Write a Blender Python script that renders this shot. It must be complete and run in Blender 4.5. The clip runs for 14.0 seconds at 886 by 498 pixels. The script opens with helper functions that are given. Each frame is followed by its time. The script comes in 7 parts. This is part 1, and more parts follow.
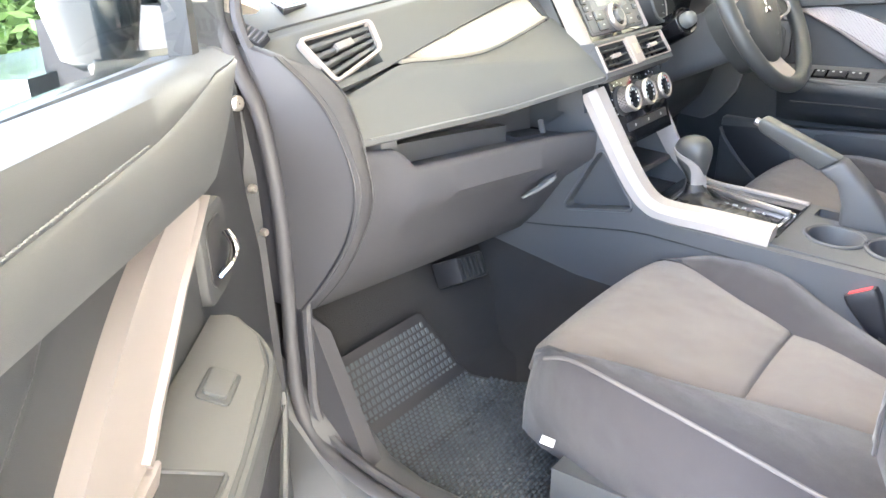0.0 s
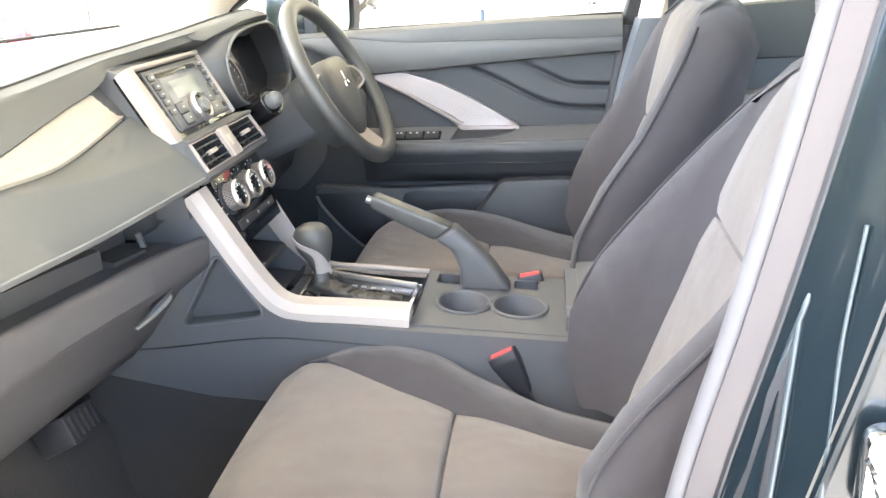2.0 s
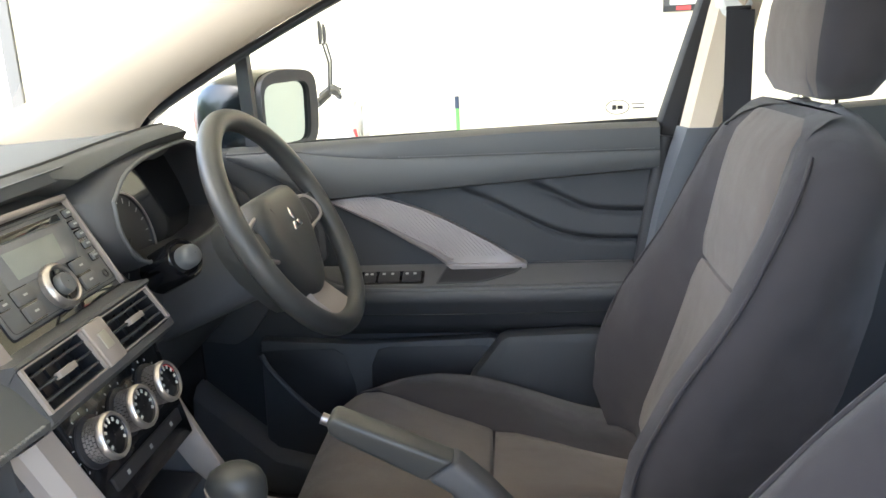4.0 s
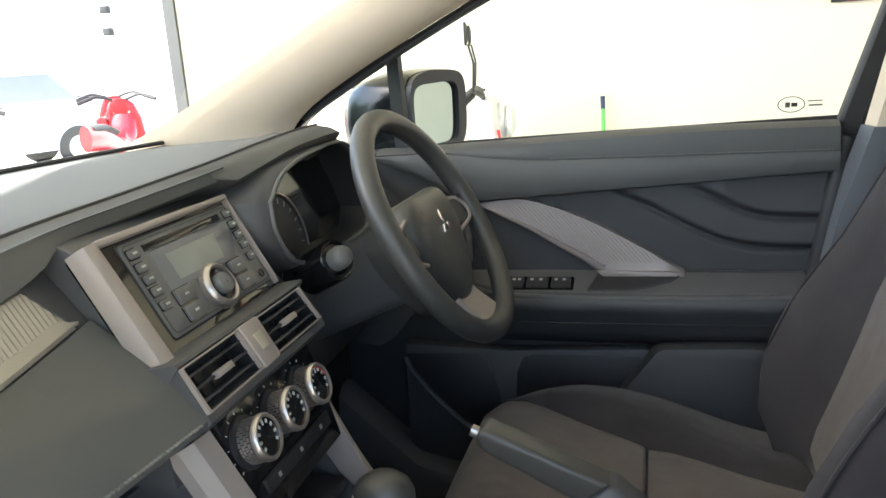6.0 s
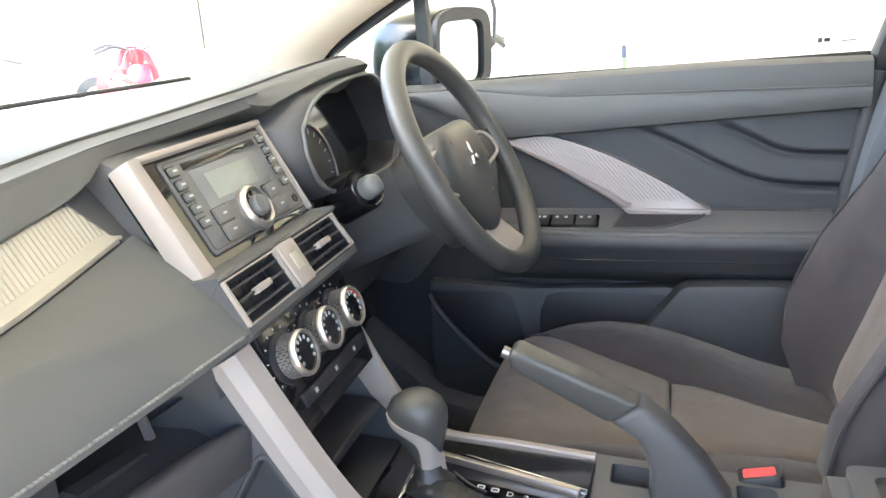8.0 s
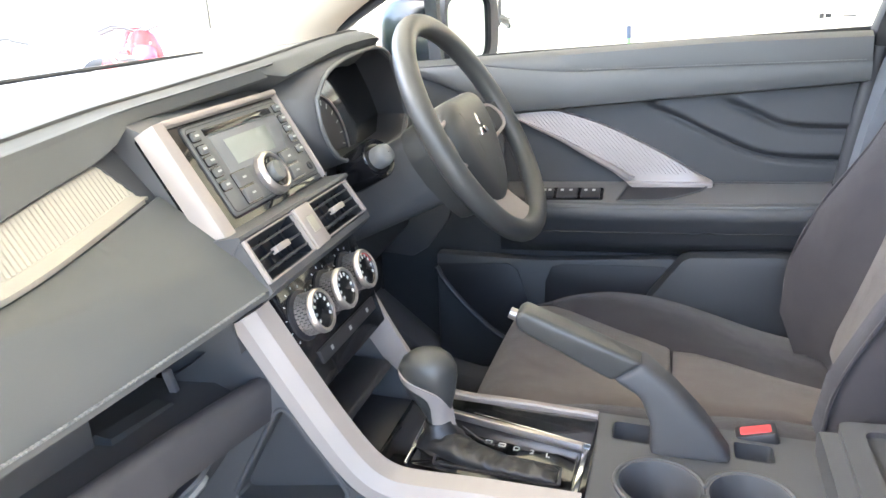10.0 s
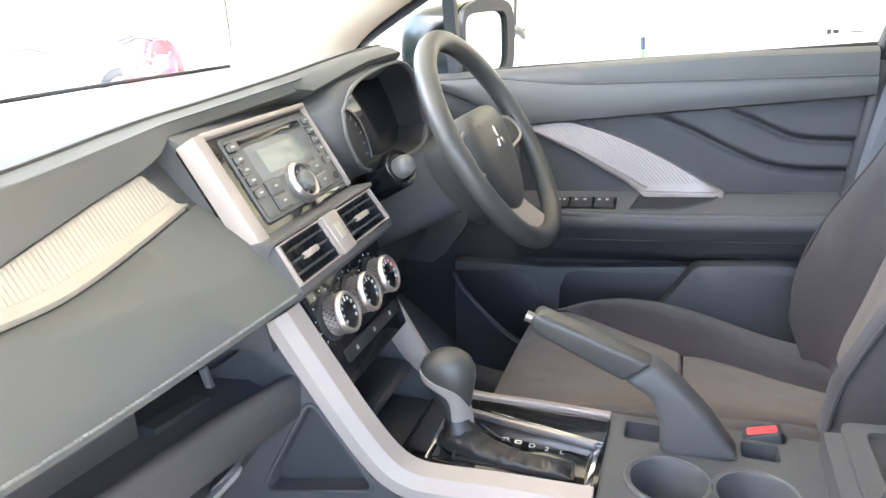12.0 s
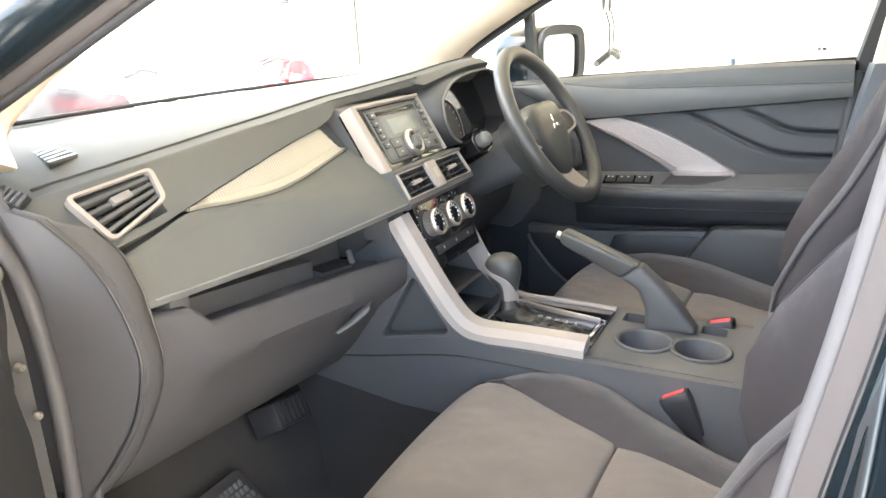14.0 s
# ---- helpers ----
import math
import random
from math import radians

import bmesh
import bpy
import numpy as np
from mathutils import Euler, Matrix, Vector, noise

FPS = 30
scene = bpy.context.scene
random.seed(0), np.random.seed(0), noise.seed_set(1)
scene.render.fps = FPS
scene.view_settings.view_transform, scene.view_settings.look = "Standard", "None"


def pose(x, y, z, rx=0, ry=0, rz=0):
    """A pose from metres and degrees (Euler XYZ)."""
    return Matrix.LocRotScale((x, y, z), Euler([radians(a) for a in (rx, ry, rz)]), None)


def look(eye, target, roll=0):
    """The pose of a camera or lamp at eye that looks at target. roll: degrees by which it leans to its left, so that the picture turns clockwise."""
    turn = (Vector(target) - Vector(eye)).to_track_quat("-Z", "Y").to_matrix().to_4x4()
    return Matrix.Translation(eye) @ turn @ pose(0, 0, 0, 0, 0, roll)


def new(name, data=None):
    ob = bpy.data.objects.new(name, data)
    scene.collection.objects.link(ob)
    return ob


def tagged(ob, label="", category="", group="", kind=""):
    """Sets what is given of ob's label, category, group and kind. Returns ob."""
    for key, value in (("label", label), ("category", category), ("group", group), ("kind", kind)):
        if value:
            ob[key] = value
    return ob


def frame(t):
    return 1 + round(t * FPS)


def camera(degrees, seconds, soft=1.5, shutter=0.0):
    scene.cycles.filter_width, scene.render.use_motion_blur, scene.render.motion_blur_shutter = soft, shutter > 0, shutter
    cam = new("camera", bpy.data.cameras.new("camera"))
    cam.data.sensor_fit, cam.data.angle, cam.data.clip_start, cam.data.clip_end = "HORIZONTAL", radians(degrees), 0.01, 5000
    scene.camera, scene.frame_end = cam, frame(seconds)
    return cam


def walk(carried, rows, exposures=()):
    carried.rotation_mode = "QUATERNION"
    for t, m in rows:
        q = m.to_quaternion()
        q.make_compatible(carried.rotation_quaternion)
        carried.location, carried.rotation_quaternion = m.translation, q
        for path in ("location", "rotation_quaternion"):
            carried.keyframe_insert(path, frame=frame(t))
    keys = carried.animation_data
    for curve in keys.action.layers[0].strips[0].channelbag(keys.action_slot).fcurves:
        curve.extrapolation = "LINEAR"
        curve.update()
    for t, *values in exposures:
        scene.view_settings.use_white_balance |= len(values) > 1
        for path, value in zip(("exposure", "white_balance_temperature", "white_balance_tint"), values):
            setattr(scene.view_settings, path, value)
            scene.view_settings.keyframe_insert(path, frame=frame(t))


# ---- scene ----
cam = camera(57.5, 14.0)
PATH = [
    (0, (-1.44, -0.114, 1.249), (0.006, 1.052, 0.507), -2.0),
    (0.5, (-1.394, -0.114, 1.264), (0.168, 0.903, 0.537), -1.9),
    (1, (-1.344, -0.071, 1.269), (0.39, 0.672, 0.604), -1.7),
    (1.5, (-1.322, -0.009, 1.276), (0.504, 0.425, 0.585), -1.8),
    (2, (-1.315, 0.018, 1.294), (0.551, 0.279, 0.623), -2.3),
    (2.5, (-1.283, 0.05, 1.293), (0.606, 0.252, 0.668), -2.4),
    (3, (-1.128, 0.079, 1.297), (0.784, 0.258, 0.738), -2.5),
    (3.2, (-1.041, 0.102, 1.299), (0.877, 0.271, 0.757), -2.0),
    (5.3, (-0.689, 0.12, 1.354), (1.256, 0.361, 0.953), -4.0),
    (5.5, (-0.72, 0.14, 1.346), (1.199, 0.485, 0.901), -4.0),
    (6, (-0.755, 0.14, 1.316), (1.118, 0.654, 0.837), -3.7),
    (6.5, (-0.772, 0.151, 1.285), (1.072, 0.692, 0.733), -3.5),
    (7, (-0.776, 0.159, 1.283), (1.064, 0.703, 0.718), -3.5),
    (7.5, (-0.777, 0.159, 1.283), (1.059, 0.705, 0.708), -3.5),
    (8, (-0.779, 0.159, 1.283), (1.056, 0.705, 0.704), -3.6),
    (10.5, (-0.828, 0.156, 1.271), (0.989, 0.709, 0.644), -3.5),
    (11, (-0.833, 0.156, 1.275), (0.982, 0.708, 0.642), -3.5),
    (11.5, (-0.854, 0.154, 1.283), (0.964, 0.712, 0.664), -3.6),
    (12, (-0.871, 0.15, 1.285), (0.947, 0.735, 0.691), -3.5),
    (12.5, (-0.892, 0.137, 1.298), (0.92, 0.765, 0.73), -3.6),
    (13, (-1.046, 0.094, 1.311), (0.75, 0.811, 0.801), -3.7),
    (13.5, (-1.224, 0.017, 1.278), (0.529, 0.843, 0.784), -3.7),
    (14, (-1.364, -0.106, 1.281), (0.371, 0.739, 0.759), -3.5),
]
EXPOSURES = [(0, 5.05, 6250, 10), (0.5, 5.1, 6350, 10), (1.0, 4.97, 6550, 10), (2.5, 4.8, 6600, 9), (3.2, 4.5, 6600, 9), (5.3, 2.28, 6100, 7), (5.5, 2.38, 6100, 7), (6, 2.98, 6500, 6), (6.5, 3.75, 6400, 8), (7, 4.25, 6400, 9), (8, 4.3, 6400, 9), (10.5, 4.55, 6200, 11), (11.5, 4.6, 6200, 11), (12, 4.5, 6200, 11), (12.5, 4.2, 6300, 10), (12.8, 3.85, 6400, 9), (13.3, 3.6, 6600, 9), (13.55, 3.6, 6600, 9), (14, 4.42, 6800, 9)]
walk(cam, [(t, look(eye, target, roll - 0.35)) for t, eye, target, roll in PATH], EXPOSURES)

# ---------------------------------------------------------------- daylight
world = bpy.data.worlds.new("sky")
scene.world = world
world.use_nodes = True
wn = world.node_tree.nodes
sky = wn.new("ShaderNodeTexSky")
sky.sky_type = "NISHITA"
sky.sun_disc = False
sky.dust_density = 2.5
sky.sun_elevation = radians(52)
sky.sun_rotation = radians(-37)
wn["Background"].inputs["Strength"].default_value = 0.15
world.node_tree.links.new(sky.outputs[0], wn["Background"].inputs["Color"])
sun = new("sun", bpy.data.lights.new("sun", "SUN"))
sun.data.energy, sun.data.angle, sun.data.color = 4.0, radians(0.5), (1.0, 0.95, 0.88)
SUN_WAY = Vector((-0.37, 0.49, 0.79)).normalized()  # towards the sun
sun.matrix_world = look(SUN_WAY * 20, (0, 0, 0))


# ---------------------------------------------------------------- materials
def material(name, color, rough=0.6, metal=0.0, vary=0.12, grain=900.0, bump=0.15, blotch=6.0, spec=0.5, coat=0.0, sheen=0.0, dist=0.0006, fold=0.0):
    """A surface with blotches and fine grain at real size (scales in 1/m)."""
    m = bpy.data.materials.new(name)
    m.use_nodes = True
    n, l = m.node_tree.nodes, m.node_tree.links
    b = n["Principled BSDF"]
    b.inputs["Roughness"].default_value = rough
    b.inputs["Metallic"].default_value = metal
    b.inputs["Specular IOR Level"].default_value = spec
    b.inputs["Coat Weight"].default_value = coat
    b.inputs["Sheen Weight"].default_value = sheen
    tc = n.new("ShaderNodeTexCoord")
    big = n.new("ShaderNodeTexNoise")
    big.inputs["Scale"].default_value, big.inputs["Detail"].default_value = blotch, 5.0
    fine = n.new("ShaderNodeTexNoise")
    fine.inputs["Scale"].default_value, fine.inputs["Detail"].default_value = grain, 2.0
    l.new(tc.outputs["Object"], big.inputs["Vector"])
    l.new(tc.outputs["Object"], fine.inputs["Vector"])
    mix = n.new("ShaderNodeMix")
    mix.data_type = "RGBA"
    mix.inputs[6].default_value = (*[c * (1 - vary) for c in color], 1)
    mix.inputs[7].default_value = (*[min(1, c * (1 + vary)) for c in color], 1)
    add = n.new("ShaderNodeMath")
    add.operation = "MULTIPLY_ADD"
    add.inputs[1].default_value = 0.4
    l.new(fine.outputs["Fac"], add.inputs[0])
    half = n.new("ShaderNodeMath")
    half.operation = "MULTIPLY"
    half.inputs[1].default_value = 0.6
    l.new(big.outputs["Fac"], half.inputs[0])
    l.new(half.outputs[0], add.inputs[2])
    l.new(add.outputs[0], mix.inputs[0])
    l.new(mix.outputs[2], b.inputs["Base Color"])
    rr = n.new("ShaderNodeMapRange")
    rr.inputs["To Min"].default_value, rr.inputs["To Max"].default_value = max(0.02, rough - 0.06), min(1, rough + 0.06)
    l.new(big.outputs["Fac"], rr.inputs["Value"])
    l.new(rr.outputs[0], b.inputs["Roughness"])
    if fold:
        soft = n.new("ShaderNodeTexNoise")
        soft.inputs["Scale"].default_value, soft.inputs["Detail"].default_value = 11.0, 2.0
        l.new(tc.outputs["Object"], soft.inputs["Vector"])
        fb = n.new("ShaderNodeBump")
        fb.inputs["Strength"].default_value, fb.inputs["Distance"].default_value = 0.6, fold
        l.new(soft.outputs["Fac"], fb.inputs["Height"])
        l.new(fb.outputs[0], b.inputs["Normal"])
    if bump:
        bp = n.new("ShaderNodeBump")
        if fold:
            l.new(fb.outputs[0], bp.inputs["Normal"])
        bp.inputs["Strength"].default_value, bp.inputs["Distance"].default_value = bump, dist
        l.new(fine.outputs["Fac"], bp.inputs["Height"])
        l.new(bp.outputs[0], b.inputs["Normal"])
    return m


def glass_material(name, tint, clear=0.92):
    """Thin window glass: mostly clear, with a Fresnel gloss."""
    m = bpy.data.materials.new(name)
    m.use_nodes = True
    n, l = m.node_tree.nodes, m.node_tree.links
    n.remove(n["Principled BSDF"])
    tr, gl, mx, lw = n.new("ShaderNodeBsdfTransparent"), n.new("ShaderNodeBsdfGlossy"), n.new("ShaderNodeMixShader"), n.new("ShaderNodeLayerWeight")
    pw, fr = n.new("ShaderNodeMath"), n.new("ShaderNodeMath")
    pw.operation, fr.operation = "POWER", "MULTIPLY_ADD"
    lw.inputs["Blend"].default_value = 0.5
    pw.inputs[1].default_value, fr.inputs[1].default_value, fr.inputs[2].default_value = 5.0, 0.7, 0.012
    l.new(lw.outputs["Facing"], pw.inputs[0])
    l.new(pw.outputs[0], fr.inputs[0])
    tr.inputs[0].default_value = (*tint, 1)
    gl.inputs["Roughness"].default_value = 0.02
    l.new(fr.outputs[0], mx.inputs[0])
    l.new(tr.outputs[0], mx.inputs[1])
    l.new(gl.outputs[0], mx.inputs[2])
    l.new(mx.outputs[0], n["Material Output"].inputs[0])
    return m


SOFT = material("soft_dash_skin", (0.088, 0.090, 0.088), 0.68, grain=1400, bump=0.35, vary=0.08, spec=0.25)
HARD = material("hard_grained_plastic", (0.068, 0.0685, 0.072), 0.55, grain=1600, bump=0.3, vary=0.1)
DOORDARK = material("dark_door_lining", (0.032, 0.034, 0.038), 0.55, grain=1500, bump=0.3, vary=0.1)
ARMGREY = material("dark_grey_armrest_plastic", (0.05, 0.051, 0.054), 0.55, grain=1500, bump=0.3, vary=0.1)
LEDGE = material("grey_ledge_plastic", (0.082, 0.081, 0.082), 0.5, grain=1500, bump=0.3, vary=0.1)
BANDGREY = material("soft_door_band_skin", (0.068, 0.070, 0.072), 0.52, grain=1400, bump=0.35, vary=0.08)
ENDGREY = material("end_cover_plastic", (0.052, 0.051, 0.056), 0.6, grain=1600, bump=0.3, vary=0.1, spec=0.35)
# Real black plastic, and also the painted shade of uncut recesses
DARK = material("black_plastic_and_shade", (0.018, 0.018, 0.021), 0.5, grain=1500, bump=0.2)
PIANO = material("gloss_black_plastic", (0.008, 0.008, 0.009), 0.07, grain=400, bump=0.0, coat=0.3)
SILVER = material("satin_silver_paint", (0.285, 0.250, 0.232), 0.55, 0.1, grain=2500, bump=0.05, vary=0.04)
RIBSILV = material("ribbed_silver_trim", (0.37, 0.345, 0.29), 0.5, 0.35, grain=2500, bump=0.05, vary=0.05)
CHROME = material("chrome", (0.78, 0.78, 0.79), 0.1, 1.0, grain=800, bump=0.0, vary=0.03)
KNURL = material("satin_knob_metal", (0.42, 0.385, 0.36), 0.3, 0.8, grain=2500, bump=0.05, vary=0.04)
PILLARGREY = material("pinkish_grey_trim", (0.052, 0.045, 0.045), 0.75, grain=1500, bump=0.2)
FABRIC = material("brown_grey_woven_seat_cloth", (0.118, 0.100, 0.090), 0.95, grain=1700, bump=0.8, vary=0.22, blotch=9, spec=0.15, sheen=0.2, fold=0.014)
FABDARK = material("charcoal_seat_cloth", (0.043, 0.039, 0.042), 0.95, grain=2000, bump=0.7, vary=0.2, blotch=10, spec=0.12, sheen=0.2, fold=0.014)
PIPING = material("grey_cloth_piping", (0.11, 0.10, 0.10), 0.9, grain=2000, bump=0.4, vary=0.15)
CARPET = material("dark_carpet", (0.037, 0.036, 0.037), 1.0, grain=700, bump=1.0, vary=0.35, spec=0.05, dist=0.002)
MATGREY = material("grey_loop_floor_mat", (0.070, 0.077, 0.086), 0.9, grain=900, bump=0.8, vary=0.25, spec=0.1)
BOOT = material("black_creased_leather", (0.020, 0.019, 0.019), 0.45, grain=500, bump=0.5, vary=0.15, fold=0.004)
LEATHER = material("black_leather_grip", (0.045, 0.045, 0.043), 0.42, grain=900, bump=0.35, vary=0.1)
BEIGE = material("beige_moulded_pillar_trim", (0.62, 0.52, 0.40), 0.75, grain=1500, bump=0.3, vary=0.05)
LINER = material("beige_headliner_felt", (0.62, 0.56, 0.47), 0.98, grain=900, bump=0.6, vary=0.06, spec=0.1)
PAINT = material("dark_blue_car_paint", (0.006, 0.010, 0.013), 0.22, 0.0, grain=3000, bump=0.02, coat=0.1, spec=0.35)
# The hard grey plastic again, lightened and blued for the sky light on it
PILLARLIT = material("skylit_pillar_plastic", (0.095, 0.102, 0.115), 0.5, grain=1500, bump=0.25, vary=0.08)
# Paler grey than the plastics round it
PALEPLASTIC = material("pale_grey_plastic", (0.17, 0.16, 0.16), 0.5, grain=1500, bump=0.2, vary=0.08)
JAMB = material("seam_sealed_paint", (0.030, 0.040, 0.046), 0.35, coat=0.1, grain=3000, bump=0.02, vary=0.05)
RUBBER = material("black_rubber_and_shade", (0.022, 0.022, 0.025), 0.6, grain=900, bump=0.2)
SEALGREY = material("dark_grey_door_seal", (0.042, 0.041, 0.046), 0.6, grain=900, bump=0.2)
GREYSEAL = material("grey_flocked_seal", (0.078, 0.075, 0.08), 0.8, grain=900, bump=0.3)
RED = material("red_plastic", (0.60, 0.06, 0.065), 0.4, grain=900, bump=0.05)
WHITE = material("white_plastic", (0.78, 0.78, 0.75), 0.45, grain=900, bump=0.05, vary=0.04)
BLADE = material("pinkish_satin_silver", (0.265, 0.234, 0.230), 0.42, 0.3, grain=2500, bump=0.05, vary=0.04)
RADGREY = material("radio_grey_plastic", (0.115, 0.118, 0.118), 0.5, grain=2000, bump=0.1, vary=0.06)
SMOKED = material("smoked_display_lens", (0.15, 0.155, 0.16), 0.14, grain=200, bump=0.0, vary=0.05)
PALEPRINT = material("pale_printed_mark", (0.42, 0.43, 0.42), 0.6, bump=0.0)
THREAD = material("grey_sewing_thread", (0.15, 0.15, 0.15), 0.8, bump=0.0)
BLUEP = material("blue_printed_mark", (0.05, 0.16, 0.55), 0.6, bump=0.0)
LCD = material("grey_lcd_glass", (0.22, 0.235, 0.22), 0.15, grain=200, bump=0.0, vary=0.06)
GLASS = glass_material("clear_car_glass", (0.86, 0.89, 0.88))
MIRROR = material("mirror_glass", (0.46, 0.52, 0.54), 0.03, 1.0, grain=50, bump=0.0, vary=0.01)
WALL = material("cream_painted_wall", (0.74, 0.69, 0.56), 0.85, grain=120, bump=0.3, vary=0.04, blotch=1.2, dist=0.002)
CONCRETE = material("grey_concrete_floor", (0.40, 0.39, 0.37), 0.8, grain=60, bump=0.3, vary=0.15, blotch=1.5, dist=0.002)
WEBBING = material("black_belt_webbing", (0.03, 0.03, 0.035), 0.8, grain=1500, bump=0.5)


# ---------------------------------------------------------------- mesh tools
def thing(name, at, label, category, group="", kind=""):
    ob = new(name)
    ob.location = at
    ob.empty_display_size = 0.05
    return tagged(ob, label, category, group, kind)


def part(name, bm, mat, parent=None, label="", sharp=38):
    """Links a bmesh, given in world places, as one mesh object under a thing or a part."""
    bmesh.ops.remove_doubles(bm, verts=bm.verts, dist=0.00002)
    bmesh.ops.recalc_face_normals(bm, faces=bm.faces)
    me = bpy.data.meshes.new(name)
    bm.to_mesh(me)
    bm.free()
    me.materials.append(mat)
    me.shade_smooth()
    me.set_sharp_from_angle(angle=radians(sharp))
    ob = new(name, me)
    if parent is not None:
        ob.parent = parent
        if parent.data is None:
            ob.matrix_parent_inverse = Matrix.Translation(-parent.location)
    return tagged(ob, label)


def structure(name, bm, mat, label, category, sharp=38):
    return tagged(part(name, bm, mat, sharp=sharp), label, category, "", "structure")


class Plane:
    """A local frame: (u, v, w) in metres to a place; w stands out of the plane."""

    def __init__(self, o, ex, ey):
        self.o, self.x = Vector(o), Vector(ex).normalized()
        ey = Vector(ey)
        self.y = (ey - self.x * ey.dot(self.x)).normalized()
        self.z = self.x.cross(self.y)

    def __call__(self, u, v, w=0.0):
        return self.o + self.x * u + self.y * v + self.z * w


WORLD = Plane((0, 0, 0), (1, 0, 0), (0, 1, 0))


def loft(rings, bm=None, cap=True, closed=True):
    bm = bm or bmesh.new()
    rows = [[bm.verts.new(p) for p in r] for r in rings]
    k = len(rows[0])
    for a, b in zip(rows, rows[1:]):
        for i in range(k if closed else k - 1):
            j = (i + 1) % k
            bm.faces.new((a[i], a[j], b[j], b[i]))
    if cap and closed:
        bm.faces.new(rows[0])
        bm.faces.new(rows[-1])
    return bm


def soften(bm, width, segments=2, angle=30):
    es = [e for e in bm.edges if len(e.link_faces) == 2 and e.calc_face_angle(0) > radians(angle)]
    if width > 0 and es:
        bmesh.ops.bevel(bm, geom=es, offset=width, segments=segments, affect="EDGES", profile=0.5, clamp_overlap=True)
    return bm


def prism(poly, w0, w1, frame_=WORLD, bevel=0.0, segments=2, bm=None):
    """A polygon of (u, v), raised from w0 to w1."""
    b = bmesh.new()
    loft([[frame_(u, v, w0) for u, v in poly], [frame_(u, v, w1) for u, v in poly]], b)
    bmesh.ops.recalc_face_normals(b, faces=b.faces)
    soften(b, bevel, segments)
    return merge(bm, b)


def merge(bm, b):
    if bm is None:
        return b
    me = bpy.data.meshes.new("tmp")
    b.to_mesh(me)
    b.free()
    bm.from_mesh(me)
    bpy.data.meshes.remove(me)
    return bm


def box(u0, u1, v0, v1, w0, w1, frame_=WORLD, bevel=0.0, segments=2, bm=None):
    return prism([(u0, v0), (u1, v0), (u1, v1), (u0, v1)], w0, w1, frame_, bevel, segments, bm)


def rounded(u0, u1, v0, v1, r, k=4):
    pts = []
    for cu, cv, a in ((u1 - r, v0 + r, -90), (u1 - r, v1 - r, 0), (u0 + r, v1 - r, 90), (u0 + r, v0 + r, 180)):
        pts += [(cu + r * math.cos(radians(a + 90 * i / k)), cv + r * math.sin(radians(a + 90 * i / k))) for i in range(k + 1)]
    return pts


def circle(cu, cv, r, k=24, sv=1.0):
    return [(cu + r * math.cos(2 * math.pi * i / k), cv + sv * r * math.sin(2 * math.pi * i / k)) for i in range(k)]


def inside(u, v, poly):
    hit = False
    for (a, c), (d, e) in zip(poly, poly[1:] + poly[:1]):
        if (c > v) != (e > v) and u < (d - a) * (v - c) / (e - c) + a:
            hit = not hit
    return hit


def plate(outer, holes, w0, w1, frame_=WORLD, bm=None):
    """A flat plate with holes through it."""
    b = bmesh.new()
    loops = []
    for poly in (outer, *holes):
        vs = [b.verts.new(frame_(u, v, w1)) for u, v in poly]
        loops += [b.edges.new((vs[i], vs[(i + 1) % len(vs)])) for i in range(len(vs))]
    bmesh.ops.triangle_fill(b, use_beauty=True, use_dissolve=False, edges=loops)
    plan = [(f_, *(lambda c: ((c - frame_.o).dot(frame_.x), (c - frame_.o).dot(frame_.y)))(f_.calc_center_median())) for f_ in b.faces]
    gone = [f_ for f_, u, v in plan if any(inside(u, v, h) for h in holes)]
    bmesh.ops.delete(b, geom=gone, context="FACES")
    faces = list(b.faces)
    got = bmesh.ops.extrude_face_region(b, geom=faces)
    shift = frame_.z * (w0 - w1)
    bmesh.ops.translate(b, vec=shift, verts=[g for g in got["geom"] if isinstance(g, bmesh.types.BMVert)])
    bmesh.ops.recalc_face_normals(b, faces=b.faces)
    return merge(bm, b)


def spline(pts, k=6):
    """Catmull-Rom through the points."""
    pts = [Vector(p) for p in pts]
    ext = [pts[0] * 2 - pts[1], *pts, pts[-1] * 2 - pts[-2]]
    out = []
    for a, b, c, d in zip(ext, ext[1:], ext[2:], ext[3:]):
        for i in range(k):
            t = i / k
            out.append(0.5 * (2 * b + (c - a) * t + (2 * a - 5 * b + 4 * c - d) * t * t + (3 * b - a - 3 * c + d) * t ** 3))
    return out + [pts[-1]]


def tube(path, r, k=10, bm=None, flat=1.0, up=(0, 0, 1), closed=False):
    """Sweeps a round (or flattened) section along a path; r may be a list."""
    path = [Vector(p) for p in path]
    n = len(path)
    rings = []
    for i, p in enumerate(path):
        d = (path[(i + 1) % n] - path[i - 1]) if closed else (path[min(i + 1, n - 1)] - path[max(i - 1, 0)])
        d.normalize()
        s = d.cross(Vector(up))
        s = s.normalized() if s.length > 1e-4 else d.orthogonal().normalized()
        q = s.cross(d)
        rad = r[i] if isinstance(r, (list, tuple)) else r
        rings.append([p + s * (rad * math.cos(2 * math.pi * j / k)) + q * (rad * flat * math.sin(2 * math.pi * j / k)) for j in range(k)])
    b = bmesh.new()
    if closed:
        rings.append(rings[0])
    loft(rings, b, cap=not closed)
    return merge(bm, b)


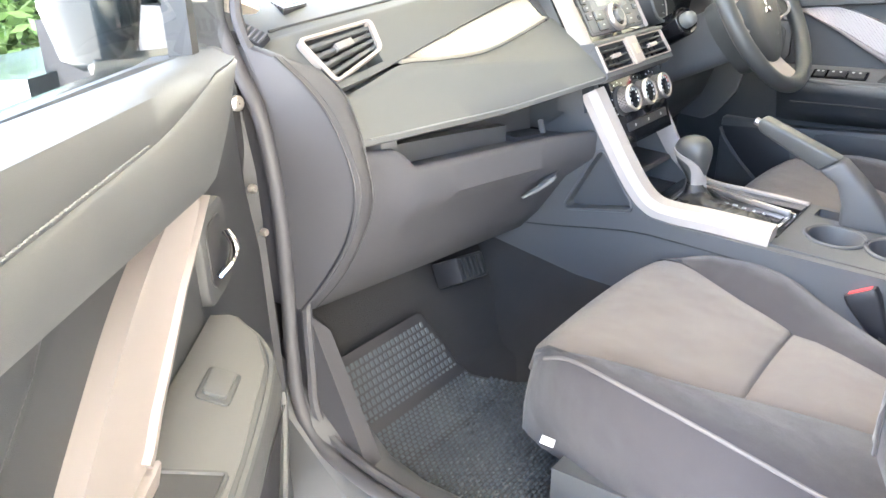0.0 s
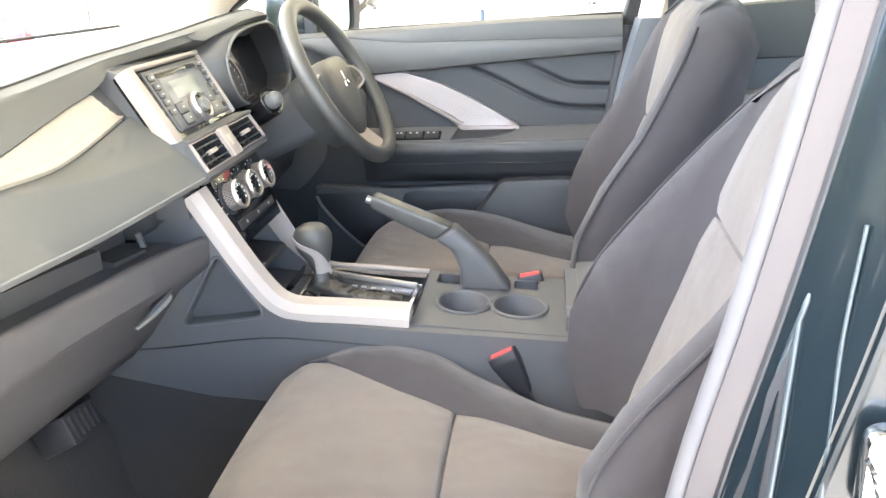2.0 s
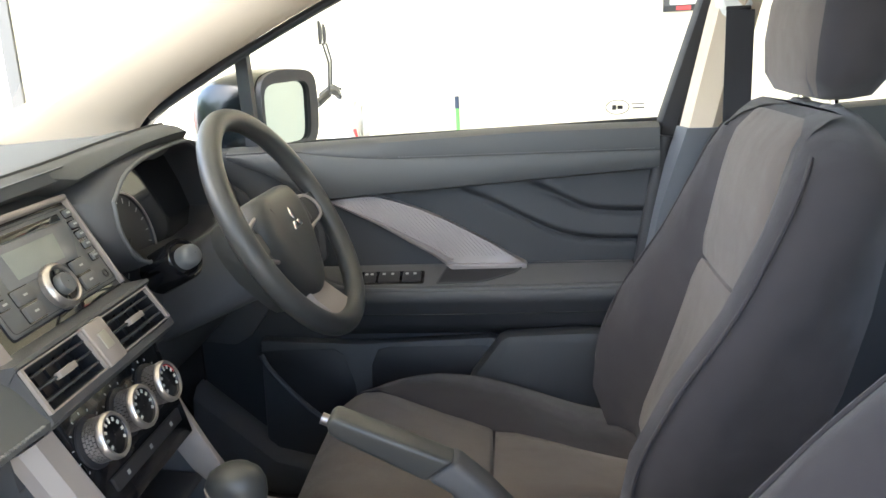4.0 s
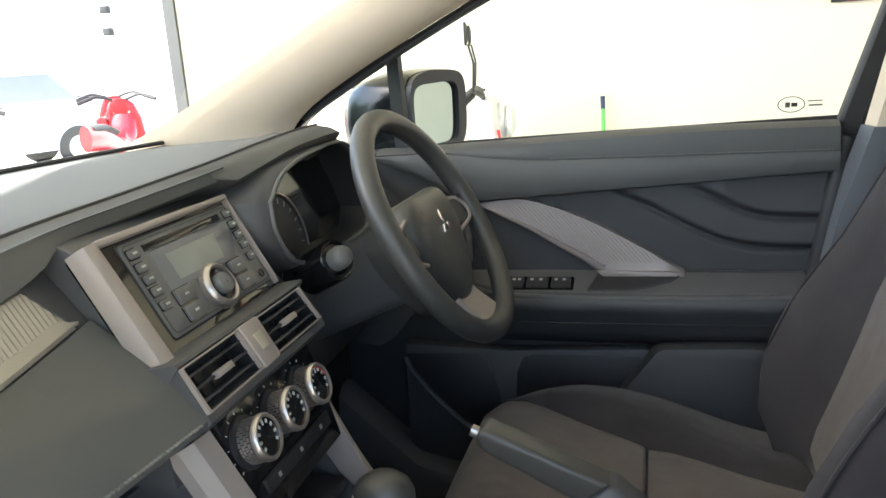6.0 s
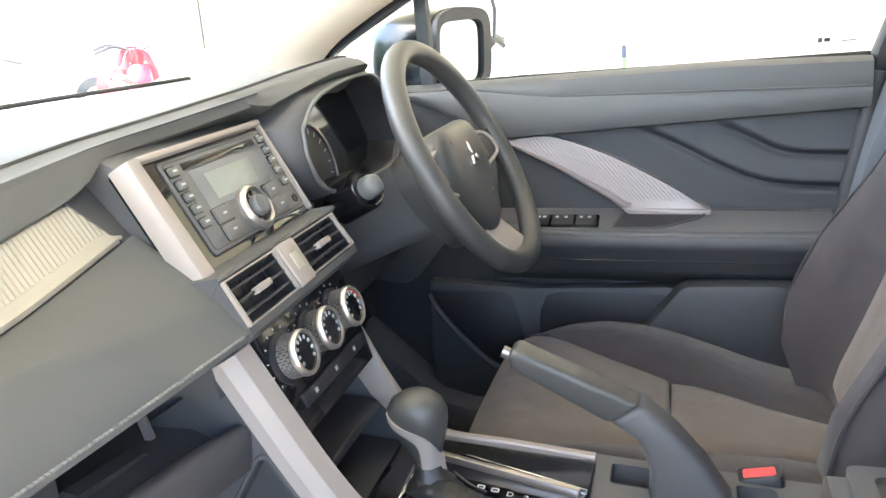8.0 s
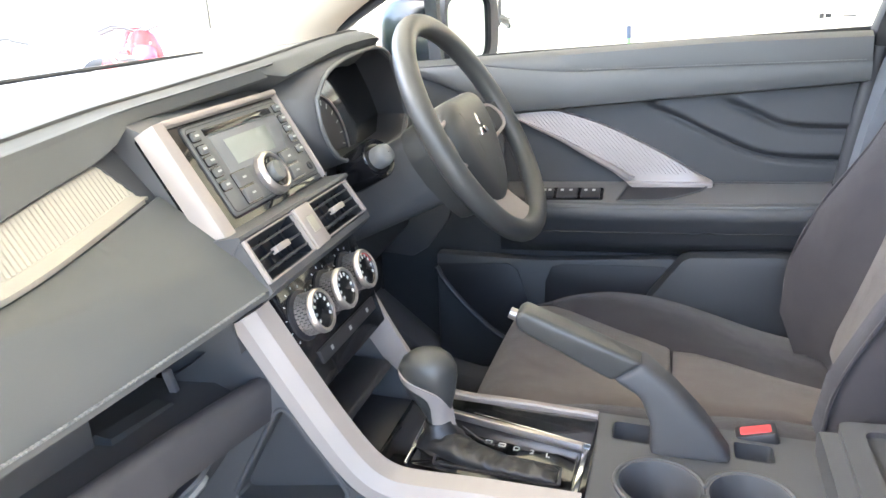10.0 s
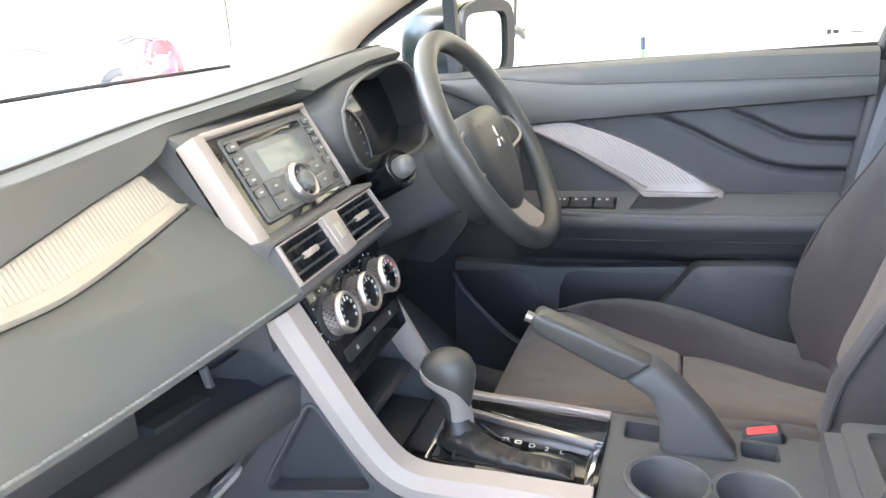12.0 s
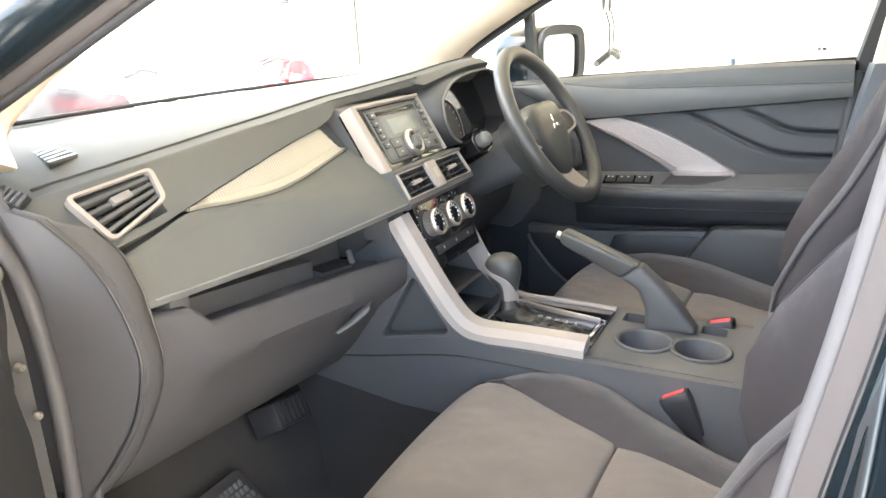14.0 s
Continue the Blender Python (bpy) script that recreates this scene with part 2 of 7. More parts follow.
def lathe(profile, frame_, k=32, bm=None):
    """Turns (radius, w) points round the frame's w axis."""
    b = bmesh.new()
    rings = [[frame_(r * math.cos(2 * math.pi * i / k), r * math.sin(2 * math.pi * i / k), w) for i in range(k)] for r, w in profile]
    loft(rings, b, cap=False)
    return merge(bm, b)


def lerp_rows(table, x):
    """Straight-line look-up in rows of (x, values...)."""
    for a, b in zip(table, table[1:]):
        if x <= b[0] or b is table[-1]:
            t = (x - a[0]) / (b[0] - a[0])
            t = max(0.0, min(1.0, t))
            return [p + (q - p) * t for p, q in zip(a[1:], b[1:])]


def smooth_rows(table, x):
    """Smooth look-up in rows of (x, values...)."""
    i = max(0, min(len(table) - 2, next((k for k in range(len(table) - 1) if x <= table[k + 1][0]), len(table) - 2)))
    a, b = table[max(i - 1, 0)], table[i]
    c, d = table[i + 1], table[min(i + 2, len(table) - 1)]
    t = max(0.0, min(1.0, (x - b[0]) / (c[0] - b[0])))
    h = c[0] - b[0]
    out = []
    for k in range(1, len(b)):
        m0 = (c[k] - a[k]) / max(1e-6, c[0] - a[0]) * h
        m1 = (d[k] - b[k]) / max(1e-6, d[0] - b[0]) * h
        out.append((2 * t ** 3 - 3 * t * t + 1) * b[k] + (t ** 3 - 2 * t * t + t) * m0 + (3 * t * t - 2 * t ** 3) * c[k] + (t ** 3 - t * t) * m1)
    return out


def round_poly(poly, r, k=4):
    out_ = []
    for i, p in enumerate(poly):
        p, a_, c_ = Vector(p), Vector(poly[i - 1]), Vector(poly[(i + 1) % len(poly)])
        s0, s1 = p + (a_ - p).normalized() * r, p + (c_ - p).normalized() * r
        out_ += [tuple(s0.lerp(p, j / k).lerp(p.lerp(s1, j / k), j / k)) for j in range(k + 1)]
    return out_


def steps(a, b, n):
    return [a + (b - a) * i / n for i in range(n + 1)]

YZ = Plane((0, 0, 0), (0, 1, 0), (0, 0, 1))  # extrudes towards the driver's side (+x)


# ---------------------------------------------------------------- surroundings
structure("ground", box(-60, 60, -60, 60, -0.05, 0.0), CONCRETE, "grey concrete forecourt floor", "ground")
structure("wall_east", box(4.0, 4.2, -6.0, 3.09, 0.0, 3.6, bevel=0.004), WALL, "cream painted showroom wall", "wall")

# Unseen wall, added to dim paint reflections; stops short of the door mirror's view
structure("wall_south", box(-6.5, 1.6, -6.2, -6.0, 0.0, 3.6, bevel=0.004), WALL, "plain unseen wall added behind the car to dim reflections", "wall")

# unseen roof added to keep the sun off the car; its front edge is cut so that sun reaches part of the dashboard
rise = (3.5 - 1.165) / SUN_WAY.z
ex, ey_ = SUN_WAY.x * rise, SUN_WAY.y * rise
sun_block = [(-3.2, -7.0), (4.2, -7.0), (4.2, 0.768 + ey_ + 0.357 * (4.2 + 0.35 - ex)), (-0.35 + ex, 0.768 + ey_), (-0.35 + ex, 4.6), (-3.2, 4.6)]
structure("roof", prism(sun_block, 3.5, 3.62), WALL, "pale unseen roof added to keep the sun off the car", "roof")

# ---------------------------------------------------------------- car body shell
floor_prof = [(-1.6, 0.40), (0.62, 0.42), (0.72, 0.455), (0.86, 0.66), (1.05, 0.74), (1.25, 1.12), (1.25, 0.30), (-1.6, 0.30)]
structure("floor", prism(floor_prof, -0.74, 0.74, YZ, 0.01), CARPET, "dark carpeted car floor and toe board", "floor")
# carpeted tunnel under the console
tun = [[(s * a, y, z) for s, a, z in ((-1, 0.34, 0.415), (-1, 0.24, 0.44), (-1, 0.17, 0.50 + r), (-1, 0.14, 0.60 + r), (1, 0.14, 0.60 + r), (1, 0.17, 0.50 + r), (1, 0.24, 0.44), (1, 0.34, 0.415), (1, 0.3, 0.38), (-1, 0.3, 0.38))] for y, r in ((-0.6, -0.05), (0.2, -0.03), (0.6, 0.0), (0.85, 0.05), (1.1, 0.1))]
structure("tunnel", loft(tun), CARPET, "dark carpet over the centre tunnel", "floor")
EDGE_WEST = [(0.716, 0.766, 1.155), (0.714, 0.768, 1.207), (0.712, 0.638, 1.285), (0.700, 0.370, 1.405), (0.66, 0.05, 1.505), (0.63, -0.4, 1.55), (0.62, -1.5, 1.55)]
for s, nm in ((-1, "sill_west"), (1, "sill_east")):
    prof = [(s * 0.672, 0.43), (s * 0.682, 0.470), (s * 0.705, 0.488), (s * 0.755, 0.488), (s * 0.785, 0.46), (s * 0.80, 0.30), (s * 0.672, 0.30)]
    structure(nm, loft([[(x, y, z + max(0, y - 0.60) * 0.9) for x, z in prof] for y in (-1.4, 0.3, 0.55, 0.62, 0.70, 0.78)]), HARD, "grey plastic door sill scuff plate", "sill")
    # roof rail, pillars
    ap = []
    edge_w = EDGE_WEST if s < 0 else [(0.725, 0.86, 1.15), (0.722, 0.785, 1.228), (0.705, 0.58, 1.338), (0.675, 0.325, 1.45), (0.64, 0.05, 1.53), (0.62, -0.4, 1.56), (0.62, -1.5, 1.55)]
    for (wx, wy, wz), (gx, gy, gz) in zip(spline(edge_w, 5), spline([(0.65, 1.16, 1.15), (0.645, 1.02, 1.213), (0.625, 0.77, 1.333), (0.60, 0.52, 1.45), (0.57, 0.28, 1.55), (0.56, -0.4, 1.60), (0.56, -1.5, 1.59)], 5)):
        w, g = Vector((s * wx, wy, wz)), Vector((s * gx, gy, gz))
        inn = Vector((-s * 0.012, -0.004, -0.010))
        ap.append([w + Vector((s * 0.02, 0.01, 0.01)), w, w + inn * 0.6 + (g - w) * 0.06, w.lerp(g, 0.35) + inn * 1.4, w.lerp(g, 0.75) + inn, g, g + Vector((0, 0.01, 0.02)), w.lerp(g, 0.5) + Vector((s * 0.03, 0.02, 0.03))])
    structure("pillar_a_" + ("west" if s < 0 else "east"), loft(ap), BEIGE, "beige moulded windscreen pillar and roof rail trim", "pillar", 50)
    bp = [[(s * (x + dx - 0.045), y + dy, z) for dx, dy in ((0.0, 0.035), (0.045, 0.045), (0.06, 0.0), (0.06, -0.11), (0.0, -0.10), (-0.012, -0.03))] for x, y, z in ((0.735, -0.06 - 0.028 * (s > 0), 0.44), (0.735, -0.10 - 0.028 * (s > 0), 0.7), (0.73, -0.16 - 0.028 * (s > 0), 1.0), (0.705, -0.20 - 0.028 * (s > 0), 1.15))]
    # East trim takes the paler copy, with sky light in its colour
    structure("pillar_b_lower_" + ("west" if s < 0 else "east"), soften(loft(bp), 0.008), HARD if s < 0 else PILLARLIT, "grey plastic lower door pillar trim, the east one coloured for sky light", "pillar")
    bp = [[(s * (x + dx - 0.03), y + dy, z) for dx, dy in ((-0.012, 0.03), (0.03, 0.035), (0.05, 0.0), (0.05, -0.10), (0.0, -0.09), (-0.022, -0.03))] for x, y, z in ((0.707, -0.198, 1.145), (0.675, -0.23, 1.3), (0.63, -0.27, 1.52))]
    if s > 0:
        bp = [[(x + dx - 0.03, y + dy, z) for dx, dy in ((-0.012, 0.026), (0.03, 0.034), (0.05, 0.0), (0.05, -0.05), (0.0, -0.045), (-0.020, -0.012))] for x, y, z in ((0.707, -0.222, 1.145), (0.685, -0.262, 1.35), (0.64, -0.30, 1.53))]
    structure("pillar_b_upper_" + ("west" if s < 0 else "east"), soften(loft(bp), 0.008), BEIGE, "beige plastic upper door pillar trim", "pillar")
roof = [[(x, y, 1.585 + 0.04 * (1 - (x / 0.62) ** 2) - 0.16 * max(0, y - 0.15) ** 1.2 + d) for x in steps(-0.62, 0.62, 10)] + [(x, y, 1.66 + 0.04 * (1 - (x / 0.62) ** 2) - 0.16 * max(0, y - 0.15) ** 1.2) for x in steps(0.62, -0.62, 10)] for y, d in ((-1.5, 0), (-0.5, 0), (0.1, 0), (0.28, -0.01))]
structure("ceiling", loft(roof), LINER, "beige felt headliner under the car roof", "ceiling")
skin_ = [[(x, y, 1.675 + 0.045 * (1 - (x / 0.66) ** 2) - 0.16 * max(0, y - 0.15) ** 1.2 + d) for x in steps(-0.66, 0.66, 12)] + [(x, y, 1.668 + 0.04 * (1 - (x / 0.66) ** 2) - 0.16 * max(0, y - 0.15) ** 1.2 + d) for x in steps(0.66, -0.66, 12)] for y, d in ((-1.66, -0.05), (-1.5, 0), (-0.5, 0.005), (0.1, 0), (0.26, -0.008))]
structure("roof_panel", loft(skin_), PAINT, "dark blue painted car roof panel", "roof", 50)
structure("bulkhead", prism([(1.25, 0.3), (1.28, 0.3), (1.28, 1.15), (1.25, 1.15)], -0.74, 0.74, YZ), CARPET, "dark front bulkhead of the cabin", "wall")

for s_, nm in ((-1, "west"), (1, "east")):
    structure("side_wall_" + nm, prism([(0.775, 0.30), (1.28, 0.30), (1.28, 1.13), (0.775, 1.13)], min(s_ * 0.742, s_ * 0.768), max(s_ * 0.742, s_ * 0.768), YZ), CARPET, "dark side lining of the footwell", "wall")
    # Solid unseen panels, added to stop light leaking in at the rear quarters
    structure("side_wall_rear_" + nm, prism([(-1.62, 0.30), (-1.27, 0.30), (-1.27, 1.58), (-1.62, 1.58)], min(s_ * 0.70, s_ * 0.76), max(s_ * 0.70, s_ * 0.76), YZ), HARD, "dark unseen panel added to shut out light at the rear quarter", "wall")

# windscreen
ws = [[(x, 1.19 - 0.10 * (x / 0.7) ** 2, 1.165), (x * 0.84, 0.27 - 0.03 * (x / 0.7) ** 2, 1.60)] for x in steps(-0.74, 0.74, 10)]
bmw = loft(ws, closed=False)
glass = structure("window_1", bmw, GLASS, "clear raked windscreen glass", "window")
glass.visible_shadow = False

# ---------------------------------------------------------------- dashboard
dash = thing("dashboard", (0, 0.9, 0.7), "charcoal soft-touch dashboard with silver ribbed passenger trim", "dashboard")
LIP = [(-0.74, 0.748, 1.112), (-0.71, 0.738, 1.119), (-0.58, 0.715, 1.134), (-0.40, 0.705, 1.150), (-0.27, 0.70, 1.160), (-0.13, 0.694, 1.172), (0.0, 0.68, 1.180), (0.15, 0.655, 1.192), (0.30, 0.63, 1.207), (0.44, 0.622, 1.210), (0.50, 0.66, 1.190), (0.58, 0.72, 1.155), (0.74, 0.76, 1.125)]
DL = [(-0.74, 0.648, 1.040), (-0.71, 0.655, 1.047), (-0.62, 0.664, 1.056), (-0.547, 0.670, 1.068), (-0.47, 0.674, 1.083), (-0.40, 0.679, 1.095), (-0.31, 0.685, 1.110), (-0.24, 0.689, 1.121), (-0.16, 0.692, 1.131), (-0.128, 0.693, 1.134)]
LT = [(-0.74, 0.640, 1.034), (-0.70, 0.649, 1.041), (-0.62, 0.660, 1.053), (-0.547, 0.667, 1.065), (-0.45, 0.663, 1.058), (-0.36, 0.658, 1.055), (-0.30, 0.658, 1.060), (-0.22, 0.661, 1.072), (-0.16, 0.664, 1.082), (-0.128, 0.666, 1.087)]
LB = [(-0.74, 0.612, 0.990), (-0.70, 0.605, 0.987), (-0.55, 0.597, 0.980), (-0.40, 0.588, 0.974), (-0.27, 0.569, 0.979), (-0.128, 0.549, 0.985)]
CR = [(-0.74, 0.632, 1.028), (-0.60, 0.651, 1.046), (-0.52, 0.655, 1.0535), (-0.45, 0.646, 1.0515), (-0.30, 0.6135, 1.0375), (-0.15, 0.580, 1.0240), (-0.128, 0.575, 1.0215)]
xs_all = steps(-0.735, 0.735, 48)
rings = []
for x in xs_all:
    y, z = smooth_rows(LIP, x)
    e = 1.17 - 0.10 * (x / 0.7) ** 2
    edge = max(0.0, (abs(x) - 0.70) / 0.035) * 0.012
    into = 1.0 if x < 0.14 else 0.0
    drop = max(0.0, min(1.0, (0.30 - x) / 0.15)) * (1.0 - into)
    rings.append([(x, e, 1.170 - edge), (x, 0.5 * (e + y) + 0.05, max(z, 1.150) * 0.5 + 0.5 * 1.172 - edge), (x, y + 0.10, z * 0.7 + 0.3 * 1.170 + 0.004 - edge), (x, y + 0.035, z + 0.004 - edge), (x, y + 0.012, z - 0.0005 - edge), (x, y + 0.012 * into - 0.004 * drop, z - 0.008 - 0.010 * drop - edge), (x, y + 0.006 + 0.02 * into, z - 0.016 - 0.008 * drop - edge), (x, y + 0.06, z - 0.05), (x, e, 1.08)])
part("top_pad", loft(rings), SOFT, dash, "charcoal soft pad with a stitched seam", 60)
# the stitched seam line on the pad
seam = []
for x in steps(-0.70, 0.43, 44):
    y, z = smooth_rows(LIP, x)
    seam.append((x, y + 0.036, z + 0.0042))
part("pad_seam", tube(seam, 0.0026, 5), DARK, dash)

xl = steps(-0.735, -0.128, 30)
rings = []
for x in sorted(xl + steps(-0.11, 0.15, 13) + [-0.6885, -0.6875, -0.5795, -0.5785]):
    y0, z0 = smooth_rows(LIP, x)
    y1, z1 = smooth_rows(DL, x)
    y0, z0 = y0 + 0.012, z0 + 0.0006
    deep = 0.030 if -0.688 < x < -0.579 else 0.0
    rise_ = max(0.0, min(1.0, (x + 0.20) / 0.07))
    y1, z1 = y1 - 0.007 * rise_, z1 + 0.015 * rise_ ** 1.5
    flat_ = max(0.0, min(1.0, (x + 0.15) / 0.05))
    y1, z1 = y1 + (y0 - 0.004 - y1) * flat_, z1 + (z0 - 0.019 - z1) * flat_
    mid = [(y0 + (y1 - y0) * t, z0 + (z1 - z0) * t + 0.004 * math.sin(math.pi * t) ** 0.7) for t in (0.06, 0.26, 0.265, 0.86, 0.865)]
    rings.append([(x, y0, z0), (x, mid[0][0] - 0.003, mid[0][1]), (x, *mid[1]), (x, mid[2][0] + deep * 0.5, mid[2][1] - deep), (x, mid[3][0] + deep * 0.5, mid[3][1] - deep), (x, *mid[4]), (x, y1 + 0.001, z1 + 0.004), (x, y1 + 0.006, z1), (x, y1 + 0.09, z1 - 0.01), (x, y0 + 0.12, z0 - 0.03)])
part("upper_face", loft(rings), SOFT, dash, sharp=50)
rings = []
for x in xl:
    y0, z0 = smooth_rows(LT, x)
    y1, z1 = smooth_rows(LB, x)
    yc, zc = smooth_rows(CR, x)
    near = lambda ya, za, t: (x, yc + (ya - yc) * t, zc + (za - zc) * t)
    rings.append([(x, y0 + 0.012, z0 - 0.004), (x, y0 + 0.002, z0), near(y0, z0, 0.5), near(y0, z0, 0.12), (x, yc + 0.0008, zc - 0.0003), near(y1, z1, 0.10), near(y1 - 0.003, z1, 0.5), (x, y1 - 0.001, z1 + 0.008), (x, y1, z1), (x, y1 + 0.008, z1 - 0.004), (x, y1 + 0.10, z1 + 0.005), (x, y0 + 0.09, z0 - 0.01)])
part("lower_pad", loft(rings), SOFT, dash, "charcoal soft knee pad with stitching along its lower edge", 50)
# stitches along the lower edge of the pad
b = bmesh.new()
for x in steps(-0.69, -0.15, 108):
    y1, z1 = smooth_rows(LB, x)
    box(x - 0.0019, x + 0.0019, y1 - 0.0036, y1 + 0.001, z1 + 0.0075, z1 + 0.0090, bm=b)
tagged(part("stitching", b, THREAD, dash), "light grey thread stitching", "", "", "stuff")
# ribbed silver trim between them
rings = []
band_rows = []
for i, x in enumerate(steps(-0.545, -0.140, 268)):
    y0, z0 = smooth_rows(DL, x)
    y1, z1 = smooth_rows(LT, x)
    cut = 1.136 - (x + 0.176) * 1.42
    if x > -0.180 and z0 > cut:
        y0, z0 = y1 + (y0 - y1) * (cut - z1) / (z0 - z1), max(cut, z1 + 0.002)
    z1 += 0.003
    w = (0.0, -0.0007, -0.0014, -0.0007)[i % 4]
    band = min(0.30, 0.010 / max(0.012, z0 - z1))
    ym, zm = y1 + 0.008 + (y0 - y1) * band, z1 + 0.002 + (z0 - z1) * band
    rings.append([(x, y0 + 0.006, z0 - 0.001), (x, y0 + 0.006 + w, z0 - 0.002), (x, ym + w, zm), (x, y1 + 0.007, z1 + 0.002), (x, y1 + 0.008, z1 - 0.002), (x, y1 + 0.03, z1), (x, y0 + 0.03, z0)])
    band_rows.append([(x, ym + 0.001, zm + 0.0006), (x, ym - 0.0022, zm), (x, y1 + 0.0045, z1 + 0.003), (x, y1 + 0.006, z1 - 0.003), (x, y1 + 0.02, z1 - 0.003), (x, ym + 0.01, zm)])
part("trim_panel", loft(rings), RIBSILV, dash, "silver trim panel with fine vertical ribs", 20)
part("trim_lip", loft(band_rows[2::4]), RIBSILV, dash, "smooth silver band below the ribs", 30)
part("recess_wall", loft([[(-0.180, 0.700, 1.136), (-0.147, 0.6685, 1.086), (-0.147, 0.70, 1.07), (-0.180, 0.76, 1.12)], [(-0.1245, 0.716, 1.136), (-0.1245, 0.662, 1.070), (-0.1245, 0.72, 1.06), (-0.1245, 0.77, 1.12)]]), HARD, dash, "dark end wall of the trim recess")

# small guide tab and two pale stops at the back of the shelf
gt = Plane((-0.168, 0.664, 0.896), (1, 0.15, 0), (-0.18, 0.2, 1))
part("guide_tab", prism(rounded(-0.0045, 0.0045, -0.014, 0.013, 0.002, 2), -0.004, 0.004, gt, 0.001), PALEPLASTIC, dash, "small pale grey guide tab")
# left air vent
VB, VR, VT, VL = Vector((-0.6855, 0.667, 1.0585)), Vector((-0.577, 0.6775, 1.0893)), Vector((-0.5655, 0.7095, 1.1280)), Vector((-0.703, 0.7180, 1.1145))
vp = Plane(VB, VR - VB, VL - VB)
vp.o = vp(0, 0, 0.001)


def onto(p, f):
    d = Vector(p) - f.o
    return (d.dot(f.x), d.dot(f.y))


def shrink(poly, k):
    cu, cv = sum(p[0] for p in poly) / len(poly), sum(p[1] for p in poly) / len(poly)
    out = []
    for u, v in poly:
        d = math.hypot(u - cu, v - cv)
        out.append((cu + (u - cu) * (1 - k / d), cv + (v - cv) * (1 - k / d)))
    return out


def slatted_vent(name, poly, f, parent, slats, axis, rim=0.009, depth=0.004, deep=0.024, tab=0.5, corner=0.002):
    """A vent: rim, dark throat, slats and a thumb tab."""
    v = part(name, plate(round_poly(poly, corner), [round_poly(shrink(poly, rim), corner * 0.6)], -0.006, depth, f), SILVER, parent, "air vent with a satin silver surround")
    inner = shrink(poly, rim * 0.9)
    part("throat", prism(inner, -deep - 0.002, -deep, f), DARK, v)
    for a, c in zip(inner, inner[1:] + inner[:1]):
        n = Vector((-(c[1] - a[1]), c[0] - a[0])).normalized() * 0.001
        part("throat_wall", prism([a, c, (c[0] + n.x, c[1] + n.y), (a[0] + n.x, a[1] + n.y)], -deep, -0.002, f), DARK, v)

    def across(t, e0, e1, thick, w0, w1, nm, mat):
        if axis == "v":
            a, bq, c, d = inner[0], inner[3], inner[1], inner[2]
        else:
            a, bq, c, d = inner[0], inner[1], inner[3], inner[2]
        p = Vector((a[0] + (bq[0] - a[0]) * t, a[1] + (bq[1] - a[1]) * t))
        q = Vector((c[0] + (d[0] - c[0]) * t, c[1] + (d[1] - c[1]) * t))
        p, q = p.lerp(q, e0), p.lerp(q, e1)
        n = Vector((-(q.y - p.y), q.x - p.x)).normalized() * thick
        part(nm, prism([tuple(p - n), tuple(q - n), tuple(q + n), tuple(p + n)], w0, w1, f, 0.0006), mat, v)

    for i in range(slats):
        across((i + 0.75) / (slats + 0.5), 0, 1, 0.0026 if slats > 3 else 0.0013, -0.016, -0.001, "slat", HARD if slats > 3 else DOORDARK)
    across((slats // 2 + 0.75) / (slats + 0.5), 0.36 * tab / 0.5, 0.64 * tab / 0.5, 0.0050 if slats > 3 else 0.0036, -0.004, 0.004, "thumb_tab", PALEPLASTIC if slats > 3 else SILVER)
    for k in range(5):
        u = (k + 0.5) / 5
        lo, hi = Vector(inner[0]).lerp(Vector(inner[1]), u), Vector(inner[3]).lerp(Vector(inner[2]), u)
        part("fin", prism([(lo.x - 0.0006, lo.y), (lo.x + 0.0006, lo.y), (hi.x + 0.0006, hi.y), (hi.x - 0.0006, hi.y)], -deep, -0.018, f), DARK, v)
    return v


slatted_vent("side_vent", [onto(p, vp) for p in (VB, VR, VT, VL)], vp, dash, 4, "v", 0.0085, 0.0045, corner=0.012)
# demister grille on the pad
dp = Plane((-0.645, 0.80, 1.1445), (1, 0.10, 0.03), (-0.1, 1, 0.05))
grille = [(0.0, 0.0), (0.058, 0.006), (0.120, 0.112), (0.060, 0.088)]
dv = part("demister_vent", prism(grille, -0.004, 0.0015, dp), DARK, dash, "dark slotted demister grille")
g0, g1, g2, g3 = (Vector(q) for q in grille)
for k in range(5):
    a_, c_ = g0.lerp(g3, (k + 0.35) / 5), g1.lerp(g2, (k + 0.35) / 5)
    d_ = (g3 - g0) * 0.07
    part("slat", prism([tuple(a_ - d_), tuple(c_ - d_), tuple(c_ + d_), tuple(a_ + d_)], 0.0015, 0.005, dp), HARD, dv)
# end cap of the dashboard beside the door
JOINT = [(0.700, 1.103), (0.645, 1.068), (0.607, 1.030), (0.583, 0.980), (0.577, 0.935), (0.600, 0.872), (0.648, 0.806), (0.704, 0.745)]
EDGE = [(0.668, 1.083), (0.630, 1.055), (0.612, 1.022), (0.601, 0.985), (0.592, 0.920), (0.617, 0.860), (0.665, 0.790), (0.728, 0.724)]
jl, el = spline([(-0.747, *p) for p in JOINT], 4), spline([(-0.709, *p) for p in EDGE], 4)
cap = [(p.y, p.z) for p in jl] + [(0.82, 0.74), (0.95, 0.9), (1.0, 1.10), (0.85, 1.12), (0.745, 1.112)]
part("end_cover", prism(cap, -0.757, -0.737, YZ, 0.004), ENDGREY, dash, "grey grained end cover of the dashboard")
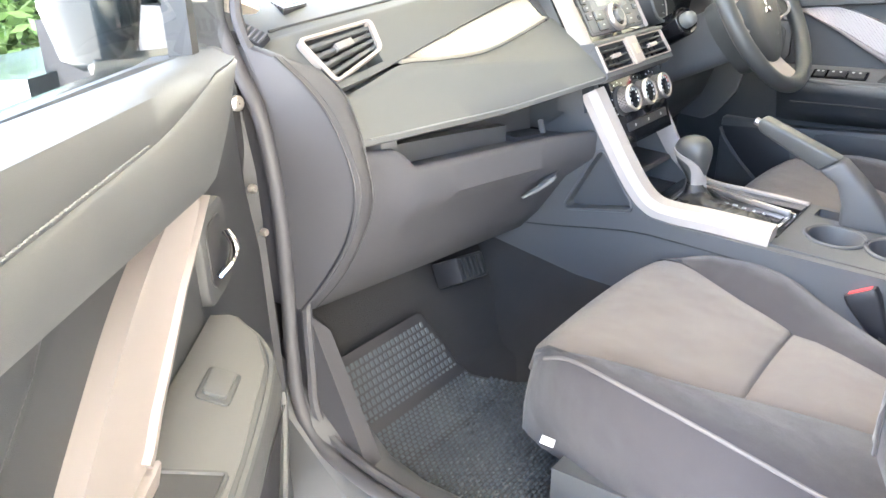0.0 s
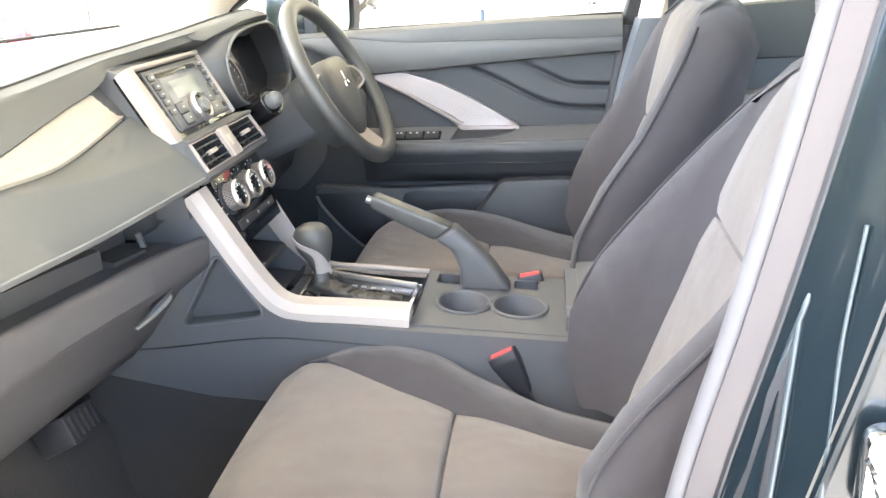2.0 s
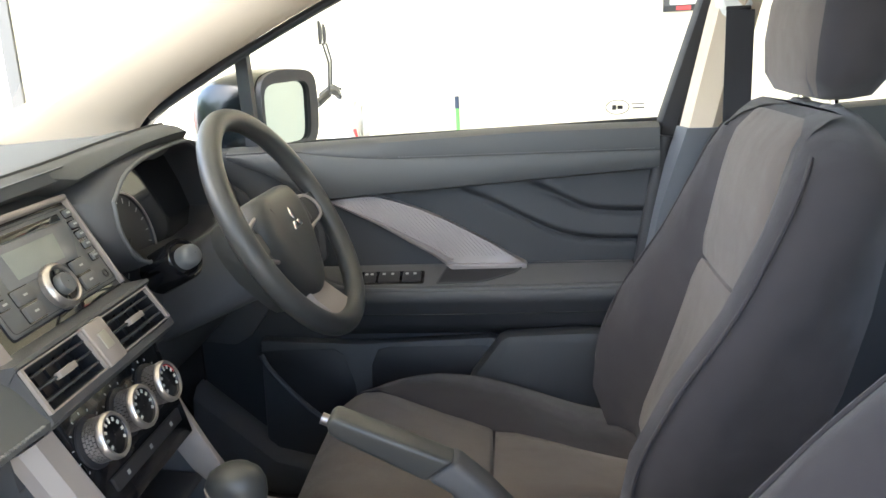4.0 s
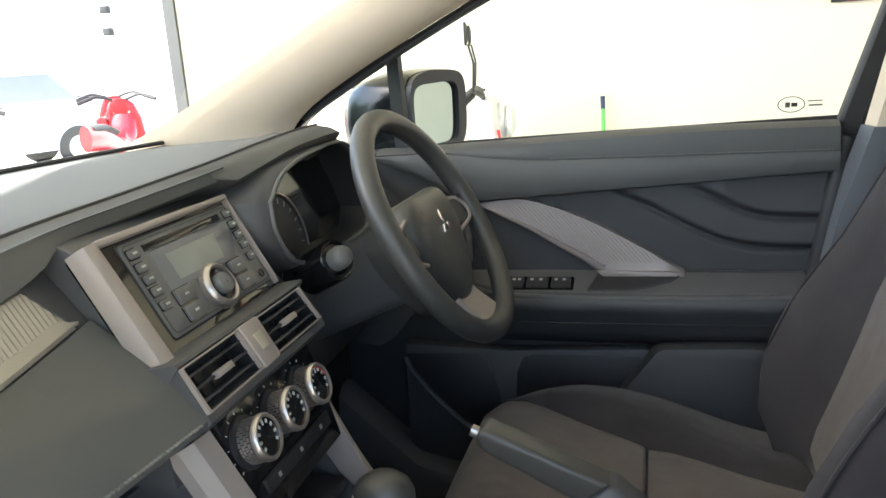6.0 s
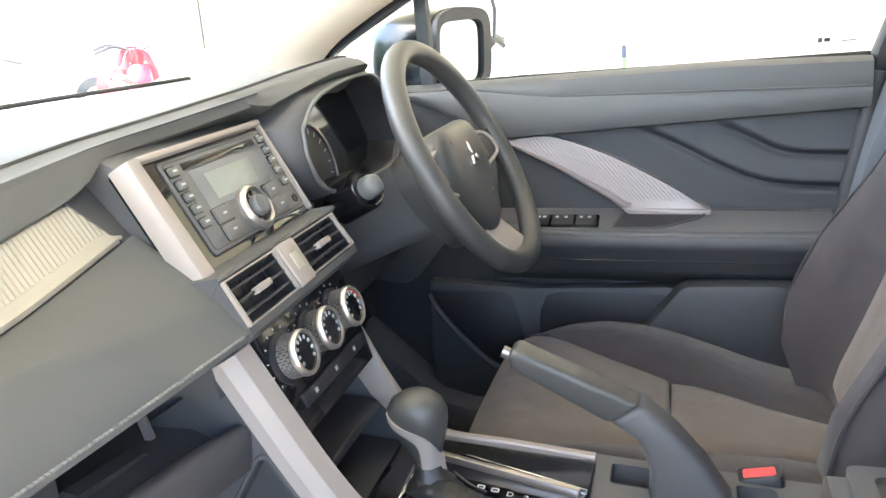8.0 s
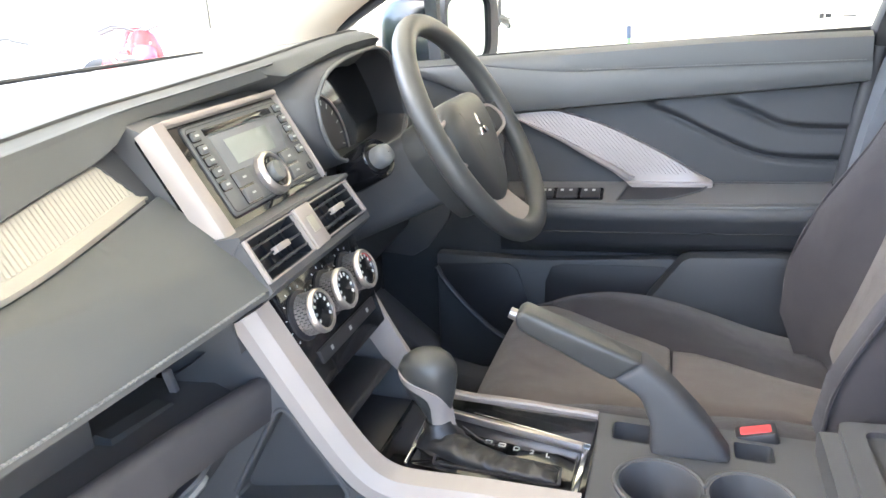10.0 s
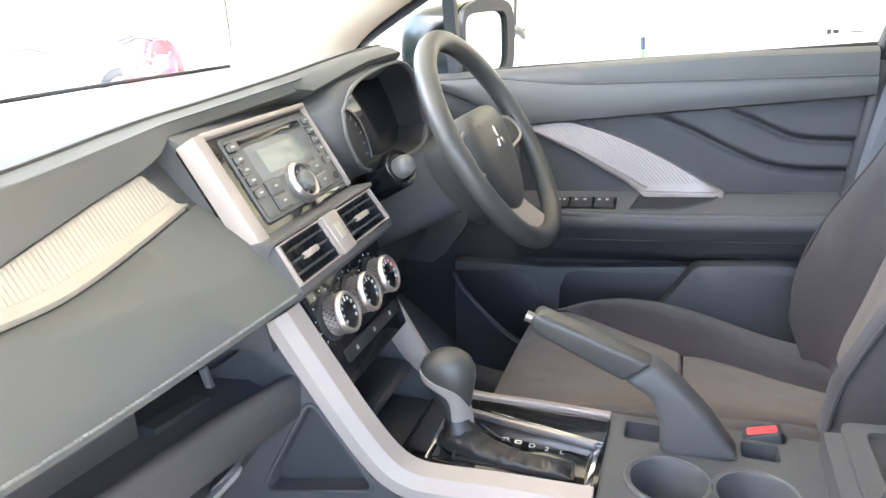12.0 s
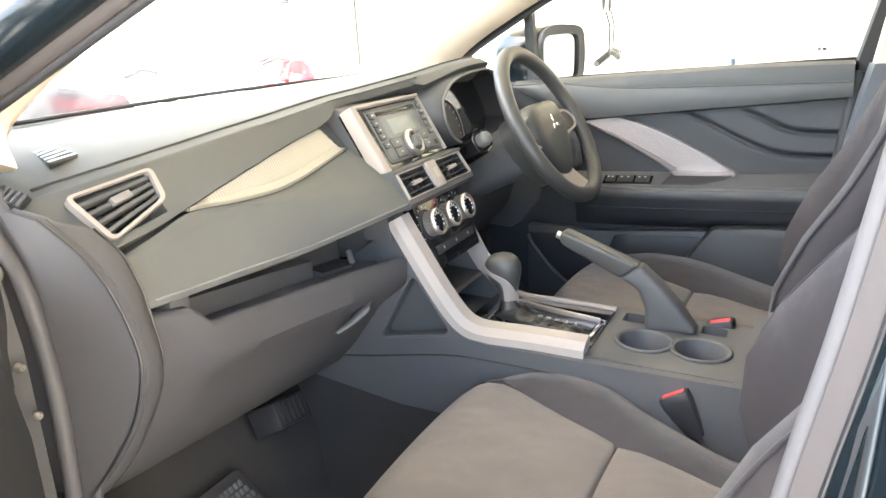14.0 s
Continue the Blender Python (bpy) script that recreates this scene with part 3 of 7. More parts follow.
part("end_strip", loft([[e, e.lerp(j, 0.06) + Vector((0, -0.003, 0)), e.lerp(j, 0.5) + Vector((-0.002, -0.006, 0)), e.lerp(j, 0.94) + Vector((0, -0.002, 0)), j + Vector((0.001, 0.004, 0)), j + Vector((0.003, 0.05, 0)), e + Vector((0, 0.05, 0))] for e, j in zip(el, jl)]), ENDGREY, dash, "grey curved end strip of the dashboard", 50)
part("end_groove", tube([e + Vector((0.001, -0.0015, 0)) for e in el], 0.0016, 6, up=(1, 0, 0)), DARK, dash, "thin dark joint line beside the glovebox")
part("end_groove", tube([q + Vector((-0.0085, -0.0012, 0)) for q in jl], 0.0024, 6, up=(1, 0, 0)), DARK, dash, "thin dark joint line")
cap = [(0.745, 1.105), (0.70, 1.085), (0.645, 1.045), (0.612, 0.99), (0.592, 0.94), (0.590, 0.88), (0.612, 0.81), (0.665, 0.745), (0.70, 0.725), (0.82, 0.74), (0.95, 0.9), (1.0, 1.10), (0.85, 1.12)]
part("end_cover", prism(cap, 0.737, 0.758, YZ, 0.006), HARD, dash)

slot_f = Plane((-0.742, 0.752, 1.126), (0, -0.95, -0.28), (0.75, -0.15, 0.6))
sv = part("end_vent", prism(rounded(-0.022, 0.024, -0.009, 0.009, 0.003, 2), -0.004, 0.0035, slot_f), DARK, dash, "small slotted vent")
for k in range(5):
    part("slat", box(-0.0205 + k * 0.0098, -0.0175 + k * 0.0098, -0.008, 0.008, 0.002, 0.006, slot_f, 0.0005), HARD, sv)

# shelf and glovebox
part("shelf", loft([[(x, 0.60, z - 0.02), (x, 0.63, z - 0.006), (x, 0.78, z - 0.01), (x, 0.78, z + 0.10), (x, 0.80, z + 0.10), (x, 0.80, z - 0.04)] for x, z in ((-0.64, 0.935), (-0.4, 0.915), (-0.135, 0.888))]), ARMGREY, dash, "open shelf above the glovebox")
part("shelf_end", prism([(0.615, 0.93), (0.80, 0.93), (0.80, 1.03), (0.615, 0.985)], -0.66, -0.625, YZ, 0.004), HARD, dash)
part("shelf_peg", prism(rounded(-0.268, -0.252, 0.890, 0.905, 0.004), 0.0, 0.012, Plane((0, 0.722, 0), (1, 0, 0), (0, 0, 1)), 0.003), HARD, dash)
GL = [(-0.707, 0.604, 0.980), (-0.66, 0.602, 0.972), (-0.635, 0.598, 0.966), (-0.612, 0.594, 0.941), (-0.58, 0.592, 0.936), (-0.40, 0.584, 0.920), (-0.25, 0.572, 0.907), (-0.137, 0.563, 0.893)]
rings = []
for x in steps(-0.707, -0.137, 36):
    y, z = smooth_rows(GL, x)
    f = (x + 0.707) / 0.570
    lo, yl = 0.722 - 0.047 * f, 0.728 + 0.002 * f
    mix = lambda a, b_: a + (b_ - a) * min(1.0, f * 1.15)
    m1y, m1z = mix(0.617, y * 0.62 + yl * 0.38), mix(0.860, z * 0.62 + lo * 0.38 - 0.012)
    m2y, m2z = mix(0.665, y * 0.25 + yl * 0.75), mix(0.790, z * 0.25 + lo * 0.75 - 0.012)
    rings.append([(x, y + 0.045, z - 0.030), (x, y + 0.020, z - 0.003), (x, y + 0.012, z), (x, y + 0.004, z - 0.002), (x, y, z - 0.010), (x, y - 0.002 + 0.006 * f, z - 0.05), (x, m1y, m1z), (x, m2y, m2z), (x, yl, lo), (x, yl + 0.04, lo - 0.008), (x, yl + 0.06, lo + 0.03), (x, y + 0.12, z - 0.06)])
part("glovebox_lid", loft(rings), ENDGREY, dash, "grey grained plastic glovebox lid", 50)

# The lid is uncut here; a flattened dark bead holds the recess shade
latch = part("latch_shade", tube(spline([(-0.252, 0.621, 0.812), (-0.228, 0.611, 0.824), (-0.208, 0.603, 0.838), (-0.196, 0.594, 0.856)], 4), [0.004, 0.006, 0.008, 0.010, 0.011, 0.011, 0.010, 0.009, 0.008, 0.006, 0.005, 0.003, 0.002], 8, flat=0.5), DARK, dash, "dark bead for the shade of the finger recess")
part("latch_pull", tube(spline([(-0.288, 0.629, 0.797), (-0.258, 0.617, 0.806), (-0.240, 0.609, 0.814), (-0.222, 0.602, 0.824)], 4), [0.004, 0.005, 0.006, 0.0065, 0.007, 0.007, 0.007, 0.007, 0.0075, 0.008, 0.0085, 0.008, 0.005], 8, flat=0.7), RADGREY, latch, "pale grey glovebox latch")
part("shelf_wall", loft([[(x, 0.715, z), (x, 0.722, z + 0.12), (x, 0.735, z + 0.12), (x, 0.735, z)] for x, z in ((-0.63, 0.915), (-0.126, 0.875))]), HARD, dash)

part("shelf_ledge", soften(loft([[(x, y, z) for y, z in ((0.655, zt - 0.030), (0.655, zt), (0.672, zt + 0.002), (0.700, zt - 0.030))] for x, zt in ((-0.60, 0.958), (-0.42, 0.940), (-0.30, 0.926))]), 0.004), HARD, dash, "raised step inside the shelf")
part("shelf_ledge", soften(loft([[(x, y, z) for y, z in ((0.640, zt - 0.030), (0.640, zt), (0.656, zt + 0.003), (0.690, zt - 0.030))] for x, zt in ((-0.295, 0.905), (-0.205, 0.893), (-0.190, 0.880))]), 0.005), ARMGREY, dash, "rounded divider inside the shelf")

# ---------------------------------------------------------------- centre stack
rp = Plane((0.033, 0.611, 1.047), (1, 0, 0), (0, 0.054, 0.098))  # radio face
cvp = Plane((0.0, 0.551, 1.0), (1, 0, 0), (0, 0.054, 0.098))  # centre vents
clp = Plane((-0.008, 0.531, 0.880), (1, 0, 0), (0, 0.030, 0.09))  # climate panel
stack_prof = [(0.585, 0.985), (0.600, 1.030), (0.616, 1.04), (0.672, 1.148), (0.70, 1.16), (0.85, 1.1), (0.85, 0.88), (0.575, 0.88), (0.562, 0.90)]
part("stack_body", prism(stack_prof, -0.1235, 0.150, YZ, 0.002), HARD, dash, "dark plastic body of the centre stack")
part("stack_ledge", soften(loft([[(x, y, z) for y, z in ((0.5735, 1.0445), (0.576, 1.0475), (0.606, 1.0425), (0.63, 1.035), (0.59, 1.02))] for x in (-0.140, 0.145)]), 0.002), HARD, dash)
part("stack_ledge", soften(loft([[(x, y, z) for y, z in ((0.549, 0.9975), (0.546, 0.990), (0.556, 0.978), (0.60, 0.973), (0.60, 0.99))] for x in (-0.139, 0.139)]), 0.002), HARD, dash)
for s_ in (-1, 1):
    part("stack_cheek", prism([(0.5505, 0.995), (0.576, 1.043), (0.64, 1.04), (0.64, 0.98), (0.556, 0.98)], min(s_ * 0.132, s_ * 0.1385), max(s_ * 0.132, s_ * 0.1385), YZ), HARD, dash)
part("radio_surround", plate(rounded(-0.160, 0.103, -0.010, 0.122, 0.005), [rounded(-0.116, 0.1005, 0.003, 0.1135, 0.006)], -0.02, 0.002, rp), PIANO, dash, "gloss black surround of the radio")
lc = []
for v in steps(-0.014, 0.122, 6):
    t = (v + 0.014) / 0.136
    r_ = -0.1405 - 0.004 * t
    lc.append([rp(u, v, w) for u, w in ((-0.1665, -0.012), (-0.1675, 0.004), (-0.164, 0.012), (-0.158, 0.0145), (r_ - 0.004, 0.0135), (r_, 0.008), (r_, -0.02))])
part("radio_frame", soften(loft(lc), 0.002), SILVER, dash, "broad satin silver side of the radio surround")
part("radio_frame", box(-0.145, 0.1040, 0.1170, 0.1245, -0.02, 0.012, rp, 0.003), SILVER, dash, "satin silver top edge of the radio surround")
part("radio_frame", box(0.1010, 0.1052, -0.004, 0.1240, -0.02, 0.0095, rp, 0.0015), SILVER, dash, "thin silver side edge of the radio surround")

radio = thing("car_radio", rp(0, 0, 0), "double-height grey car radio with display and round volume knob", "radio")
part("margin", prism(rounded(-0.1175, 0.1008, 0.001, 0.1150, 0.006), -0.01, 0.0028, rp, 0.001), DARK, radio, "dark joint round the radio")
part("faceplate", prism(rounded(-0.1155, 0.0995, 0.0035, 0.1130, 0.005), -0.005, 0.005, rp, 0.0018), RADGREY, radio, "dark grey faceplate")
part("inner_line", plate(rounded(-0.1125, 0.0965, 0.0068, 0.1098, 0.006), [rounded(-0.1118, 0.0958, 0.0075, 0.1091, 0.0055)], 0.0045, 0.0056, rp), DARK, radio, "thin dark joint line of the faceplate")
part("lower_strip", prism([(-0.046, -0.006), (0.0985, -0.006), (0.0985, 0.0022), (-0.032, 0.0022)], -0.004, 0.0045, rp, 0.001), PIANO, radio, "gloss black strip below the faceplate")
part("disc_slot", box(-0.083, 0.0725, 0.0965, 0.1050, 0.004, 0.0058, rp, 0.0005), PIANO, radio, "thin black disc slot")
part("slot_lip", box(-0.083, 0.0725, 0.0955, 0.0964, 0.004, 0.0068, rp, 0.0003), RADGREY, radio)
dsp = part("display", prism([(-0.0785, 0.0480), (0.0560, 0.0480), (0.0790, 0.0800), (0.0790, 0.0945), (-0.0785, 0.0945)], 0.004, 0.0058, rp, 0.0006), SMOKED, radio, "smoked grey display window")
part("lcd", prism([(-0.0570, 0.0545), (0.0345, 0.0545), (0.0415, 0.0860), (-0.0570, 0.0860)], 0.0056, 0.0063, rp, 0.0002), LCD, dsp, "pale grey switched-off screen")


def radio_button(u0, u1, v0, v1):
    part("button_well", prism(rounded(u0 - 0.0014, u1 + 0.0014, v0 - 0.0014, v1 + 0.0014, 0.002, 2), 0.004, 0.0055, rp), PIANO, radio)
    bt = part("button", prism(rounded(u0, u1, v0, v1, 0.002, 2), 0.004, 0.0095, rp, 0.0012), RADGREY, radio)
    m_, n_ = (u0 + u1) / 2, (v0 + v1) / 2
    part("button_mark", box(m_ - 0.0035, m_ + 0.0035, n_ - 0.0012, n_ + 0.0012, 0.0092, 0.0098, rp), PALEPRINT, bt)


for v in (0.0990, 0.0830, 0.0690, 0.0550, 0.0385):
    radio_button(-0.1095, -0.0945, v - 0.0048, v + 0.0048)
for u, v in ((0.0885, 0.1010), (0.0868, 0.0855), (0.0860, 0.0717), (0.0852, 0.0581), (0.0845, 0.0415)):
    radio_button(u - 0.0065, u + 0.0065, v - 0.0045, v + 0.0045)
for u in (-0.0670, 0.0460):
    for v in (0.0383, 0.0183):
        radio_button(u - 0.0155, u + 0.0155, v - 0.0085, v + 0.0085)
part("jack", lathe([(0.0055, 0.004), (0.0055, 0.0065), (0.003, 0.0065), (0.0028, 0.003), (0.0005, 0.003)], Plane(rp(0.0845, 0.0163), rp.x, rp.y), 16), DARK, radio, "round jack socket")
kf = Plane(rp(-0.0090, 0.0285, 0.004), rp.x, rp.y)
kn = part("volume_knob", lathe([(0.0275, 0), (0.0275, 0.006), (0.026, 0.010), (0.0225, 0.0125), (0.0205, 0.011), (0.0195, 0.006), (0.001, 0.006)], kf, 40), KNURL, radio, "satin silver volume knob ring")
part("knob_groove", lathe([(0.0193, 0.005), (0.0193, 0.009), (0.0125, 0.007), (0.001, 0.007)], kf), PIANO, kn)
part("knob_cap", lathe([(0.0125, 0.004), (0.0125, 0.014), (0.0112, 0.0162), (0.001, 0.0168)], kf), RADGREY, kn)
for j in range(24):
    a_ = 2 * math.pi * j / 24
    g = Plane(kf(0.0265 * math.cos(a_), 0.0265 * math.sin(a_), 0.0015), kf.x * -math.sin(a_) + kf.y * math.cos(a_), kf.z)
    part("ridge", box(-0.001, 0.001, 0, 0.006, -0.0015, 0.0012, g), KNURL, kn)

# centre vents
for poly in ([(-0.1365, -0.003), (-0.0235, -0.003), (-0.0265, 0.048), (-0.1370, 0.048)], [(0.0120, -0.001), (0.1360, -0.001), (0.1285, 0.047), (0.0110, 0.047)]):
    slatted_vent("centre_vent", poly, cvp, dash, 3, "v", 0.0042, 0.003, 0.022)
part("vent_divider", prism([(-0.0230, -0.004), (0.0125, -0.003), (0.0115, 0.049), (-0.0270, 0.049)], -0.004, 0.0055, cvp, 0.002), SILVER, dash, "satin silver divider between the centre vents")
part("hazard_switch", prism([(-0.013, 0.014), (0.003, 0.014), (0.002, 0.034), (-0.014, 0.034)], 0.005, 0.0066, cvp, 0.0008), RIBSILV, dash, "hazard switch")

# climate panel
part("climate_panel", prism([(-0.094, -0.022), (0.108, -0.022), (0.122, 0.112), (-0.102, 0.112)], -0.03, 0.002, clp, 0.002), PIANO, dash, "gloss black climate control panel")
part("switch_strip", prism([(-0.072, 0.002), (0.090, 0.002), (0.093, 0.018), (-0.074, 0.018)], 0.001, 0.006, clp, 0.001), DARK, dash, "black strip of climate switches")
for u in (-0.055, 0.0, 0.055):
    part("switch_mark", box(u + 0.006, u + 0.0115, 0.0075, 0.0125, 0.006, 0.0065, clp), PALEPRINT, dash)
    f = Plane(clp(u * 1.225 - 0.003, 0.0615, 0.002), clp.x, clp.y)
    k = part("climate_knob", lathe([(0.0285, 0), (0.0285, 0.003), (0.0228, 0.005), (0.0228, 0.020), (0.0238, 0.022), (0.0238, 0.025), (0.0222, 0.0275), (0.0205, 0.0275), (0.0198, 0.025), (0.001, 0.025)], f, 40), DARK, dash, "knurled silver climate knob")
    part("knob_ring", lathe([(0.0239, 0.0208), (0.0252, 0.0225), (0.0250, 0.0265), (0.0232, 0.0290), (0.0203, 0.0286), (0.0203, 0.022)], f, 40), KNURL, k, "bright satin ring")
    part("knob_face", lathe([(0.0202, 0.02), (0.0202, 0.0262), (0.001, 0.0266)], f), PIANO, k, "gloss black face")
    for j in range(9):
        a = radians(-30 + 30 * j)
        g = Plane(f(0.0150 * math.cos(a), 0.0165 * math.sin(a), 0.0262), f.x * math.cos(a) + f.y * math.sin(a), f.y * math.cos(a) - f.x * math.sin(a))
        part("face_mark", box(-0.0020, 0.0020, -0.0016, 0.0016, 0, 0.0008, g), PALEPRINT, k)
    if u > 0:
        for mat_, a0 in ((RED, 20), (BLUEP, 110)):
            for j in range(5):
                a = radians(a0 + 16 * j)
                g = Plane(f(0.0185 * math.cos(a), 0.0185 * math.sin(a), 0.0262), f.x * math.cos(a) + f.y * math.sin(a), f.y * math.cos(a) - f.x * math.sin(a))
                part("heat_mark", box(-0.0008, 0.0008, -0.0022, 0.0022, 0, 0.0007, g), mat_, k)
    part("pointer", box(-0.0009, 0.0009, 0.013, 0.0195, 0.0262, 0.0270, f), WHITE, k)
    for j in range(11):
        a = radians(-40 + 26 * j)
        g = Plane(f(0.0335 * math.cos(a), 0.0335 * math.sin(a), 0.0), f.x * math.cos(a) + f.y * math.sin(a), f.y * math.cos(a) - f.x * math.sin(a))
        part("tick", box(-0.0014, 0.0014, -0.0005, 0.0005, 0, 0.0008, g), PALEPRINT, k)
    for row in range(4):
        for j in range(24):
            a = 2 * math.pi * (j + 0.5 * (row % 2)) / 24
            g = Plane(f(0.0228 * math.cos(a), 0.0228 * math.sin(a), 0.0056 + 0.0037 * row), f.x * -math.sin(a) + f.y * math.cos(a), f.z)
            part("ridge", box(-0.0024, 0.0024, 0, 0.0029, -0.0012, 0.0011, g), KNURL, k)

part("stack_filler", loft([[(x, y, z) for y, z in ((0.585, 0.925), (0.592, 0.975), (0.64, 0.985), (0.64, 0.925))] for x in (-0.152, -0.122)]), HARD, dash)

# ---------------------------------------------------------------- instruments and column
dash_r = [(0.66, 0.90), (0.64, 0.98), (0.66, 1.06), (0.70, 1.13), (0.85, 1.12), (0.85, 0.88)]
part("driver_face", prism(dash_r, 0.57, 0.735, YZ, 0.01), HARD, dash)
part("driver_face", prism([(0.66, 0.89), (0.645, 0.97), (0.655, 1.005), (0.70, 1.02), (0.85, 1.0), (0.85, 0.88)], 0.15, 0.572, YZ, 0.006), HARD, dash)
part("driver_lower_panel", prism([(0.66, 0.90), (0.70, 0.80), (0.78, 0.72), (0.85, 0.72), (0.85, 0.9)], 0.137, 0.735, YZ, 0.01), HARD, dash)
out = [(0.176, 1.140), (0.230, 1.171), (0.330, 1.1855), (0.445, 1.186), (0.498, 1.160), (0.520, 1.110), (0.528, 1.065), (0.495, 1.038), (0.420, 1.033), (0.230, 1.045), (0.178, 1.095)]
cu, cz = 0.36, 1.11
ring = lambda k, y, lean: [(cu + (x - cu) * k, y + lean * (z - cz), cz + (z - cz) * k) for x, z in out]
part("meter_hood", loft([ring(1.22, 0.74, 0.1), ring(1.18, 0.665, 0.1), ring(1.10, 0.635, 0.1), ring(1.04, 0.622, 0.1), ring(1.0, 0.62, 0.1), ring(0.985, 0.624, 0.1)], cap=False), HARD, dash, "dark binnacle round the instruments", 50)
part("meter_tunnel", loft([ring(0.986, 0.624, 0.1), ring(0.95, 0.645, 0.12), ring(0.94, 0.69, 0.2)], cap=False), DARK, dash, "black inner wall of the binnacle", 50)
rim_ = [Vector(p) for p in ring(0.994, 0.6185, 0.1)]
part("meter_rim", tube(spline(rim_ + rim_[:1], 4)[:-1], 0.0030, 8, up=(0, 1, 0), closed=True), RADGREY, dash, "thin pale rim of the binnacle")
part("meter_face", loft([ring(0.95, 0.676, 0.22), ring(0.95, 0.682, 0.22)]), PIANO, dash, "dark instrument cluster lens")
for x, rad in ((0.288, 0.070),):
    f = Plane((x, 0.664, 1.064), (1, 0, 0), (0, 0.22, 1))
    dial = part("dial", lathe([(rad, -0.003), (rad, 0.002), (rad - 0.003, 0.002), (rad - 0.004, -0.001), (0.001, -0.001)], f, 40), DARK, dash, "round dial with pale ticks")
    part("dial_ring", lathe([(rad + 0.0005, 0), (rad + 0.0005, 0.004), (rad - 0.002, 0.004), (rad - 0.002, 0)], f, 40), KNURL if x < 0.4 else DARK, dial)
    for k in range(17):
        a_ = radians(-50 + 280 * k / 16)
        g = Plane(f((rad - 0.012) * math.cos(a_), (rad - 0.012) * math.sin(a_), 0.0), f.x * math.cos(a_) + f.y * math.sin(a_), f.y * math.cos(a_) - f.x * math.sin(a_))
        part("tick", box(-0.004, 0.004, -0.0007, 0.0007, 0, 0.0008, g), PALEPRINT if x < 0.4 else HARD, dial)
    part("needle", box(-0.002, 0.05, -0.001, 0.001, 0.001, 0.003, Plane(f(0, 0, 0), f.x * -0.7 - f.y * 0.7, f.x * 0.7 - f.y * 0.7)), HARD, dial)

wheel_c = Vector((0.389, 0.459, 1.063))
TILT_W = radians(28.7)
wp = Plane(wheel_c, (1, -0.0232, 0), (0, math.sin(TILT_W), math.cos(TILT_W)))
wheel = thing("steering_wheel", wheel_c, "black three-spoke steering wheel with silver spoke accents", "steering wheel")
part("rim", tube([wp(0.178 * math.cos(a), 0.178 * math.sin(a)) for a in steps(0, 2 * math.pi, 72)[:-1]], 0.0172, 16, up=wp.z, closed=True), LEATHER, wheel, "black grained rim")
HUBW = [(0.056, 0.052), (0.050, 0.078), (0.030, 0.094), (0.0, 0.098), (-0.035, 0.090), (-0.070, 0.072), (-0.100, 0.052), (-0.116, 0.034), (-0.122, 0.010)]


def hub_ring(k, w, tilt):
    half = [(x * k, -0.03 + (v + 0.03) * k) for v, x in HUBW]
    return [wp(u, v, w + tilt * v) for u, v in half] + [wp(-u, v, w + tilt * v) for u, v in reversed(half)]


part("hub", loft([hub_ring(0.94, -0.085, 0.0), hub_ring(1.0, -0.040, 0.05), hub_ring(1.0, -0.014, 0.10), hub_ring(0.96, -0.003, 0.12), hub_ring(0.86, 0.004, 0.12), hub_ring(0.70, 0.007, 0.12), hub_ring(0.45, 0.009, 0.12)]), LEATHER, wheel, "black airbag cover", 60)
# The cover stays smooth; a dark line stands for the crease's shade
part("crease_shade", tube(spline([wp(s_, v, 0.0086 + 0.12 * v - w) for s_, v, w in ((-0.060, 0.030, 0.003), (-0.040, -0.010, 0.001), (-0.030, -0.050, 0.001), (-0.028, -0.090, 0.004))], 5), 0.0013, 6), DARK, wheel, "thin dark line for the shade of the airbag cover's crease")
part("airbag_mark", plate(circle(0.022, -0.062, 0.0055, 16), [circle(0.022, -0.062, 0.0046, 16)], 0.0, 0.0018, wp), RADGREY, wheel, "small embossed mark")
for s in (-1, 1):
    part("spoke", soften(loft([[wp(s * u, v + dv * q, w + dw) for dv, w in ((-0.034, -0.012), (0.022, -0.012), (0.018, 0.008), (-0.030, 0.008))] for u, v, dw, q in ((0.06, -0.002, -0.026, 1.3), (0.10, 0.000, -0.022, 1.1), (0.135, 0.000, -0.012, 0.95), (0.172, 0.002, -0.004, 0.9))]), 0.004, 2, 40), DARK, wheel, "dark spoke with switches")
    part("spoke_accent", tube(spline([wp(s * u, v, w) for u, v, w in ((0.082, 0.032, -0.006), (0.112, 0.024, -0.010), (0.140, 0.016, -0.004), (0.152, -0.004, 0.002), (0.146, -0.024, 0.000), (0.112, -0.032, -0.010), (0.090, -0.040, -0.012))], 5), 0.0032, 8), SILVER, wheel, "thin silver spoke outline")
    part("spoke_switch", prism(rounded(min(s * 0.100, s * 0.128), max(s * 0.100, s * 0.128), -0.022, 0.012, 0.006, 3), -0.016, -0.0075, wp, 0.002), HARD, wheel, "small switch pad on the spoke")
part("lower_spoke", soften(loft([[wp(u * q, v, w + dw) for u, w in ((-0.046, -0.012), (0.046, -0.012), (0.040, 0.006), (-0.040, 0.006))] for v, dw, q in ((-0.085, -0.030, 0.9), (-0.120, -0.022, 1.0), (-0.150, -0.010, 1.05), (-0.170, -0.004, 1.2))]), 0.004, 2, 40), SILVER, wheel, "satin silver lower spoke")
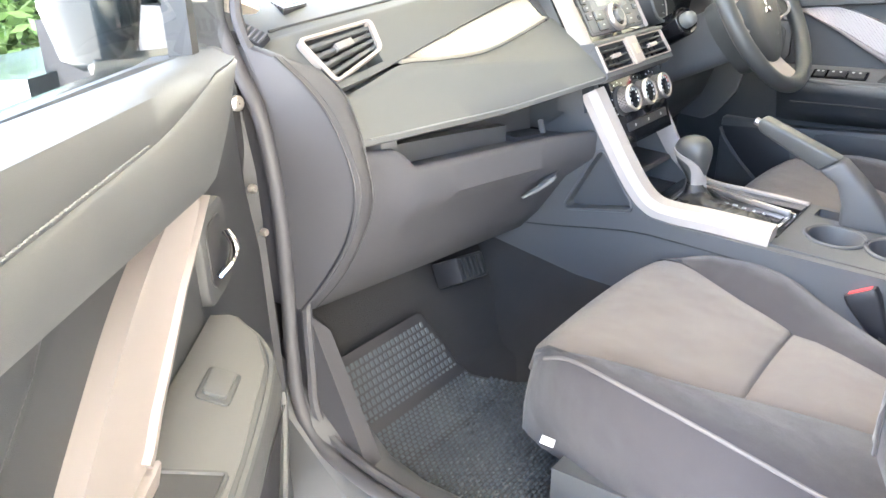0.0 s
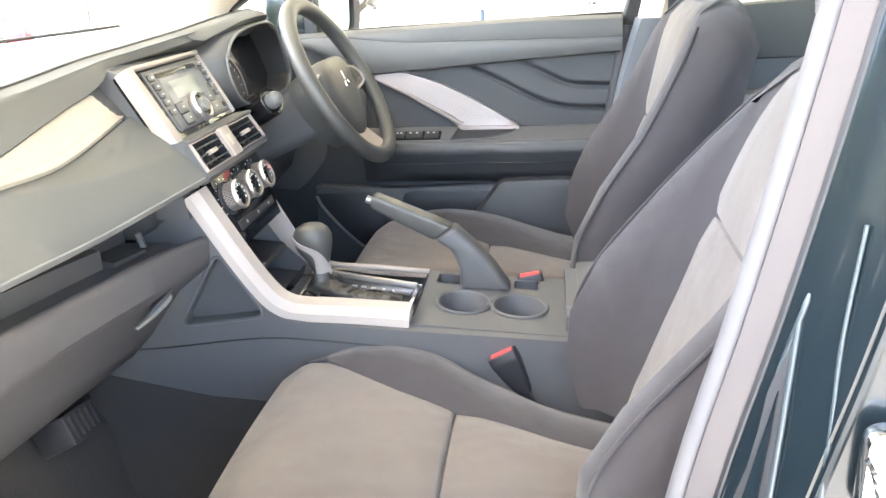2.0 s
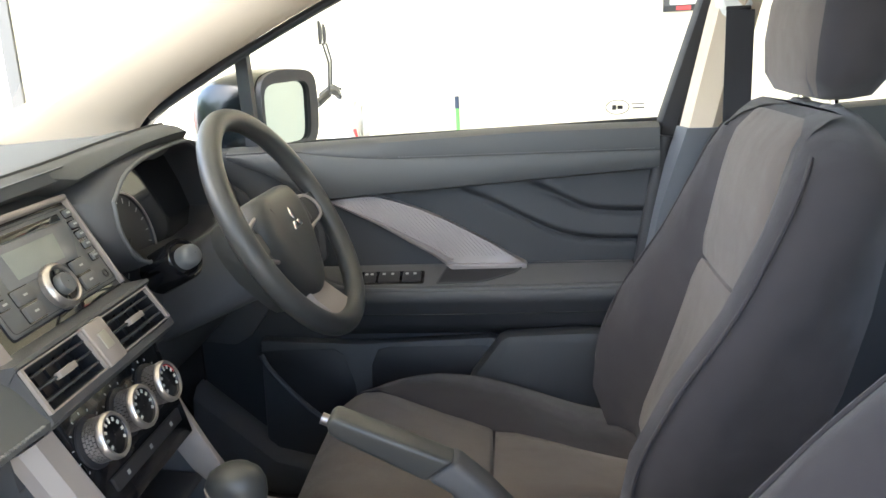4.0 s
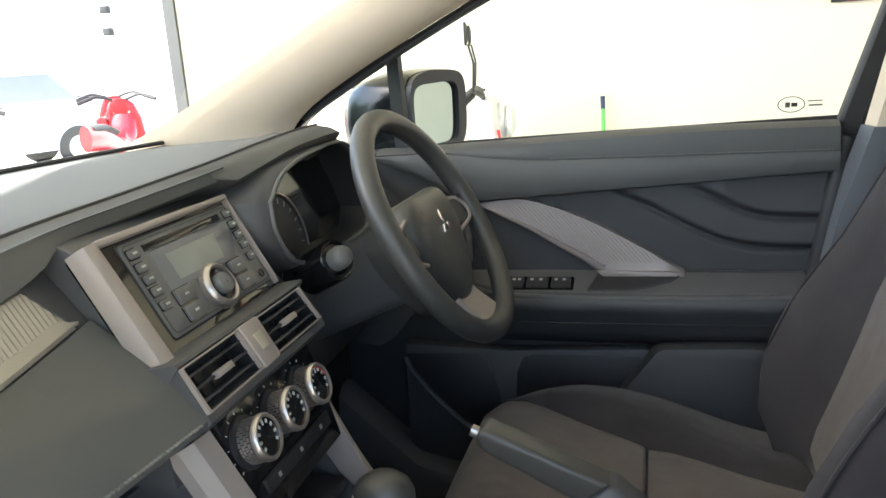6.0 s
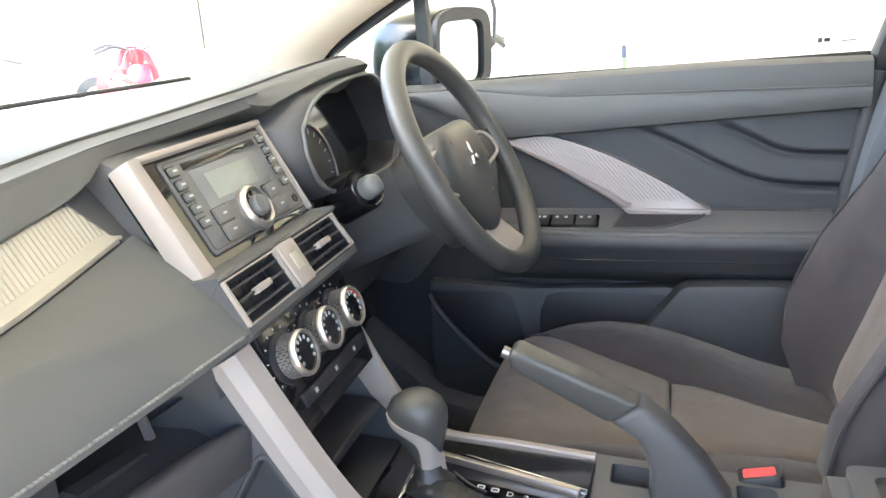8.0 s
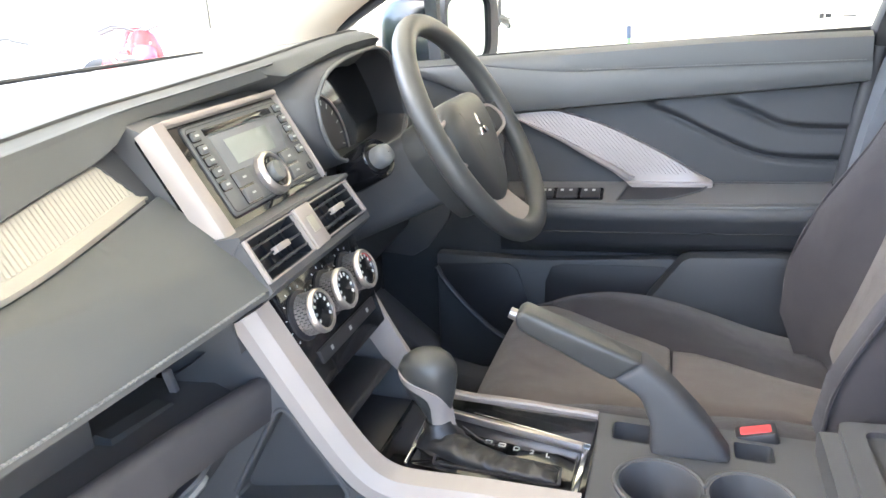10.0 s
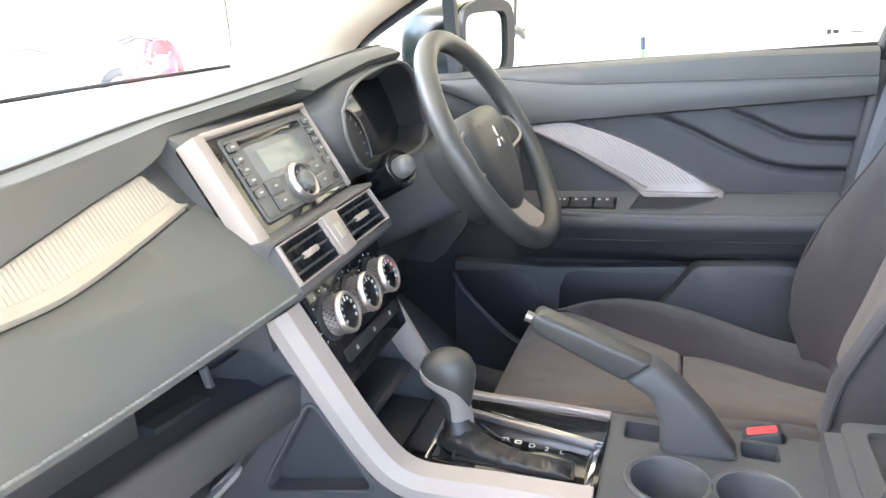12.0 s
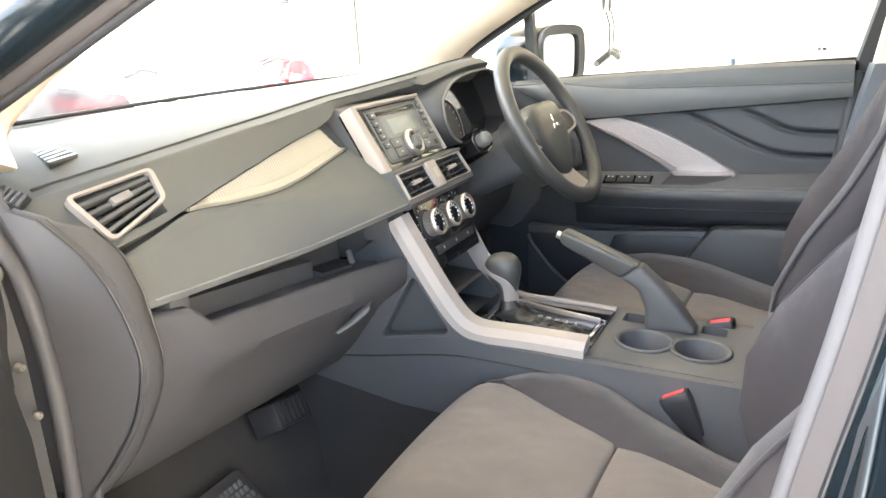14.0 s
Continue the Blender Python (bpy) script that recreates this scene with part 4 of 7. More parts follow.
for a in (90, 210, 330):
    c, s_ = math.cos(radians(a)), math.sin(radians(a))
    rot = lambda u, v: (u * s_ - v * -c, -u * c + v * s_)
    part("emblem", prism([(p_[0], p_[1] - 0.004) for p_ in (rot(0, 0.002), rot(0.007, 0.012), rot(0, 0.023), rot(-0.007, 0.012))], 0.004, 0.0115, wp, 0.0005), CHROME, wheel, "plain chrome lozenge")

column = thing("steering_column", (0.33, 0.6, 0.98), "dark plastic steering column shroud", "steering column")
colr = []
for t in steps(0, 1, 4):
    c = wheel_c + Vector((0, 0.06 + 0.17 * t, -0.03 - 0.085 * t))
    k = 1 - 0.15 * t
    colr.append([(c.x + u * k, c.y + v * 0.35, c.z + v * k) for u, v in rounded(-0.066, 0.075, -0.078, 0.042, 0.035, 4)])
part("shroud", loft(colr), HARD, column)
igf = Plane((0.250, 0.578, 1.040), (1, -0.45, 0), (0.1, 0.45, 0.9))
part("ignition_barrel", lathe([(0.0300, -0.05), (0.0300, 0.012), (0.0270, 0.016), (0.0225, 0.012), (0.001, 0.012)], igf), PIANO, column, "black ignition ring")
part("ignition_knob", lathe([(0.0165, 0.0), (0.0165, 0.024), (0.0145, 0.032), (0.010, 0.036), (0.001, 0.037)], igf), RADGREY, column)

# ---------------------------------------------------------------- centre console
console = thing("centre_console", (0, 0.25, 0.42), "dark plastic centre console with silver side trims", "console")
side = [(0.590, 0.950), (0.556, 0.882), (0.521, 0.820), (0.488, 0.770), (0.458, 0.748), (0.415, 0.741), (0.25, 0.730), (0.0, 0.715), (-0.14, 0.705), (-0.14, 0.43), (0.55, 0.43), (0.85, 0.45), (0.92, 0.60), (0.86, 0.78), (0.66, 0.90)]


tri_hole = round_poly([(0.482, 0.753), (0.634, 0.733), (0.554, 0.866)], 0.020, 5)
for s in (-1, 1):
    f = Plane((s * 0.128, 0, 0), (0, 1, 0), (0, 0, 1))
    part("side_panel", plate(side, [tri_hole] if s < 0 else [], -0.012, 0.0 if s > 0 else 0.012, f), HARD, console, "dark grained console side panel")
f = Plane((-0.128, 0, 0), (0, 1, 0), (0, 0, 1))
part("side_pocket", prism([(0.47, 0.730), (0.645, 0.722), (0.556, 0.880)], 0.014, 0.020, f), ARMGREY, console, "back of the side pocket")
part("pocket_wall", loft([[(-0.1395, u, v) for u, v in tri_hole], [(-0.108, 0.555 + (u - 0.555) * 0.93, 0.782 + (v - 0.782) * 0.93) for u, v in tri_hole]], cap=False), ARMGREY, console, "inner wall of the side pocket")
part("panel_joint", tube(spline([(-0.1402, 0.80, 0.680), (-0.1402, 0.664, 0.692), (-0.1402, 0.50, 0.712), (-0.1402, 0.40, 0.710), (-0.1402, 0.28, 0.700)], 5), 0.0016, 6, up=(1, 0, 0)), DARK, console, "thin joint line along the console side")
part("pocket_rim", tube([(-0.1405, u, v) for u, v in tri_hole], 0.003, 6, up=(1, 0, 0), closed=True), HARD, console, "rounded rim of the side pocket")
for s in (-1, 1):
    path = spline([(s * 0.132, 0.574, 0.966), (s * 0.128, 0.537, 0.896), (s * 0.124, 0.503, 0.834), (s * 0.121, 0.472, 0.788), (s * 0.119, 0.447, 0.769), (s * 0.117, 0.415, 0.763), (s * 0.115, 0.35, 0.760), (s * 0.112, 0.245, 0.752)], 6)
    rr = []
    cut = ((0.018, -0.022), (0.016, -0.009), (0.005, 0.004), (-0.018, 0.0085), (-0.0215, 0.006), (-0.023, -0.014)) if s < 0 else ((0.011, -0.032), (0.0095, -0.018), (0.004, -0.0130), (-0.0055, -0.0120), (-0.0075, -0.0145), (-0.0085, -0.036))
    for i, p in enumerate(path):
        d = (path[min(i + 1, len(path) - 1)] - path[max(i - 1, 0)]).normalized()
        up = Vector((s, 0, 0)).cross(d) * s
        up = up if up.z > 0 else -up
        rr.append([p + Vector((s * a, 0, 0)) + up * c for a, c in cut])
    part("side_trim", loft(rr), SILVER, console, "sweeping satin silver console trim", 24)
part("inner_trim", prism([(0.600, 0.905), (0.549, 0.905), (0.500, 0.812), (0.468, 0.765), (0.500, 0.765), (0.535, 0.800)], 0.110, 0.118, YZ, 0.001), SILVER, console, "satin silver inner cheek")
cub = [(0.46, 0.735), (0.60, 0.745), (0.60, 0.88), (0.62, 0.88), (0.62, 0.72), (0.46, 0.72)]
part("cubby", prism(cub, -0.112, 0.112, YZ, 0.004), DARK, console, "dark storage cubby below the climate panel")
part("cubby_shelf", prism([(0.52, 0.790), (0.60, 0.795), (0.60, 0.805), (0.525, 0.798)], -0.105, 0.105, YZ, 0.002), DARK, console)
for u in (-0.03, 0.02):
    so = part("socket", lathe([(0.014, 0.0), (0.014, 0.006), (0.011, 0.008), (0.010, 0.002), (0.001, 0.002)], Plane((u, 0.60, 0.845), (1, 0, 0), (0, 0, 1)), 20), HARD, console, "round power socket")
    part("socket_mark", box(u - 0.003, u + 0.003, 0.585, 0.592, 0.840, 0.850), WHITE, so)
tp = Plane((0, 0.25, 0.7305), (1, 0, 0), (0, -1, -0.075))  # top plate; v runs to the rear, w down
slots = [rounded(0.062, 0.105, 0.024, 0.071, 0.005, 3), rounded(0.060, 0.098, 0.167, 0.213, 0.005, 3)]
holes = [circle(-0.020, 0.083, 0.044, 32), circle(-0.020, 0.180, 0.044, 32), *slots]
part("top_plate", plate(rounded(-0.122, 0.122, -0.008, 0.265, 0.006), holes, -0.004, 0.006, tp), HARD, console, "dark plastic tray with two cup holders")
for h in ((-0.020, 0.083), (-0.020, 0.180)):
    f = Plane(tp(h[0], h[1], 0), tp.x, tp.y)
    part("cup_holder", lathe([(0.0485, -0.0042), (0.0475, -0.0070), (0.0445, -0.0072), (0.0430, -0.004), (0.0415, 0.03), (0.039, 0.06), (0.001, 0.06)], f, 40), HARD, console, "round cup holder with a raised rim")
co = math.acos(0.0485 / 0.0492)
eight = [tp(-0.020 - 0.0492 * math.sin(a), 0.083 - 0.0492 * math.cos(a), -0.0055) for a in steps(co + math.pi, 3 * math.pi - co, 28)]
eight += [tp(-0.020 - 0.0492 * math.sin(a), 0.180 - 0.0492 * math.cos(a), -0.0055) for a in steps(co, 2 * math.pi - co, 28)]
part("cup_rim", tube(eight, 0.0034, 8, closed=True), HARD, console, "rounded rim round both cup holders", 60)
part("console_core", box(-0.118, 0.118, -0.14, 0.46, 0.45, 0.655), DARK, console)
box_c = thing("console_box", (0.0, -0.12, 0.70), "dark plastic storage box behind the cup holders", "storage box")
part("body", loft([[(x, y, z) for x, z in ((-0.105, 0.66), (-0.10, 0.740), (-0.085, 0.753), (0.085, 0.753), (0.10, 0.740), (0.105, 0.66))] for y in (-0.01, -0.025, -0.33)]), HARD, box_c)

bf = Plane((0, 0, 0.7515), (-1, 0, 0), (0, -1, 0))
part("rim", plate(rounded(-0.098, 0.098, 0.03, 0.32, 0.012, 3), [rounded(-0.078, 0.078, 0.055, 0.31, 0.010, 3)], 0.0, 0.010, bf), HARD, box_c, "raised rim of the box")
part("tray", prism(rounded(-0.078, 0.078, 0.055, 0.31, 0.010, 3), 0.0, 0.003, bf), ARMGREY, box_c, "dark tray")
part("curved_clip", tube(spline([(-0.045, -0.075, 0.757), (-0.05, -0.10, 0.761), (-0.045, -0.135, 0.761), (-0.03, -0.16, 0.757)], 5), 0.007, 8, flat=0.5), SILVER, box_c, "pale curved clip")

# gear selector
gear = thing("gear_selector", (0.005, 0.37, 0.735), "automatic gear lever with gloss black gate and leather boot", "gear lever")
gp = Plane((0.008, 0.25, 0.737), (1, 0, 0), (0, 1, 0.07))
part("gate_panel", prism(rounded(-0.100, 0.090, -0.006, 0.238, 0.006), -0.02, 0.001, gp, 0.001), PIANO, gear, "gloss black gear gate")
part("gate_inlay", prism(round_poly([(-0.086, 0.010), (0.006, 0.010), (0.044, 0.196), (-0.070, 0.196)], 0.006), 0.0, 0.0030, gp, 0.001), PIANO, gear, "raised gloss black gate inlay")
for a_, b_, hw, top in (((0.050, 0.205), (0.012, 0.006), 0.0042, 0.011), ((0.012, 0.002), (-0.092, 0.006), 0.0034, 0.006), ((0.052, 0.203), (-0.072, 0.200), 0.0028, 0.005), ((0.060, 0.150), (0.024, -0.002), 0.0012, 0.004)):
    d_ = (Vector(b_) - Vector(a_)).normalized()
    n_ = Vector((-d_.y, d_.x)) * hw
    part("gate_bar", prism([tuple(Vector(a_) - n_), tuple(Vector(b_) - n_), tuple(Vector(b_) + n_), tuple(Vector(a_) + n_)], 0.0, top, gp, 0.0014), KNURL if hw > 0.004 else CHROME, gear, "bright metal bar along the gate")
part("gate_slot", plate(round_poly([(-0.068, 0.022), (-0.032, 0.024), (-0.018, 0.176), (-0.066, 0.170)], 0.004), [round_poly([(-0.065, 0.025), (-0.035, 0.027), (-0.021, 0.173), (-0.063, 0.167)], 0.004)], 0.002, 0.0050, gp), DARK, gear, "black frame round the boot")
for (u, v), ch in zip(((-0.0120, 0.044), (-0.0100, 0.063), (-0.0078, 0.082)), "L2D"):
    cu_ = bpy.data.curves.new("gate_letter", "FONT")
    cu_.body, cu_.size, cu_.align_x, cu_.align_y, cu_.extrude = ch, 0.012, "CENTER", "CENTER", 0.0002
    tmp = new("gate_letter", cu_)
    me_ = bpy.data.meshes.new_from_object(tmp.evaluated_get(bpy.context.evaluated_depsgraph_get()))
    bpy.data.objects.remove(tmp)
    g = Plane(gp(u, v, 0.0034), -gp.y, gp.x)
    b = bmesh.new()
    b.from_mesh(me_)
    for q in b.verts:
        q.co = g(q.co.x, q.co.y, q.co.z)
    part("gate_letter", b, PALEPRINT, gear, "pale printed gear letter")
for u, v in ((-0.0040, 0.100), (-0.0018, 0.117)):
    part("gate_mark", plate(rounded(u - 0.0035, u + 0.0035, v - 0.0045, v + 0.0045, 0.0015, 2), [rounded(u - 0.002, u + 0.002, v - 0.003, v + 0.003, 0.001, 2)], 0.003, 0.0037, gp), PALEPRINT, gear)
rr = []
BOOTROWS = [(0.277, -0.043, 0.014, 0.003), (0.283, -0.043, 0.0150, 0.008), (0.300, -0.042, 0.0155, 0.010), (0.330, -0.040, 0.017, 0.011), (0.358, -0.036, 0.020, 0.013), (0.386, -0.029, 0.022, 0.016), (0.405, -0.021, 0.024, 0.020), (0.420, -0.015, 0.024, 0.020), (0.434, -0.012, 0.022, 0.015), (0.444, -0.012, 0.018, 0.008), (0.450, -0.012, 0.012, 0.002)]
for i in range(61):
    y = 0.277 + 0.173 * i / 60
    cxb, hw, h = smooth_rows(BOOTROWS, y)
    z0_ = 0.739 + 0.07 * (y - 0.25)
    ring = []
    for k in range(25):
        a_ = math.pi * k / 24
        p = Vector((cxb + hw * math.cos(a_), y, z0_ + h * max(0.0, math.sin(a_)) ** 0.55))
        fold = noise.noise(Vector((p.x * 55 + y * 40, y * 110, a_ * 0.8))) * 0.0048 * min(1.0, h / 0.01) * math.sin(a_) ** 0.3 if 0 < k < 24 else 0.0
        ring.append(p + Vector((0.4 * math.cos(a_), 0, math.sin(a_))) * fold)
    rr.append(ring)
boot = part("boot", loft(rr), BOOT, gear, "crumpled black leather boot", 70)
part("boot_neck", loft([[(-0.008 + q * 0.6 + c * rx_ * (1 + 0.07 * math.sin(7 * k_ + 40 * z)), yc + a_ * ry_ * (1 + 0.05 * math.sin(5 * k_)), z) for k_, (a_, c) in enumerate(circle(0, 0, 1.0, 24))] for z, yc, ry_, rx_, q in ((0.752, 0.412, 0.034, 0.028, -0.012), (0.758, 0.415, 0.027, 0.023, -0.008), (0.763, 0.417, 0.026, 0.024, -0.006), (0.768, 0.420, 0.020, 0.019, -0.002), (0.772, 0.421, 0.020, 0.019, 0.0), (0.777, 0.423, 0.0165, 0.0165, 0.002), (0.781, 0.424, 0.016, 0.016, 0.004))]), BOOT, gear, "gathered leather collar of the boot", 60)
part("boot_piping", tube(spline([(-0.028, 0.352, 0.766), (-0.022, 0.372, 0.770), (-0.012, 0.392, 0.777)], 4), 0.0012, 5), DARK, boot)
kr = [(0.768, 0.411, 0.437, 0.013), (0.785, 0.410, 0.438, 0.0145), (0.803, 0.405, 0.449, 0.018), (0.820, 0.401, 0.462, 0.024), (0.836, 0.398, 0.467, 0.028), (0.850, 0.398, 0.468, 0.0285), (0.861, 0.403, 0.462, 0.025), (0.868, 0.412, 0.452, 0.018), (0.8715, 0.424, 0.440, 0.008)]
part("knob", loft([[(-0.005 + c * w, (y0 + y1) / 2 + a_ * (y1 - y0) / 2, z) for a_, c in circle(0, 0, 1.0, 24)] for z, y0, y1, w in kr]), LEATHER, gear, "black leather knob", 60)
ACCENT = [(0.4675, 0.8455, 0.0035), (0.458, 0.8395, 0.0045), (0.4465, 0.8345, 0.005), (0.434, 0.829, 0.006), (0.4235, 0.8205, 0.008), (0.4185, 0.807, 0.010), (0.417, 0.791, 0.012), (0.4165, 0.770, 0.013)]


def knob_side(y, z):
    y0, y1, w = smooth_rows(kr, z)
    q = (2 * y - y0 - y1) / (y1 - y0)
    return w * math.sqrt(max(0.0, 1 - q * q))


acc = [Vector((0, *p[:2])) for p in spline([(y, z, hw) for y, z, hw in ACCENT], 3)]
wid = [p[2] for p in spline([(y, z, hw) for y, z, hw in ACCENT], 3)]
rr = []
for i, p in enumerate(acc):
    d_ = (acc[min(i + 1, len(acc) - 1)] - acc[max(i - 1, 0)]).normalized()
    n_ = Vector((0, -d_.z, d_.y)) * wid[i]
    ring = []
    for q in (-1, -0.85, -0.4, 0, 0.4, 0.85, 1):
        e = p + n_ * q
        ring.append(Vector((-0.005 - knob_side(e.y, e.z) - (0.0018 if abs(q) < 0.99 else -0.002), e.y, e.z)))
    rr.append(ring + [Vector((0.0, e.y, e.z)) for e in (p + n_ * 0.8, p - n_ * 0.8)])
part("knob_accent", loft(rr), SILVER, gear, "satin silver strip on the knob", 50)

# handbrake
hb = thing("handbrake_lever", (0.065, 0.10, 0.73), "black plastic handbrake lever, released, with chrome button", "handbrake")
part("grip", prism([(0.328, 0.906), (0.337, 0.898), (0.335, 0.882), (0.322, 0.874), (0.224, 0.821), (0.189, 0.846)], 0.041, 0.079, Plane((0, 0, 0), (0, 1, 0), (0, 0, 1)), 0.010, 3), LEATHER, hb, "black grained grip")
part("button", tube([(0.060, 0.3455, 0.896), (0.060, 0.325, 0.887)], 0.0070, 12), KNURL, hb, "satin silver release button")
hbf = Plane((0.0, 0, 0), (0, 1, 0), (0, 0, 1))
part("lever_base", prism([(0.190, 0.847), (0.150, 0.810), (0.118, 0.773), (0.085, 0.722), (0.180, 0.722), (0.180, 0.765), (0.192, 0.800), (0.226, 0.822)], 0.042, 0.090, hbf, 0.010, 3), HARD, hb, "dark plastic lever shroud")
for sl in slots:
    mid_ = Vector((sum(u for u, v in sl) / len(sl), sum(v for u, v in sl) / len(sl)))
    part("tray_slot", loft([[tp(mid_.x + (u - mid_.x) * k, mid_.y + (v - mid_.y) * k, w) for u, v in sl] for w, k in ((-0.0046, 1.03), (-0.005, 0.975), (0.030, 0.95))], cap=False), ARMGREY, console, "small rectangular opening beside the lever")
    part("slot_floor", prism(sl, 0.024, 0.028, tp), HARD, console)

# ---------------------------------------------------------------- front seats
CUSH = [(-0.14, 0.245, 0.608, 0.612), (0.0, 0.255, 0.632, 0.640), (0.08, 0.262, 0.645, 0.664), (0.14, 0.266, 0.652, 0.682), (0.20, 0.266, 0.660, 0.696), (0.27, 0.258, 0.672, 0.705), (0.33, 0.240, 0.684, 0.704), (0.375, 0.224, 0.689, 0.696), (0.41, 0.215, 0.686, 0.680), (0.44, 0.200, 0.664, 0.648), (0.455, 0.186, 0.63, 0.61), (0.458, 0.180, 0.575, 0.565)]
INSERT = [(-0.14, 0.048), (0.0, 0.066), (0.062, 0.084), (0.158, 0.109), (0.27, 0.148), (0.36, 0.186), (0.41, 0.198), (0.44, 0.186), (0.457, 0.170)]
BACK_D = [(0.63, -0.085, -0.045, 0.225), (0.70, -0.112, -0.020, 0.245), (0.78, -0.140, -0.030, 0.262), (0.88, -0.172, -0.075, 0.270), (0.98, -0.198, -0.140, 0.268), (1.07, -0.214, -0.185, 0.262), (1.13, -0.226, -0.212, 0.252), (1.165, -0.238, -0.230, 0.228), (1.190, -0.254, -0.250, 0.188), (1.204, -0.272, -0.269, 0.140), (1.209, -0.288, -0.286, 0.085)]
BACK_P = [(0.63, -0.085, -0.030, 0.225), (0.70, -0.115, -0.008, 0.245), (0.78, -0.143, -0.014, 0.262), (0.86, -0.172, -0.055, 0.270), (0.96, -0.205, -0.135, 0.270), (1.04, -0.232, -0.200, 0.255), (1.10, -0.258, -0.248, 0.228), (1.15, -0.292, -0.292, 0.185), (1.172, -0.328, -0.325, 0.135), (1.178, -0.345, -0.342, 0.09)]


def seat(cx, BACK, hy, hz):
    st = thing("front_seat", (cx, 0.1, 0.42), "charcoal cloth bucket seat with brown-grey woven inserts", "car seat", "front seats")
    rr = []
    inner = -1 if cx > 0 else 1

    def half_width(y, hw, side):
        return hw - (min(0.075, max(0.0, 0.33 - y) * 0.26) if side == inner else 0.0)

    for y, hw, zc, zb in CUSH:
        ring = []
        for side in (1, -1):
            w = half_width(y, hw, side)
            wi = min(lerp_rows(INSERT, y)[0], w - 0.030)
            zi = zb - (0.012 if side == inner and y < 0.2 else 0.0)
            half = [(0.0, zc - 0.010), (wi * 0.6, zc - 0.010), (wi - 0.004, zc - 0.007), (wi + 0.008, zc + 0.001), (wi + (w - 0.022 - wi) * 0.55, max(zi - 0.004, zc + 0.004)), (w - 0.022, zi), (w - 0.010, zi - 0.010), (w, zi - 0.036), (w + 0.004, min(zi - 0.075, 0.60)), (w - 0.004, 0.53)]
            low = [(cx + side * x, y, max(z, 0.525)) for x, z in half]
            ring += low if side > 0 else low[:0:-1]
        rr.append(ring)
    part("cushion", loft(rr), FABDARK, st, "charcoal cloth cushion sides", 60)
    for y0, y1 in ((-0.13, 0.156), (0.161, 0.456)):
        rr = []
        ys = steps(y0, y1, 8) if y1 < 0.2 else [0.161, 0.167, 0.2, 0.25, 0.3, 0.34, 0.37, 0.40, 0.415, 0.428, 0.439, 0.447, 0.453, 0.457]
        for y in ys:
            hw, zc, zb = smooth_rows(CUSH[:11], min(y, 0.455))
            wi = min(lerp_rows(INSERT, y)[0], half_width(y, hw, inner) - 0.030)
            d = min(abs(y - y0), abs(y1 - y) if y1 < 0.2 else 9)
            lift = 0.006 * min(1.0, d / 0.02) ** 0.5 - 0.003
            rr.append([(cx + x * wi, y + (0.005 if y > 0.43 else 0), zc + lift + 0.007 * (1 - x * x) - (0.010 if abs(x) > 1.01 else 0)) for x in (-1.035, -0.98, -0.7, -0.35, 0, 0.35, 0.7, 0.98, 1.035)] + [(cx + 0.95 * wi, y - 0.01, zc - 0.03), (cx - 0.95 * wi, y - 0.01, zc - 0.03)])
        part("cushion_insert", loft(rr), FABRIC, st, "brown-grey woven cushion centre", 60)
    for s_ in (-1, 1):
        line = spline([(cx + s_ * (half_width(y, hw, s_) - 0.013), y, zb - 0.0060 - (0.012 if s_ == inner and y < 0.2 else 0)) for y, hw, zc, zb in CUSH[0:9]], 4)
        part("piping", tube(line, 0.0030, 6), PIPING, st, "pale grey piping")
        line = spline([(cx + s_ * (hw - 0.024), yb - 0.0085, z) for z, yi, yb, hw in BACK[1:8]], 4)
        part("piping", tube(line, 0.0028, 6), FABDARK, st)
    part("height_lever", tube([(cx - inner * 0.252, 0.362, 0.578), (cx - inner * 0.258, 0.380, 0.583)], 0.0075, 10, flat=0.6), WHITE, st, "pale end of the seat lever")
    part("skirt", loft([[(cx + s_ * x, y, z) for s_, x, z in ((-1, 0.262, 0.545), (-1, 0.266, 0.50), (-1, 0.255, 0.455), (-1, 0.22, 0.45), (1, 0.22, 0.45), (1, 0.255, 0.455), (1, 0.266, 0.50), (1, 0.262, 0.545))] for y in (-0.18, -0.05, 0.2, 0.32, 0.36)]), HARD, st, "grey plastic seat base cover")
    for s_ in (-1, 1):
        part("rail", box(cx + s_ * 0.19 - 0.02, cx + s_ * 0.19 + 0.02, -0.25, 0.40, 0.415, 0.46, bevel=0.003), DARK, st)
    rr = []
    for z, yi, yb, hw in BACK:
        th = 0.30 + 0.70 * min(1.0, (BACK[-1][0] - z) / 0.075) ** 0.6
        half = [(0.0, yi - 0.010), (0.10, yi - 0.008), (0.14, yi - 0.002), (0.165, yi * 0.5 + yb * 0.5), (hw - 0.055, yb), (hw - 0.025, yb - 0.010 * th), (hw - 0.003, yb - 0.045 * th), (hw, yb - 0.085 * th), (hw - 0.03, min(yi - 0.11 * th, yb - 0.13 * th)), (hw * 0.5, yi - 0.125 * th)]
        rr.append([(cx + x, y, z) for x, y in half] + [(cx - x, y, z) for x, y in reversed(half)][0:-1])
    part("backrest", loft(rr), FABDARK, st, "charcoal cloth backrest sides", 60)
    for z0, z1 in ((0.65, 0.952), (0.958, BACK[-1][0] - 0.012)):
        rr = []
        for z in steps(z0, z1, 8):
            yi, yb, hw = smooth_rows(BACK, z)
            d = min(z - z0, z1 - z)
            lift = 0.006 * min(1.0, d / 0.02) ** 0.5 - 0.003
